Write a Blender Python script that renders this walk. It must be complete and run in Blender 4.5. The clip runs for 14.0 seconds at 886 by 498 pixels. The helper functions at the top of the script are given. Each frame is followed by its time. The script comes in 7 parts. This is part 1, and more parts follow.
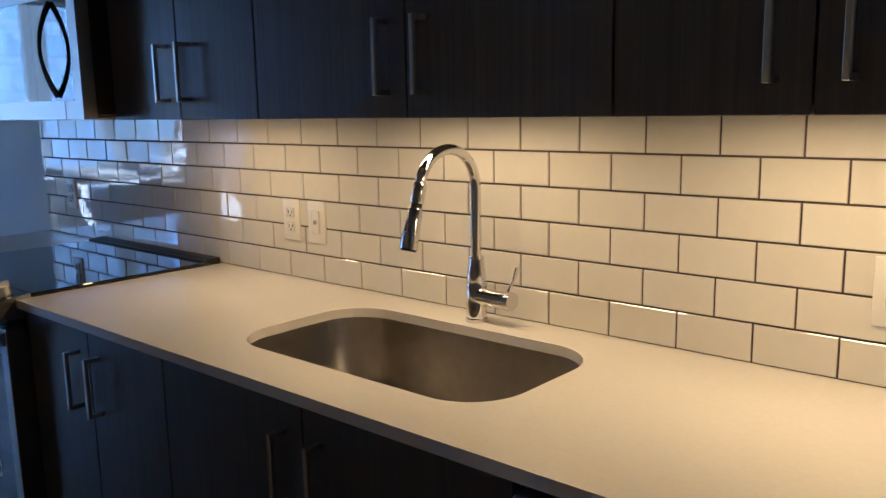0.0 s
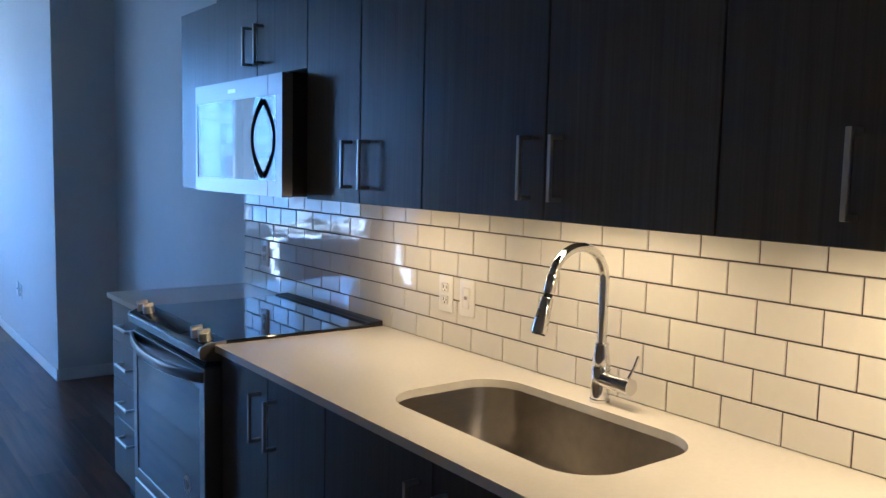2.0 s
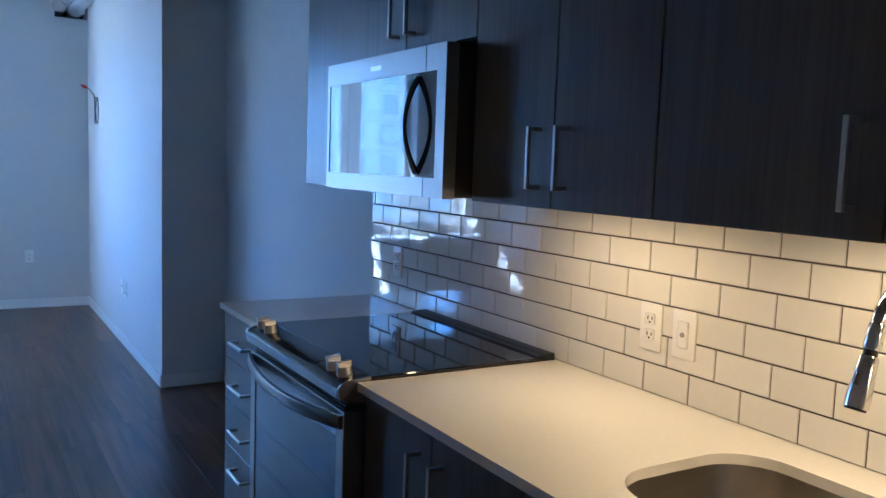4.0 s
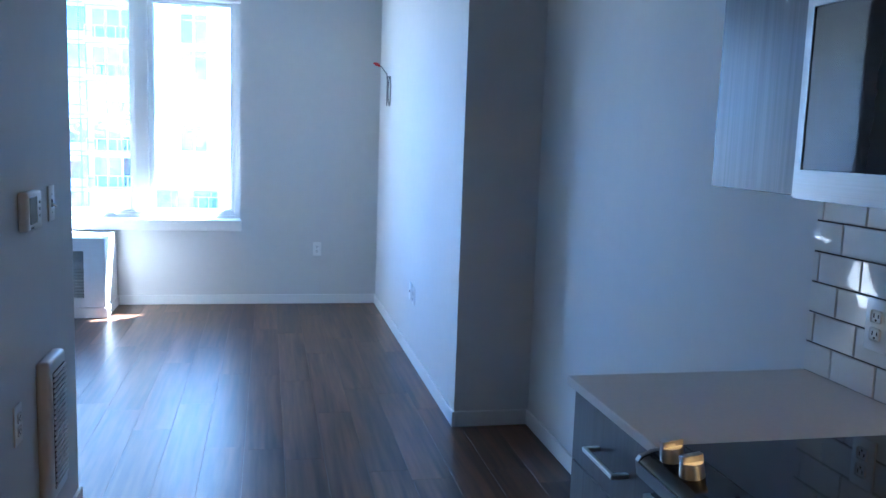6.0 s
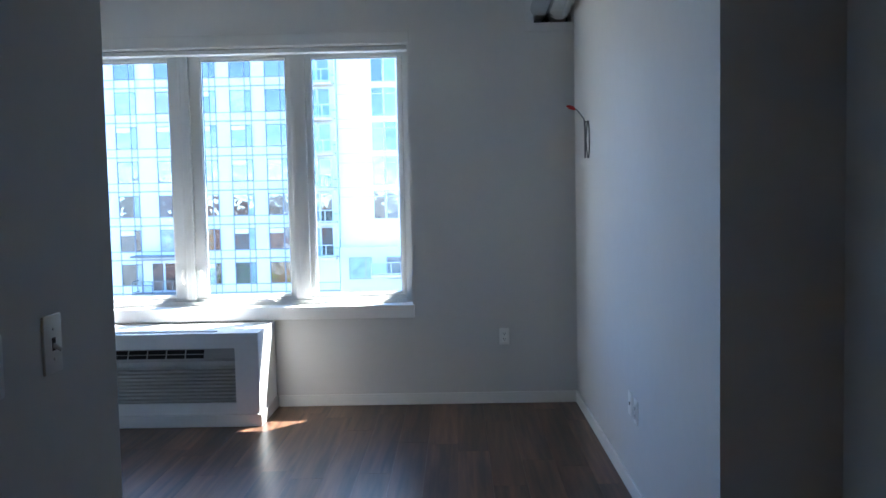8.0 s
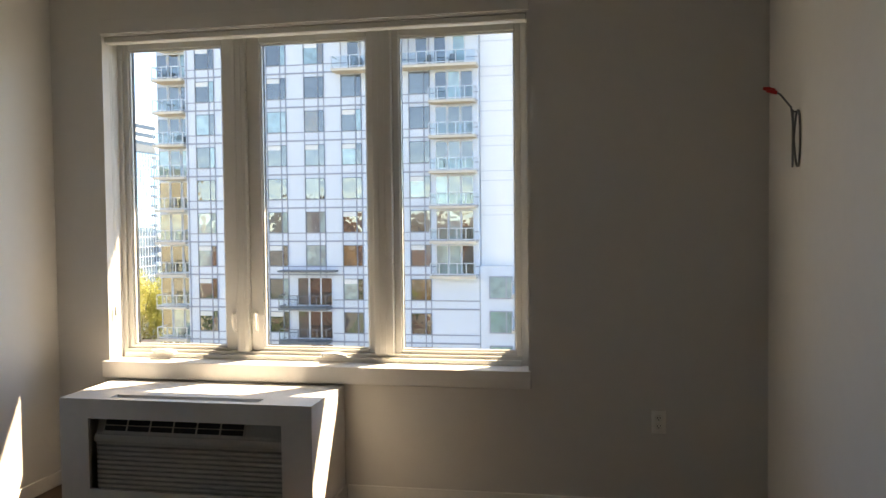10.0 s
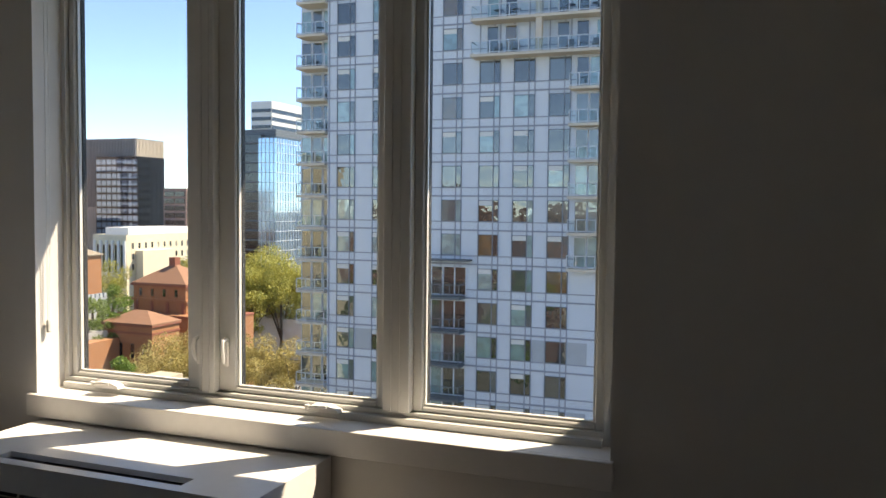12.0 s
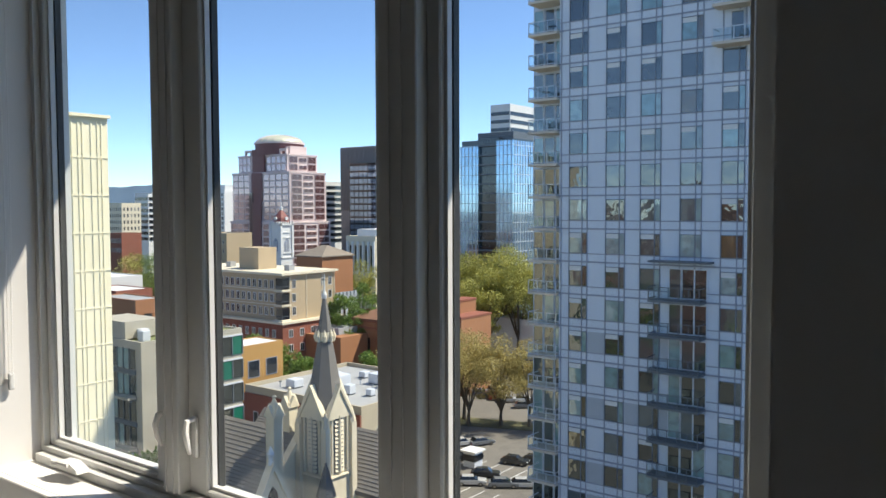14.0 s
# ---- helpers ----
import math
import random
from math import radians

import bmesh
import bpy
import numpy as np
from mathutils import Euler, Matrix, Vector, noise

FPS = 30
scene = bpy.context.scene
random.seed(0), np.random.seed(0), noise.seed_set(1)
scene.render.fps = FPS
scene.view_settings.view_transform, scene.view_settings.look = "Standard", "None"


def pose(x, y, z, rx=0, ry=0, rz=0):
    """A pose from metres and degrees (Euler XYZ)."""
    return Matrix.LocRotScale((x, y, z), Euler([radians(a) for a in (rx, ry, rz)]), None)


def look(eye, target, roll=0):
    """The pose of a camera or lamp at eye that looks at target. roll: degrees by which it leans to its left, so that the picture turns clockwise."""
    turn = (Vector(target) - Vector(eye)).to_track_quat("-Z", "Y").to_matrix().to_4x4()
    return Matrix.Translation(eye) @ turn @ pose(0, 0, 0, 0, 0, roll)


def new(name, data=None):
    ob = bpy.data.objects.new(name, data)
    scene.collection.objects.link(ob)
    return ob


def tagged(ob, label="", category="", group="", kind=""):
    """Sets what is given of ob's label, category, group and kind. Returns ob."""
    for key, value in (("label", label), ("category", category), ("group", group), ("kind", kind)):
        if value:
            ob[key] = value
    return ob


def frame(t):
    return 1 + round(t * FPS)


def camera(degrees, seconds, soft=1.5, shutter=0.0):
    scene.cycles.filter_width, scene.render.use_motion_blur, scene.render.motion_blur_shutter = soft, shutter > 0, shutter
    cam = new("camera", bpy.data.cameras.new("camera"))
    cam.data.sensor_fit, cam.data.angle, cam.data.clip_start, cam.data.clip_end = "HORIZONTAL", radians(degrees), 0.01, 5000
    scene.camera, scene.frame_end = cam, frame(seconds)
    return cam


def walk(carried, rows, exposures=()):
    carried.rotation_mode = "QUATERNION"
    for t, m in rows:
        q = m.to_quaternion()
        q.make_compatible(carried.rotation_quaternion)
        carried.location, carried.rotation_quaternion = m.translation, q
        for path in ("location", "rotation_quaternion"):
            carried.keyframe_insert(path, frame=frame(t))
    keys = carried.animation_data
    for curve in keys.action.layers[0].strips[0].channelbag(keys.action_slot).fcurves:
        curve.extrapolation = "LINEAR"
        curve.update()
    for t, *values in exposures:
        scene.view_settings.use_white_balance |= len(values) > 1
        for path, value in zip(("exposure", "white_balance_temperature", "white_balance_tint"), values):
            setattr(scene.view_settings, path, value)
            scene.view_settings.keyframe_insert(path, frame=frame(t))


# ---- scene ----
cam = camera(56.6, 14.0)
PATH = [
    (0, (-1.482, -3.483, 1.396), (-0.002, -2.182, 1.053), -1.1),
    (0.5, (-1.535, -3.515, 1.454), (-0.093, -2.163, 1.147), -0.6),
    (1, (-1.556, -3.591, 1.47), (-0.268, -2.078, 1.244), 0.4),
    (1.5, (-1.576, -3.699, 1.484), (-0.432, -2.071, 1.28), 1.1),
    (2, (-1.6, -3.711, 1.485), (-0.405, -2.119, 1.29), 1.3),
    (2.2, (-1.594, -3.712, 1.48), (-0.405, -2.116, 1.28), 1.4),
    (4.3, (-1.482, -2.885, 1.467), (-0.546, -1.13, 1.255), 1.8),
    (4.5, (-1.47, -2.743, 1.466), (-0.604, -0.954, 1.243), 1.4),
    (5, (-1.458, -2.438, 1.465), (-0.7, -0.604, 1.213), 1.0),
    (5.5, (-1.362, -2.113, 1.472), (-0.757, -0.224, 1.216), 2.3),
    (6, (-1.342, -1.8, 1.46), (-0.924, 0.139, 1.198), 2.0),
    (6.5, (-1.348, -1.489, 1.475), (-1.07, 0.483, 1.295), 0.6),
    (7, (-1.27, -1.171, 1.483), (-1.184, 0.824, 1.373), 1.9),
    (7.5, (-1.221, -0.849, 1.471), (-1.247, 1.148, 1.356), 0.9),
    (8, (-1.235, -0.466, 1.482), (-1.272, 1.53, 1.358), -1.2),
    (8.5, (-1.198, -0.074, 1.485), (-1.304, 1.921, 1.388), -0.1),
    (9, (-1.193, 0.301, 1.481), (-1.421, 2.286, 1.391), 0.5),
    (9.2, (-1.205, 0.48, 1.508), (-1.457, 2.462, 1.418), 0.2),
    (11.3, (-1.146, 2.22, 1.533), (-1.767, 4.12, 1.476), 0.3),
    (11.5, (-1.145, 2.397, 1.549), (-1.789, 4.289, 1.485), 0.6),
    (12, (-1.156, 2.791, 1.523), (-1.866, 4.659, 1.422), 0.6),
    (12.5, (-1.16, 3.185, 1.549), (-1.999, 4.997, 1.442), 0.6),
    (13, (-1.1, 3.54, 1.564), (-2.143, 5.243, 1.455), 1.6),
    (13.5, (-1.156, 3.869, 1.545), (-2.294, 5.509, 1.433), 1.0),
    (14, (-1.236, 4.193, 1.562), (-2.448, 5.781, 1.46), -0.2),
]
KELVIN_ROWS = (
    (0.0, 4.02, 4250, 8), (0.5, 4.28, 4150, 6), (1.5, 4.48, 4000, 5), (2.2, 4.45, 4000, 5), (4.5, 4.6, 4080, 6), (6.0, 4.85, 4450, 5), (6.5, 4.68, 4700, 5), (7.0, 4.08, 4800, 6),
    (7.5, 3.68, 5100, 7), (8.0, 3.5, 5450, 7), (8.5, 3.28, 7300, 11), (9.0, 3.08, 9000, 14), (11.5, 1.65, 8600, 14),
    (12.5, 1.2, 6800, 9), (13.2, 0.95, 6400, 7), (14.0, 0.8, 6600, 8),
)
walk(cam, [(t, look(eye, target, roll)) for t, eye, target, roll in PATH], KELVIN_ROWS)

# ---------------------------------------------------------------- light
SUN = Vector((0.98, 1.0, 1.9)).normalized()
world = bpy.data.worlds.new("sky")
scene.world = world
world.use_nodes = True
wn = world.node_tree.nodes
sky = wn.new("ShaderNodeTexSky")
sky.sky_type, sky.sun_disc = "NISHITA", False
sky.sun_elevation = math.asin(SUN.z)
sky.sun_rotation = math.atan2(SUN.x, SUN.y)
sky.air_density, sky.dust_density, sky.ozone_density = 0.7, 0.0, 4.0
sky.altitude = 2200
wn["Background"].inputs["Strength"].default_value = 0.15
world.node_tree.links.new(sky.outputs["Color"], wn["Background"].inputs["Color"])
sun = new("sun", bpy.data.lights.new("sun", "SUN"))
sun.data.energy, sun.data.angle, sun.data.color = 4.3, radians(0.53), (1.0, 0.91, 0.78)
sun.matrix_world = look(SUN * 60, (0, 0, 0))


def area_lamp(name, m, sx, sy, watts, color):
    ob = new(name, bpy.data.lights.new(name, "AREA"))
    ob.data.shape, ob.data.size, ob.data.size_y, ob.data.energy, ob.data.color = "RECTANGLE", sx, sy, watts, color
    ob.matrix_world = m
    return ob


WARM = (1.0, 0.53, 0.165)
for lamp_y, watts in ((-1.58, 0.13), (-2.37, 0.175), (-3.16, 0.18), (-3.93, 0.148)):
    area_lamp("under_cabinet_light", pose(-0.235, lamp_y, 1.3745), 0.03, 0.5, watts, WARM)

# fill lamp added in the window's opening to boost the sky's light indoors
area_lamp("window_daylight", pose(-2.77, 5.50, 1.65, -90, 0, 0), 2.2, 1.7, 0.8, (0.88, 0.95, 1.0))


# ---------------------------------------------------------------- materials
MATS = {}


def mat(name, base, rough=0.5, metal=0.0, var=0.12, scale=3.0, bump=0.0, bscale=150.0, stretch=(1, 1, 1), spec=0.5, rvar=0.0, per_object=0.0, tint=None, coat=0.0, wear=0.5):
    """A surface with broad and fine variation of its colour, and fine relief."""
    if name in MATS:
        return MATS[name]
    m = bpy.data.materials.new(name)
    m.use_nodes = True
    n, l = m.node_tree.nodes, m.node_tree.links
    b = n["Principled BSDF"]
    tc = n.new("ShaderNodeTexCoord")
    mp = n.new("ShaderNodeMapping")
    mp.inputs["Scale"].default_value = stretch
    l.new(tc.outputs["Object"], mp.inputs["Vector"])
    big, fine = n.new("ShaderNodeTexNoise"), n.new("ShaderNodeTexNoise")
    for tex, s, d in ((big, scale, 3), (fine, scale * 14, 5)):
        tex.inputs["Scale"].default_value, tex.inputs["Detail"].default_value = s, d
        l.new(mp.outputs["Vector"], tex.inputs["Vector"])
    both = n.new("ShaderNodeMix")
    both.data_type = "FLOAT"
    both.inputs[0].default_value = wear
    l.new(big.outputs["Fac"], both.inputs[2])
    l.new(fine.outputs["Fac"], both.inputs[3])
    ramp = n.new("ShaderNodeValToRGB")
    ramp.color_ramp.elements[0].position, ramp.color_ramp.elements[1].position = 0.3, 0.7
    low = tint or tuple(c * (1 - var) for c in base)
    high = tuple(min(1.0, c * (1 + var * 0.6)) for c in base)
    ramp.color_ramp.elements[0].color = (*low, 1)
    ramp.color_ramp.elements[1].color = (*high, 1)
    l.new(both.outputs[0], ramp.inputs["Fac"])
    out = ramp.outputs["Color"]
    if per_object:
        info = n.new("ShaderNodeObjectInfo")
        rng = n.new("ShaderNodeMapRange")
        rng.inputs["To Min"].default_value, rng.inputs["To Max"].default_value = 1 - per_object, 1 + per_object
        l.new(info.outputs["Random"], rng.inputs["Value"])
        hsv = n.new("ShaderNodeHueSaturation")
        l.new(rng.outputs["Result"], hsv.inputs["Value"])
        l.new(out, hsv.inputs["Color"])
        out = hsv.outputs["Color"]
    l.new(out, b.inputs["Base Color"])
    b.inputs["Roughness"].default_value, b.inputs["Metallic"].default_value = rough, metal
    b.inputs["Specular IOR Level"].default_value = spec
    b.inputs["Coat Weight"].default_value = coat
    b.inputs["Coat Roughness"].default_value = 0.06
    if rvar:
        rr = n.new("ShaderNodeMapRange")
        rr.inputs["To Min"].default_value, rr.inputs["To Max"].default_value = max(0.02, rough - rvar), min(1, rough + rvar)
        l.new(both.outputs[0], rr.inputs["Value"])
        l.new(rr.outputs["Result"], b.inputs["Roughness"])
    if bump:
        grain = n.new("ShaderNodeTexNoise")
        grain.inputs["Scale"].default_value, grain.inputs["Detail"].default_value = bscale, 3
        l.new(mp.outputs["Vector"], grain.inputs["Vector"])
        bp = n.new("ShaderNodeBump")
        bp.inputs["Strength"].default_value, bp.inputs["Distance"].default_value = bump, 0.002
        l.new(grain.outputs["Fac"], bp.inputs["Height"])
        l.new(bp.outputs["Normal"], b.inputs["Normal"])
    MATS[name] = m
    return m


def glass_mat(name, tint=(1, 1, 1), rough=0.0, gloss=0.025):
    """Thin clear pane: mostly straight through, with a mirror reflection by Fresnel."""
    if name in MATS:
        return MATS[name]
    m = bpy.data.materials.new(name)
    m.use_nodes = True
    n, l = m.node_tree.nodes, m.node_tree.links
    n.remove(n["Principled BSDF"])
    tr, gl, mx, fr = n.new("ShaderNodeBsdfTransparent"), n.new("ShaderNodeBsdfGlossy"), n.new("ShaderNodeMixShader"), n.new("ShaderNodeLayerWeight")
    pw, ml = n.new("ShaderNodeMath"), n.new("ShaderNodeMath")
    pw.operation, ml.operation = "POWER", "MULTIPLY_ADD"
    pw.inputs[1].default_value, ml.inputs[1].default_value, ml.inputs[2].default_value = 4.5, 0.75, gloss
    tr.inputs["Color"].default_value = (*tint, 1)
    gl.inputs["Roughness"].default_value = rough
    l.new(fr.outputs["Facing"], pw.inputs[0])
    l.new(pw.outputs[0], ml.inputs[0])
    l.new(ml.outputs[0], mx.inputs[0])
    l.new(tr.outputs[0], mx.inputs[1])
    l.new(gl.outputs[0], mx.inputs[2])
    l.new(mx.outputs[0], n["Material Output"].inputs["Surface"])
    MATS[name] = m
    return m


def wood_mat(name, dark, light, rough, per_object=0.0, along="Y", gscale=1.0, spec=0.5, gvar=0.0, bump=0.15, lo=0.32, hi=0.68):
    """Grain stretched along one axis; each piece is shifted and shaded by its own random number."""
    m = bpy.data.materials.new(name)
    m.use_nodes = True
    n, l = m.node_tree.nodes, m.node_tree.links
    b = n["Principled BSDF"]
    tc, mp, info = n.new("ShaderNodeTexCoord"), n.new("ShaderNodeMapping"), n.new("ShaderNodeObjectInfo")
    stretch = {"X": (1.2, 22, 22), "Y": (22, 1.2, 22), "Z": (60, 60, 1.0)}[along]
    mp.inputs["Scale"].default_value = [s * gscale for s in stretch]
    off = n.new("ShaderNodeVectorMath")
    off.operation = "SCALE"
    off.inputs[0].default_value = (37.0, 53.0, 19.0)
    l.new(info.outputs["Random"], off.inputs["Scale"])
    l.new(tc.outputs["Object"], mp.inputs["Vector"])
    l.new(off.outputs["Vector"], mp.inputs["Location"])
    a, f = n.new("ShaderNodeTexNoise"), n.new("ShaderNodeTexNoise")
    a.inputs["Scale"].default_value, a.inputs["Detail"].default_value, a.inputs["Distortion"].default_value = 0.8, 5, 1.2
    f.inputs["Scale"].default_value, f.inputs["Detail"].default_value = 4.0, 6
    for t_ in (a, f):
        l.new(mp.outputs["Vector"], t_.inputs["Vector"])
    mx = n.new("ShaderNodeMix")
    mx.data_type = "FLOAT"
    mx.inputs[0].default_value = 0.4
    l.new(a.outputs["Fac"], mx.inputs[2])
    l.new(f.outputs["Fac"], mx.inputs[3])
    ramp = n.new("ShaderNodeValToRGB")
    ramp.color_ramp.elements[0].position, ramp.color_ramp.elements[1].position = lo, hi
    ramp.color_ramp.elements[0].color, ramp.color_ramp.elements[1].color = (*dark, 1), (*light, 1)
    l.new(mx.outputs[0], ramp.inputs["Fac"])
    hsv, rng = n.new("ShaderNodeHueSaturation"), n.new("ShaderNodeMapRange")
    rng.inputs["To Min"].default_value, rng.inputs["To Max"].default_value = 1 - per_object, 1 + per_object
    l.new(info.outputs["Random"], rng.inputs["Value"])
    l.new(rng.outputs["Result"], hsv.inputs["Value"])
    l.new(ramp.outputs["Color"], hsv.inputs["Color"])
    l.new(hsv.outputs["Color"], b.inputs["Base Color"])
    rr = n.new("ShaderNodeMapRange")
    rr.inputs["To Min"].default_value, rr.inputs["To Max"].default_value = rough - gvar, rough + gvar
    l.new(mx.outputs[0], rr.inputs["Value"])
    l.new(rr.outputs["Result"], b.inputs["Roughness"])
    b.inputs["Specular IOR Level"].default_value = spec
    bp = n.new("ShaderNodeBump")
    bp.inputs["Strength"].default_value, bp.inputs["Distance"].default_value = bump, 0.001
    l.new(mx.outputs[0], bp.inputs["Height"])
    l.new(bp.outputs["Normal"], b.inputs["Normal"])
    MATS[name] = m
    return m


PAINT = mat("wall paint", (0.67, 0.657, 0.637), 0.62, var=0.03, scale=0.9, bump=0.12, bscale=260)
PAINT_WARM = mat("ceiling concrete", (0.50, 0.485, 0.46), 0.85, var=0.16, scale=1.6, bump=0.5, bscale=40)
TRIM = mat("semi-gloss trim", (0.82, 0.81, 0.79), 0.35, var=0.04, scale=2, bump=0.05, bscale=120)
VINYL = mat("window vinyl", (0.66, 0.66, 0.64), 0.33, var=0.04, scale=3)
PLASTIC = mat("white plastic", (0.82, 0.81, 0.78), 0.35, var=0.03, scale=8)
SLOT = mat("dark slot", (0.015, 0.015, 0.016), 0.6, var=0.2)
GLASS = glass_mat("window glass", (0.965, 0.985, 0.975))
CABINET = wood_mat("dark stained cabinet", (0.060, 0.061, 0.069), (0.114, 0.114, 0.123), 0.31, 0.08, "Z", spec=0.5, gvar=0.05, bump=0.2)
CARCASS = mat("cabinet carcass", (0.016, 0.016, 0.017), 0.5, var=0.2, scale=6)
QUARTZ = mat("quartz worktop", (0.79, 0.765, 0.72), 0.18, var=0.035, scale=6.0, rvar=0.04, wear=0.75)
TILE = mat("glazed tile", (0.76, 0.74, 0.69), 0.03, var=0.03, scale=4, bump=0.13, bscale=13, per_object=0.03, spec=0.6)
GROUT = mat("dark grout", (0.075, 0.065, 0.06), 0.9, var=0.25, scale=30, bump=0.4, bscale=400)
STEEL = mat("brushed steel", (0.36, 0.355, 0.345), 0.33, 1.0, var=0.1, scale=6, stretch=(4, 0.3, 60), bump=0.05, bscale=60)
SINK = mat("sink steel", (0.42, 0.40, 0.37), 0.3, 1.0, var=0.14, scale=5, stretch=(1, 8, 8), bump=0.06, bscale=40)
CHROME = mat("chrome", (0.72, 0.72, 0.73), 0.07, 1.0, var=0.03, scale=8)
NICKEL = mat("satin nickel", (0.64, 0.63, 0.60), 0.3, 1.0, var=0.06, scale=20)
BLACKGLASS = mat("black ceramic glass", (0.006, 0.006, 0.007), 0.04, var=0.1, scale=10, spec=0.55)
BLACKPLASTIC = mat("black plastic", (0.012, 0.012, 0.013), 0.35, var=0.15, scale=10)
FLOORWOOD = wood_mat("plank", (0.034, 0.016, 0.010), (0.185, 0.095, 0.052), 0.31, 0.22, "Y", gscale=0.42, spec=0.5, gvar=0.05, bump=0.08, lo=0.38, hi=0.65)
FOIL = mat("galvanised foil", (0.70, 0.71, 0.72), 0.22, 1.0, var=0.1, scale=9, rvar=0.06)
BEIGE = mat("aged unit plastic", (0.50, 0.48, 0.445), 0.5, var=0.1, scale=6)
RED = mat("red wire nut", (0.55, 0.02, 0.02), 0.4, var=0.1)
WIRE = mat("grey cable", (0.16, 0.16, 0.17), 0.5, var=0.15)
BROWNWOOD = wood_mat("brown cupboard", (0.07, 0.035, 0.02), (0.16, 0.085, 0.05), 0.45, 0.05, "Z")


# ---------------------------------------------------------------- mesh helpers
def box(bm, x0, y0, z0, x1, y1, z1, bevel=0.0, seg=1):
    m = Matrix.Translation(((x0 + x1) / 2, (y0 + y1) / 2, (z0 + z1) / 2)) @ Matrix.Diagonal((abs(x1 - x0), abs(y1 - y0), abs(z1 - z0), 1))
    made = bmesh.ops.create_cube(bm, size=1, matrix=m)["verts"]
    if bevel:
        edges = list({e for v in made for e in v.link_edges})
        bmesh.ops.bevel(bm, geom=edges, offset=bevel, segments=seg, affect="EDGES", profile=0.5)
    return bm


def cyl(bm, r, depth, m, seg=20, r2=None):
    bmesh.ops.create_cone(bm, cap_ends=True, segments=seg, radius1=r, radius2=r if r2 is None else r2, depth=depth, matrix=m)
    return bm


def rod(bm, a, b, r, seg=12, r2=None):
    a, b = Vector(a), Vector(b)
    turn = (b - a).to_track_quat("Z", "Y").to_matrix().to_4x4()
    return cyl(bm, r, (b - a).length, Matrix.Translation((a + b) / 2) @ turn, seg, r2)


def tube(bm, points, r, seg=10, radii=None):
    """A round tube along points."""
    pts = [Vector(p) for p in points]
    rings, side = [], None
    for i, p in enumerate(pts):
        d = (pts[min(i + 1, len(pts) - 1)] - pts[max(i - 1, 0)]).normalized()
        if side is None:
            side = d.orthogonal().normalized()
        side = (side - d * side.dot(d)).normalized()
        up = d.cross(side)
        rr = radii[i] if radii else r
        rings.append([bm.verts.new(p + rr * (math.cos(k * math.tau / seg) * side + math.sin(k * math.tau / seg) * up)) for k in range(seg)])
    for a, b in zip(rings, rings[1:]):
        for k in range(seg):
            bm.faces.new((a[k], a[(k + 1) % seg], b[(k + 1) % seg], b[k]))
    bm.faces.new(rings[0][::-1])
    bm.faces.new(rings[-1])
    return bm


def prism(bm, outline, axis, a, b):
    """An outline of pairs swept along an axis from a to b; the pairs are the other two axes in order."""
    def at(p, v):
        return {"x": (v, p[0], p[1]), "y": (p[0], v, p[1]), "z": (p[0], p[1], v)}[axis]
    lo, hi = [bm.verts.new(at(p, a)) for p in outline], [bm.verts.new(at(p, b)) for p in outline]
    n = len(outline)
    bm.faces.new(lo)
    bm.faces.new(hi[::-1])
    for i in range(n):
        bm.faces.new((lo[i], hi[i], hi[(i + 1) % n], lo[(i + 1) % n]))
    bmesh.ops.recalc_face_normals(bm, faces=bm.faces)
    return bm


def finish(bm, name, material, smooth=False):
    bmesh.ops.recalc_face_normals(bm, faces=bm.faces)
    me = bpy.data.meshes.new(name)
    bm.to_mesh(me)
    bm.free()
    if smooth:
        me.polygons.foreach_set("use_smooth", [True] * len(me.polygons))
        me.set_sharp_from_angle(angle=radians(38))
    me.materials.append(material)
    return me


def part(name, bm, material, parent=None, label="", smooth=False):
    ob = new(name, finish(bm, name, material, smooth))
    ob.parent = parent
    return tagged(ob, label=label)


def thing(name, label, category, group="", at=(0, 0, 0), kind=""):
    ob = new(name)
    ob.location = at
    ob.empty_display_size = 0.1
    return tagged(ob, label, category, group, kind)


def piece(name, mesh, parent, loc, rot=0.0):
    ob = new(name, mesh)
    ob.parent = parent
    ob.location = loc
    ob.rotation_euler = (0, 0, rot)
    return ob


def nb():
    return bmesh.new()


def bx_(*a):
    return box(nb(), *a)


def structure(name, bm, material, label="", category="wall", smooth=False):
    ob = part(name, bm, material, None, label, smooth)
    return tagged(ob, label, category, "", "structure")


# ---------------------------------------------------------------- shell
CEIL, WY, WOUT = 2.93, 5.39, 5.60
RX, LX, CY = -0.397, -4.29, 2.178          # right wall, left wall, face of the column
OX0, OX1, OZ0, OZ1 = -3.965, -1.568, 0.69, 2.567   # window opening
EX, EY0, EY1 = -2.05, 0.40, 1.45             # entry wall
BACK = -4.7

floor = structure("floor", box(nb(), LX - 0.1, BACK, -0.10, 0.1, WY + 0.1, -0.014), mat("underlay", (0.02, 0.012, 0.008), 0.9), "dark brown wood plank floor with a soft sheen", "floor")
bm = box(nb(), LX - 0.12, BACK - 0.12, CEIL, 0.2, WOUT, CEIL + 0.25)
structure("ceiling", bm, PAINT_WARM, "rough pale concrete ceiling slab", "ceiling")
bm = box(nb(), 0.0, BACK, 0, 0.15, CY, CEIL)
structure("wall_kitchen", bm, PAINT, "white painted wall behind the kitchen units", "wall")
bm = box(nb(), RX, CY, 0, 0.15, WY, CEIL)
structure("wall_right", bm, PAINT, "white painted wall with a projecting corner", "wall")
bm = nb()
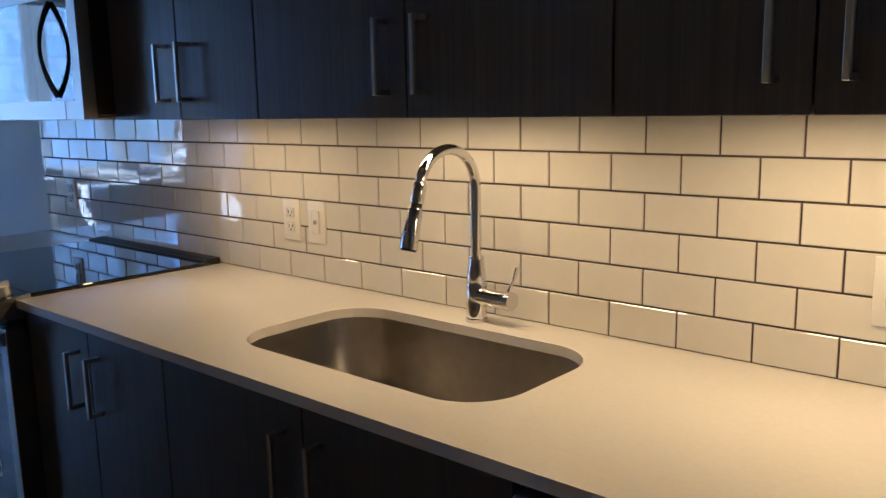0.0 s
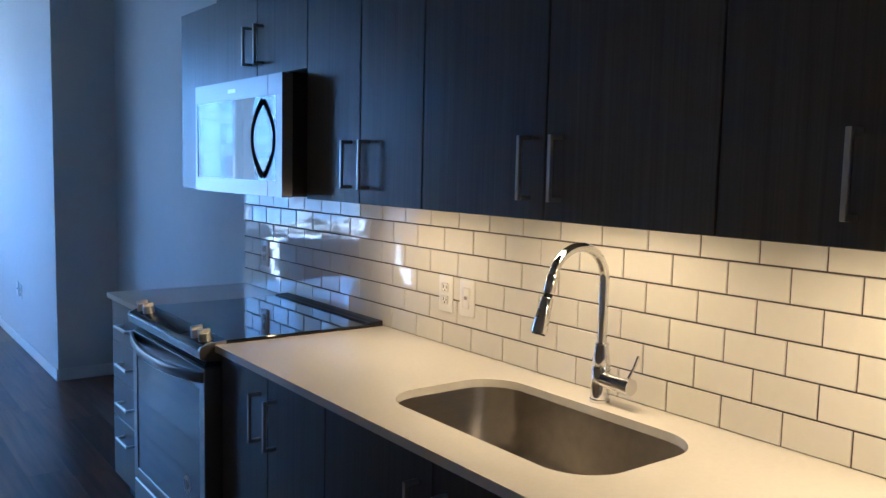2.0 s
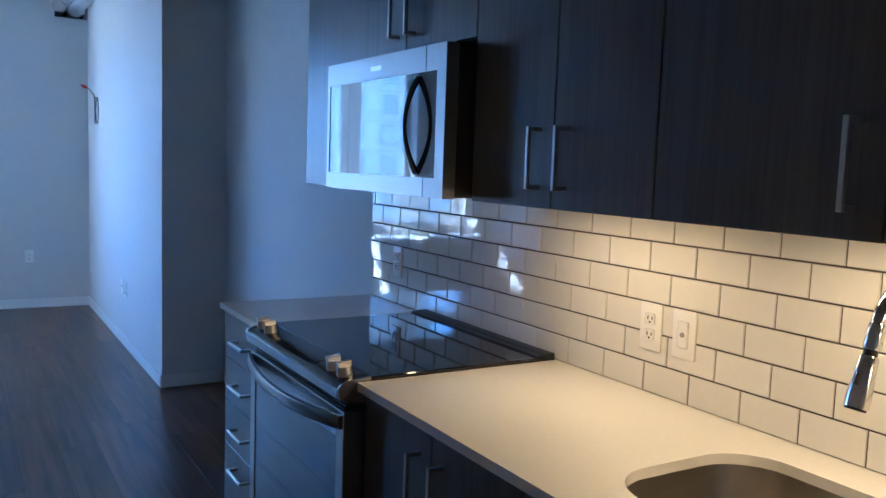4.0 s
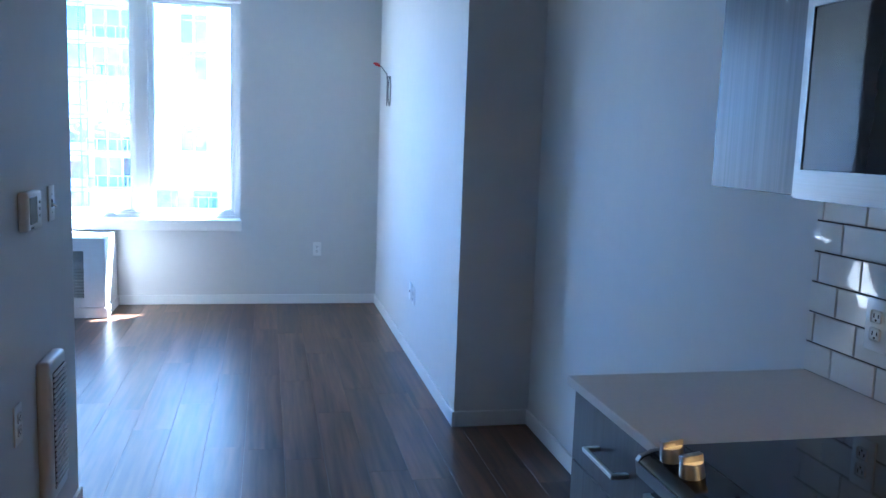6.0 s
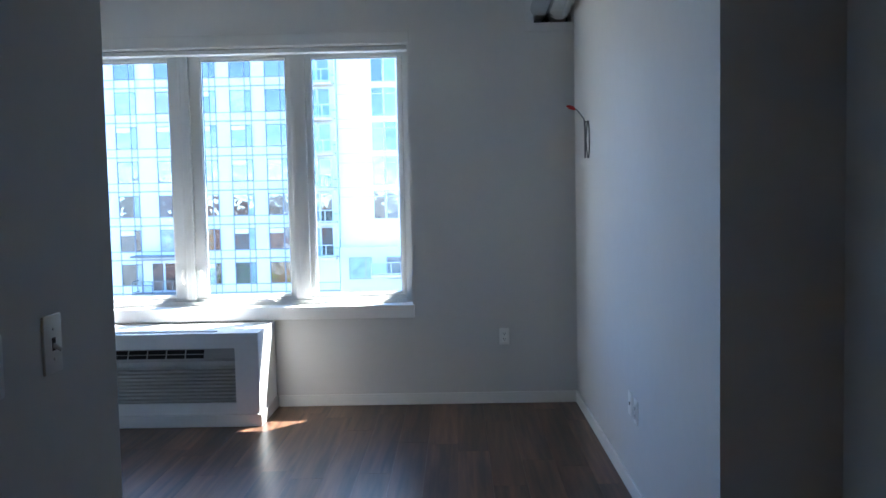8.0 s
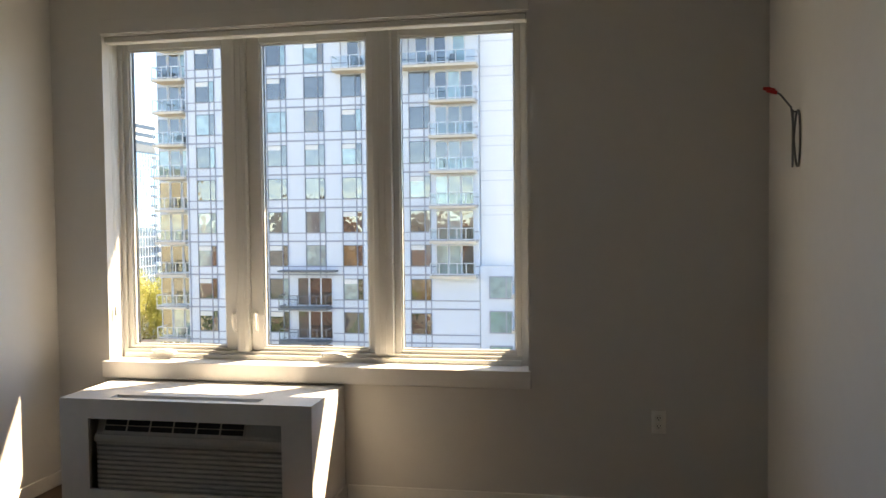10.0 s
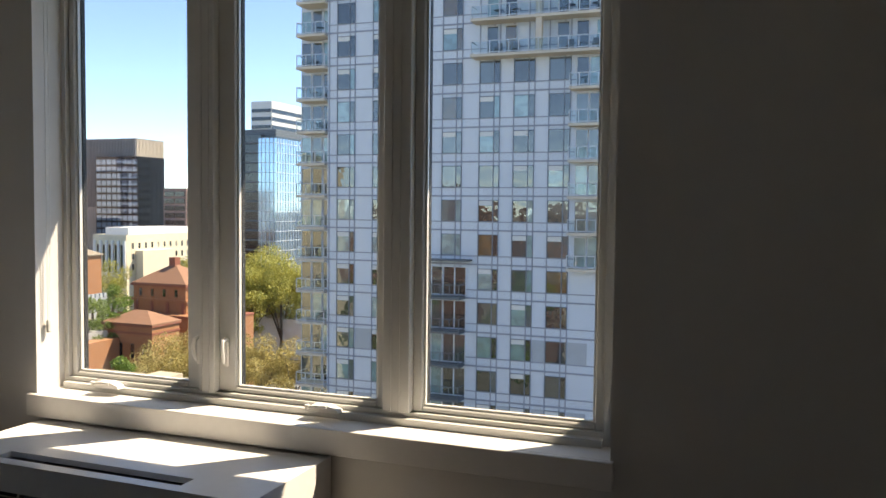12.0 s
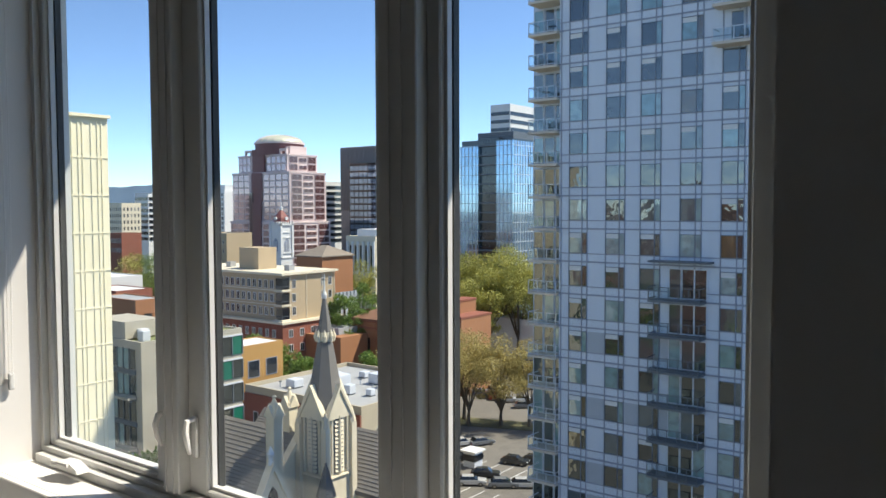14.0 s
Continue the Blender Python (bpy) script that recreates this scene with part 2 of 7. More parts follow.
box(bm, LX - 0.15, WY, 0, OX0, WOUT, CEIL)
box(bm, OX1, WY, 0, -0.74, WOUT, CEIL)
box(bm, OX0, WY, 0, OX1, WOUT, OZ0)
box(bm, OX0, WY, OZ1, OX1, WOUT, CEIL)
box(bm, -0.74, WY, 0, 0.15, WOUT, 2.69)
box(bm, -0.74, WY, 2.69, -0.677, WOUT, CEIL)
box(bm, -0.414, WY, 2.69, 0.15, WOUT, CEIL)
box(bm, -0.677, WY + 0.18, 2.69, -0.414, WOUT, CEIL)
structure("wall_window", bm, PAINT, "white painted window wall with a duct opening", "wall")
structure("wall_left", box(nb(), LX - 0.15, EY1 - 0.12, 0, LX, WY, CEIL), PAINT, "white painted side wall with sun streak", "wall")
bm = box(nb(), LX, EY1 - 0.12, 0, EX - 0.12, EY1, CEIL)
box(bm, EX - 0.12, EY0, 0, EX, EY1, CEIL)
structure("wall_entry", bm, PAINT, "white painted partition end in shade", "wall")
bm = box(nb(), EX - 0.12, BACK, 0, EX, -0.42, CEIL)
box(bm, EX - 0.12, -0.42, 2.08, EX, EY0, CEIL)
structure("wall_hall", bm, PAINT, "white painted hall wall with a doorway", "wall")
bm = box(nb(), -3.4, -0.6, 0, -3.28, EY1 - 0.12, CEIL)
box(bm, -3.28, -0.6, 0, EX - 0.12, -0.48, CEIL)
structure("wall_closet", bm, PAINT, "plain walls of a dark side room", "wall")
structure("wall_back", box(nb(), EX - 0.12, BACK - 0.12, 0, 0.15, BACK, CEIL), PAINT, "plain white back wall", "wall")
# unseen overhanging ledge outside, over the window, added to cut off the sun
structure("slab_edge", box(nb(), LX - 1.5, WOUT, 2.75, 1.0, 6.20, 3.1), mat("outer render", (0.62, 0.61, 0.58), 0.9, var=0.15, scale=8, bump=0.8, bscale=90), "unseen pale ledge added to block high sun from the window", "trim")
bm = box(nb(), LX - 1.5, WOUT, -1.0, OX0 - 0.10, 5.72, 2.74)
structure("outer_render", bm, MATS["outer render"], "rough white rendered outer wall beside the window", "wall")

# baseboards
BH, BT = 0.082, 0.013


def baseboard(x0, y0, x1, y1):
    bm = box(nb(), min(x0, x1), min(y0, y1), 0.0, max(x0, x1), max(y0, y1), BH, 0.003)
    structure("baseboard", bm, TRIM, "white painted flat baseboard", "baseboard")


baseboard(RX - BT, CY - BT, RX, WY - BT)
baseboard(RX, CY - BT, -BT, CY)
baseboard(-BT, 0.02, 0, CY)
baseboard(-2.55, WY - BT, RX, WY)
baseboard(LX, WY - BT, -3.935, WY)
baseboard(LX, EY1 + BT, LX + BT, WY - BT)
baseboard(LX + BT, EY1, EX, EY1 + BT)
baseboard(EX, EY0, EX + BT, EY1 + BT)
baseboard(EX, BACK, EX + BT, -0.50)
# doorway casing of the side room
bm = box(nb(), EX + 0.002, EY0, 0, EX + 0.016, EY0 + 0.07, 2.15, 0.004)
box(bm, EX + 0.002, -0.49, 0, EX + 0.016, -0.42, 2.15, 0.004)
box(bm, EX + 0.002, -0.42, 2.08, EX + 0.016, EY0, 2.15, 0.004)
structure("door_casing", bm, TRIM, "white painted door casing", "trim")

# ---------------------------------------------------------------- window
window = thing("window_1", "white vinyl three-light window with two casements", "window", at=(-2.77, 5.58, 0.72), kind="structure")
GX = ((-3.912, -3.325), (-3.094, -2.468), (-2.285, -1.650))
GZ0, GZ1, GY = 0.79, 2.514, 5.585


def wpart(name, bm, material, parent, label="", smooth=False):
    """A part given in world places, under a thing that stands at its own place."""
    ob = part(name, bm, material, parent, label, smooth)
    loc = Vector((0, 0, 0))
    p = parent
    while p is not None:
        loc += p.location
        p = p.parent
    ob.location = -loc
    return ob


bm = nb()
box(bm, OX0, GY - 0.045, OZ0 + 0.035, OX0 + 0.022, GY + 0.07, OZ1)
box(bm, OX1 - 0.05, GY - 0.045, OZ0 + 0.035, OX1, GY + 0.07, OZ1)
box(bm, OX0 + 0.022, GY - 0.045, OZ1 - 0.012, OX1 - 0.05, GY + 0.07, OZ1)
box(bm, OX0 + 0.022, GY - 0.075, OZ0 + 0.035, OX1 - 0.05, GY + 0.07, OZ0 + 0.062)
box(bm, OX0 + 0.022, GY - 0.045, OZ0 + 0.062, OX1 - 0.05, GY + 0.07, OZ0 + 0.08)
wpart("window_frame", bm, VINYL, window, "white vinyl outer frame")
for mx0, mx1 in ((-3.245, -3.172), (-2.430, -2.322)):
    bm = box(nb(), mx0, GY - 0.06, OZ0 + 0.08, mx1, GY + 0.07, OZ1 - 0.012, 0.003)
    box(bm, (mx0 + mx1) / 2 - 0.022, GY - 0.063, OZ0 + 0.08, (mx0 + mx1) / 2 - 0.019, GY - 0.058, OZ1 - 0.012)
    box(bm, (mx0 + mx1) / 2 + 0.012, GY - 0.063, OZ0 + 0.08, (mx0 + mx1) / 2 + 0.015, GY - 0.058, OZ1 - 0.012)
    wpart("mullion", bm, VINYL, window, "grooved white mullion")
SX = ((OX0 + 0.022, -3.245), (-3.172, -2.430), (-2.322, OX1 - 0.05))
for (s0, s1), (g0, g1) in zip(SX, GX):
    bm = nb()
    z0, z1 = OZ0 + 0.08, OZ1 - 0.012
    for a0, b0, a1, b1 in ((s0, z0, g0, z1), (g1, z0, s1, z1), (g0, z0, g1, GZ0), (g0, GZ1, g1, z1)):
        box(bm, a0, GY - 0.025, b0, a1, GY + 0.035, b1, 0.004)
        # stepped glazing bead
    for a0, b0, a1, b1 in ((g0, GZ0, g0 + 0.009, GZ1), (g1 - 0.009, GZ0, g1, GZ1), (g0 + 0.009, GZ0, g1 - 0.009, GZ0 + 0.009), (g0 + 0.009, GZ1 - 0.009, g1 - 0.009, GZ1)):
        box(bm, a0, GY - 0.012, b0, a1, GY + 0.0035, b1)
    sash = wpart("sash", bm, VINYL, window, "white vinyl sash")
    bm = box(nb(), g0 + 0.004, GY + 0.004, GZ0 + 0.004, g1 - 0.004, GY + 0.010, GZ1 - 0.004)
    pane = wpart("pane", bm, GLASS, window, "clear glass pane")
    pane.visible_shadow = False
    for a0, a1 in ((g0, g0 + 0.009), (g1 - 0.009, g1)):
        wpart("outer_stile", bx_(a0, GY + 0.0105, GZ0, a1, GY + 0.030, GZ1), SLOT, window, "black outer face of the sash")
# lever locks, one on each casement
for hx, s in ((-3.266, -1), (-3.134, 1)):
    bm = box(nb(), hx - 0.011, GY - 0.036, 0.875, hx + 0.011, GY - 0.026, 0.99, 0.004)
    tube(bm, [(hx, GY - 0.036, 0.985), (hx, GY - 0.058, 0.98), (hx + 0.004 * s, GY - 0.066, 0.955), (hx + 0.004 * s, GY - 0.06, 0.92), (hx, GY - 0.05, 0.89)], 0.008, 8, [0.009, 0.009, 0.0085, 0.008, 0.005])
    wpart("handle", bm, PLASTIC, window, "white curved casement lever", True)
# folding crank operators
for cx in (-3.68, -2.655):
    bm = nb()
    prism(bm, [(cx - 0.07, 0.754), (cx + 0.07, 0.754), (cx + 0.066, 0.766), (cx + 0.02, 0.782), (cx - 0.04, 0.779), (cx - 0.067, 0.765)], "y", GY - 0.115, GY - 0.075)
    tube(bm, [(cx + 0.025, GY - 0.118, 0.775), (cx - 0.015, GY - 0.126, 0.777), (cx - 0.055, GY - 0.122, 0.769)], 0.007, 8)
    cyl(bm, 0.009, 0.018, pose(cx - 0.055, GY - 0.122, 0.771), 10)
    wpart("crank", bm, PLASTIC, window, "white folding window crank", True)
bm = box(nb(), OX0 - 0.035, WY - 0.026, 0.632, OX1 + 0.012, WY, 0.725, 0.003)
box(bm, OX0, WY, OZ0, OX1, GY - 0.02, 0.725)
wpart("window_sill", bm, TRIM, window, "white painted deep window sill")
# header board over the opening
structure("trim", box(nb(), OX0 - 0.005, WY - 0.012, 2.574, OX1 + 0.012, WY, 2.655, 0.0015), PAINT, "flat painted board over the window", "trim")
# roller shade rolled up in the head, with its bead chain
shade = thing("roller_shade", "rolled-up white roller shade with a bead chain", "shade", at=(-2.77, 5.45, 2.5))
bm = box(nb(), OX0 + 0.004, WY + 0.02, 2.528, OX1 - 0.004, WY + 0.085, 2.564, 0.006)
wpart("cassette", bm, VINYL, shade, "slim white cassette")
for dy in (0.0, 0.02):
    bm = nb()
    ln = 150
    for i in range(ln):
        z = 1.03 + (2.52 - 1.03) * i / ln
        bmesh.ops.create_icosphere(bm, subdivisions=1, radius=0.0026, matrix=Matrix.Translation((OX0 + 0.016 + 0.004 * math.sin(z * 1.2), WY + 0.045 + dy * (0.5 + 0.5 * min(1, (z - 1.03) * 1.5)), z)))
    rod(bm, (OX0 + 0.016, WY + 0.046 + dy * 0.5, 1.02), (OX0 + 0.016, WY + 0.045 + dy, 2.52), 0.0007, 5)
    wpart("bead_chain", bm, PLASTIC, shade, "thin bead chain")
bm = box(nb(), OX0 + 0.008, WY + 0.042, 0.975, OX0 + 0.022, WY + 0.062, 1.03, 0.006, 2)
wpart("tensioner", bm, mat("clear plastic", (0.6, 0.6, 0.58), 0.15), shade, "clear plastic chain holder")

# ---------------------------------------------------------------- ducts
for k, (dx, dz, r, y1) in enumerate(((-0.625, 2.795, 0.056, 5.55), (-0.500, 2.80, 0.072, 5.52))):
    duct = thing("air_duct", "corrugated silver foil air duct along the ceiling", "duct", "ducts under the ceiling", at=(dx, 4.0, dz))
    n = 230
    pts, radii = [], []
    for i in range(n):
        y = y1 - (y1 - 2.25) * i / (n - 1)
        pts.append((dx + 0.012 * math.sin(y * 2.1 + k), y, dz + 0.01 * math.sin(y * 1.7 + 2 * k) + (0.0 if y < 5.0 else -0.03 * (y - 5.0))))
        radii.append(r + (0.007 if i % 4 == 0 else 0.0))
    wpart("hose", tube(nb(), pts, r, 18, radii), FOIL, duct, "spiral ribbed foil hose", True)
    for y in (4.9, 3.6, 2.5):
        wpart("strap", tube(nb(), [(dx + (r + 0.008) * math.cos(a), y, dz + (r + 0.008) * math.sin(a)) for a in np.linspace(-math.pi, 0, 14)] , 0.004, 6), FOIL, duct, "thin metal strap")
bm = nb()
for a0, b0, a1, b1 in ((-0.74, 2.63, -0.677, 2.925), (-0.414, 2.63, RX - 0.002, 2.925), (-0.677, 2.63, -0.414, 2.69)):
    box(bm, a0, WY - 0.011, b0, a1, WY - 0.0005, b1, 0.001)
structure("duct_trim", bm, PAINT, "flat painted frame round the duct opening", "trim")
structure("duct_recess", box(nb(), -0.676, WY + 0.165, 2.691, -0.415, WY + 0.178, CEIL - 0.002), SLOT, "dark back of the duct opening", "trim")


# ---------------------------------------------------------------- electrical plates
def plate(kind, loc, rz, label):
    """Plate in its own frame: the face looks along -y. kind: outlet, toggle, rocker or blank."""
    name = {"outlet": "wall_outlet", "toggle": "light_switch", "rocker": "light_switch", "jack": "wall_jack"}[kind]
    ob = thing(name, label, "outlet" if kind == "outlet" else "switch")
    part("plate", box(nb(), -0.036, -0.0065, -0.059, 0.036, 0, 0.059, 0.003, 2), PLASTIC, ob, "", True)
    if kind == "outlet":
        for z in (-0.02, 0.02):
            bm = box(nb(), -0.016, -0.009, z - 0.0145, 0.016, -0.0066, z + 0.0145, 0.004)
            rc = part("receptacle", bm, PLASTIC, ob)
            bm = box(nb(), -0.0085, -0.0095, z - 0.003, -0.0055, -0.0088, z + 0.007)
            box(bm, 0.0055, -0.0095, z - 0.002, 0.0085, -0.0088, z + 0.006)
            cyl(bm, 0.0028, 0.001, pose(0, -0.0092, z - 0.008, 90), 10)
            part("slots", bm, SLOT, rc)
    elif kind == "toggle":
        part("surround", box(nb(), -0.006, -0.0078, -0.013, 0.006, -0.0064, 0.013), SLOT, ob)
        part("toggle", tube(nb(), [(0, -0.006, -0.002), (0, -0.022, -0.012)], 0.004, 8, [0.005, 0.0038]), PLASTIC, ob)
        for z in (0.03, -0.03):
            part("screw", cyl(nb(), 0.003, 0.001, pose(0, -0.007, z, 90), 10), NICKEL, ob)
    elif kind == "rocker":
        part("rocker", box(nb(), -0.016, -0.010, -0.033, 0.016, -0.0066, 0.033, 0.003), PLASTIC, ob)
        part("button", cyl(nb(), 0.006, 0.003, pose(0, -0.0112, 0.0, 90), 14), mat("grey button", (0.3, 0.29, 0.28), 0.4), ob)
    elif kind == "jack":
        part("socket", box(nb(), -0.007, -0.009, -0.007, 0.007, -0.0064, 0.007), SLOT, ob)
    ob.matrix_world = pose(*loc, 0, 0, rz)
    return ob


plate("outlet", (-0.917, WY, 0.483), 0, "white duplex outlet on the window wall")
plate("jack", (RX, 3.56, 0.45), -90, "white cable jack plate low on the wall")
plate("outlet", (RX, 3.43, 0.44), -90, "white duplex outlet low on the wall")
plate("toggle", (EX, 1.143, 1.208), 90, "white toggle light switch on the shaded wall")
plate("outlet", (EX, 0.70, 0.60), 90, "white outlet beside the wall heater")
plate("outlet", (-0.0078, -0.246, 1.084), -90, "white outlet on the tiled wall beside the range")
plate("outlet", (-0.0078, -1.617, 1.084), -90, "white duplex outlet on the tiled wall")
plate("rocker", (-0.0078, -1.726, 1.084), -90, "white switch plate with a small dial on the tiles")
plate("outlet", (-0.0078, -3.175, 1.080), -90, "white outlet on the tiles above the worktop")

# thermostat
thermo = thing("thermostat", "white programmable thermostat with a grey screen", "thermostat", at=(EX, 0.85, 1.208))
wpart("body", box(nb(), EX, 0.775, 1.15, EX + 0.030, 0.925, 1.268, 0.009, 3), PLASTIC, thermo, "", True)
wpart("screen", box(nb(), EX + 0.0295, 0.79, 1.172, EX + 0.0315, 0.868, 1.252, 0.001), mat("lcd", (0.16, 0.18, 0.17), 0.15), thermo, "grey liquid crystal screen")
for z in (1.232, 1.212, 1.192):
    wpart("button", cyl(nb(), 0.0045, 0.004, pose(EX + 0.031, 0.895, z, 0, 90), 12), PLASTIC, thermo)
wpart("emblem", box(nb(), EX + 0.0298, 0.80, 1.158, EX + 0.0306, 0.83, 1.164), WIRE, thermo)
# wall heater
heater = thing("wall_heater", "white recessed wall heater with a louvred grille", "heater", at=(EX, 1.0, 0.45))
bm = box(nb(), EX, 0.905, 0.26, EX + 0.045, 1.105, 0.725, 0.014, 3)
wpart("casing", bm, TRIM, heater, "white metal casing", True)
wpart("grille_back", box(nb(), EX + 0.0445, 0.93, 0.30, EX + 0.0465, 1.08, 0.685), SLOT, heater)
for i in range(22):
    z = 0.305 + i * 0.0175
    wpart("louvre", box(nb(), EX + 0.0465, 0.93, z, EX + 0.052, 1.08, z + 0.008), TRIM, heater)

# loose cable on the right wall
wire = thing("loose_cable", "coiled grey cable with a red wire nut", "cable", at=(RX, 4.76, 1.9))
pts = []
for i in range(60):
    u = i / 59
    a = u * math.tau * 2.2 + 1.3
    pts.append((RX - 0.018 - 0.014 * math.sin(a * 0.5), 4.755 + 0.022 * math.cos(a), 1.83 + 0.115 * math.sin(a)))
wpart("cable", tube(nb(), [(RX + 0.01, 4.76, 1.94)] + pts + [(RX - 0.03, 4.775, 1.96), (RX - 0.07, 4.785, 2.015), (RX - 0.095, 4.79, 2.032)], 0.0042, 7), WIRE, wire, "", True)
wpart("wire_nut", tube(nb(), [(RX - 0.09, 4.79, 2.03), (RX - 0.115, 4.795, 2.04), (RX - 0.135, 4.80, 2.045)], 0.01, 10, [0.011, 0.0105, 0.006]), RED, wire, "red twist-on wire nut", True)
wpart("wire_nut", tube(nb(), [(RX - 0.085, 4.775, 2.022), (RX - 0.108, 4.775, 2.028), (RX - 0.126, 4.776, 2.030)], 0.008, 10, [0.009, 0.0085, 0.005]), RED, wire, "red twist-on wire nut", True)

# ---------------------------------------------------------------- air conditioner under the window
PX0, PX1, PY0, PZ = -3.922, -2.566, 4.878, 0.622
cover = thing("air_conditioner", "white boxed-in wall air conditioner with grey louvres", "air conditioner", at=(-3.24, 5.1, 0))
bm = nb()
t = 0.05
FX0, FX1, FZ0, FZ1 = -3.762, -2.722, 0.158, 0.522
for a0, b0, a1, b1 in ((PX0, 0, FX0, PZ), (FX1, 0, PX1, PZ), (FX0, 0, FX1, FZ0), (FX0, FZ1, FX1, PZ)):
    wpart("front_panel", bx_(a0, PY0, b0, a1, PY0 + 0.02, b1), TRIM, cover, "white painted front board")
wpart("side_panel", bx_(PX0, PY0 + 0.02, 0, PX0 + 0.02, WY - 0.003, PZ), TRIM, cover, "white painted side board")
wpart("side_panel", bx_(PX1 - 0.02, PY0 + 0.02, 0, PX1, WY - 0.003, PZ), TRIM, cover, "white painted side board")
QX0, QX1, QY0, QY1 = -3.665, -2.86, 4.925, 4.995
for a0, b0, a1, b1 in ((PX0 + 0.02, PY0 + 0.02, QX0, WY - 0.003), (QX1, PY0 + 0.02, PX1 - 0.02, WY - 0.003), (QX0, PY0 + 0.02, QX1, QY0), (QX0, QY1, QX1, WY - 0.003)):
    wpart("top_panel", bx_(a0, b0, PZ - 0.02, a1, b1, PZ), TRIM, cover, "white painted top board")
bm = box(nb(), PX0 - BT, PY0 - BT, 0, PX1 + BT, PY0, BH, 0.003)
box(bm, PX0 - BT, PY0, 0, PX0, WY - 0.014, BH, 0.003)
box(bm, PX1, PY0, 0, PX1 + BT, WY - 0.014, BH, 0.003)
wpart("plinth", bm, TRIM, cover, "white baseboard round the casing")
UY = PY0 + 0.045
# body coloured black so that the louvre gaps read as deep shade
bm = box(nb(), FX0 + 0.005, UY + 0.05, 0.12, FX1 - 0.002, WY - 0.05, 0.50)
unit = wpart("unit", bm, BLACKPLASTIC, cover, "unit body, coloured black as shade behind the louvres")
wpart("outlet_grid", bx_(QX0 - 0.03, QY0 - 0.02, 0.536, QX1 + 0.03, QY1 + 0.06, 0.545), SLOT, cover, "dark air outlet under the slot")
bm = nb()
prism(bm, [(UY - 0.012, 0.405), (UY - 0.004, 0.43), (UY + 0.008, 0.437), (UY + 0.05, 0.532), (UY + 0.16, 0.532), (UY + 0.16, 0.395), (UY - 0.01, 0.395)], "x", FX0 + 0.01, FX1 - 0.012)
wpart("hood", bm, BEIGE, cover, "sloping beige outlet hood", True)
sl = math.atan2(0.085, 0.088)
G0, G1 = FX0 + 0.05, FX0 + 0.82
bm = nb()
prism(bm, [(UY + 0.0135, 0.4475), (UY + 0.048, 0.528), (UY + 0.047, 0.5284), (UY + 0.0125, 0.448)], "x", G0, G1)
wpart("outlet_opening", bm, SLOT, cover)
for i in range(7):
    x = G0 + (G1 - G0) * i / 6
    bm = nb()
    prism(bm, [(UY + 0.009, 0.4475), (UY + 0.046, 0.533), (UY + 0.049, 0.530), (UY + 0.0125, 0.4455)], "x", x - 0.004, x + 0.004)
    wpart("grille_bar", bm, BEIGE, cover)
for i in range(2):
    u = 0.30 + i * 0.36
    bm = box(nb(), G0, UY + 0.009 + 0.037 * u, 0.4465 + 0.085 * u, G1, UY + 0.0155 + 0.037 * u, 0.4505 + 0.085 * u)
    wpart("grille_bar", bm, BEIGE, cover)
bm = nb()
prism(bm, [(UY + 0.0125, 0.4465), (UY + 0.047, 0.5275), (UY + 0.043, 0.529), (UY + 0.0085, 0.448)], "x", G1 + 0.03, FX1 - 0.02)
wpart("control_flap", bm, BEIGE, cover, "hinged control flap")
for i in range(11):
    z = 0.132 + i * 0.0245
    bm = nb()
    prism(bm, [(UY + 0.004, z), (UY + 0.004, z + 0.013), (UY + 0.022, z + 0.021), (UY + 0.05, z + 0.021), (UY + 0.05, z + 0.014), (UY + 0.022, z + 0.012)], "x", FX0 + 0.012, FX1 - 0.004)
    wpart("louvre", bm, BEIGE, cover)

# ---------------------------------------------------------------- kitchen worktop, tiles
CF, CT = -0.64, 0.915
SX0, SX1, SY0, SY1, SR = -0.512, -0.126, -2.705, -2.004, 0.115
KEND = -4.35


def rounded(x0, y0, x1, y1, r, n=8):
    out = []
    for cx, cy, a0 in ((x1 - r, y1 - r, 0), (x0 + r, y1 - r, 90), (x0 + r, y0 + r, 180), (x1 - r, y0 + r, 270)):
        for i in range(n + 1):
            a = radians(a0 + 90 * i / n)
            out.append((cx + r * math.cos(a), cy + r * math.sin(a)))
    return out


def slab_with_hole(outer, hole, z0, z1):
    bm = nb()
    loops = []
    for ring in (outer, hole):
        vs = [bm.verts.new((x, y, z1)) for x, y in ring]
        loops += [bm.edges.new((vs[i], vs[(i + 1) % len(vs)])) for i in range(len(vs))]
    bmesh.ops.triangle_fill(bm, use_beauty=True, use_dissolve=False, edges=loops)
    faces = list(bm.faces)
    up = bmesh.ops.extrude_face_region(bm, geom=faces)
    bmesh.ops.translate(bm, verts=[g for g in up["geom"] if isinstance(g, bmesh.types.BMVert)], vec=(0, 0, z0 - z1))
    return bm


hole = rounded(SX0, SY0, SX1, SY1, SR, 22)
bm = slab_with_hole([(CF, -1.247), (-0.001, -1.247), (-0.001, KEND), (CF, KEND)], hole, CT - 0.022, CT)
worktop = part("worktop", bm, QUARTZ)
tagged(worktop, "pale cream quartz worktop with sink cutout", "worktop")
tagged(part("worktop", box(nb(), CF, -0.478, CT - 0.022, -0.001, 0.0, CT, 0.002), QUARTZ), "short cream quartz worktop beside the range", "worktop")
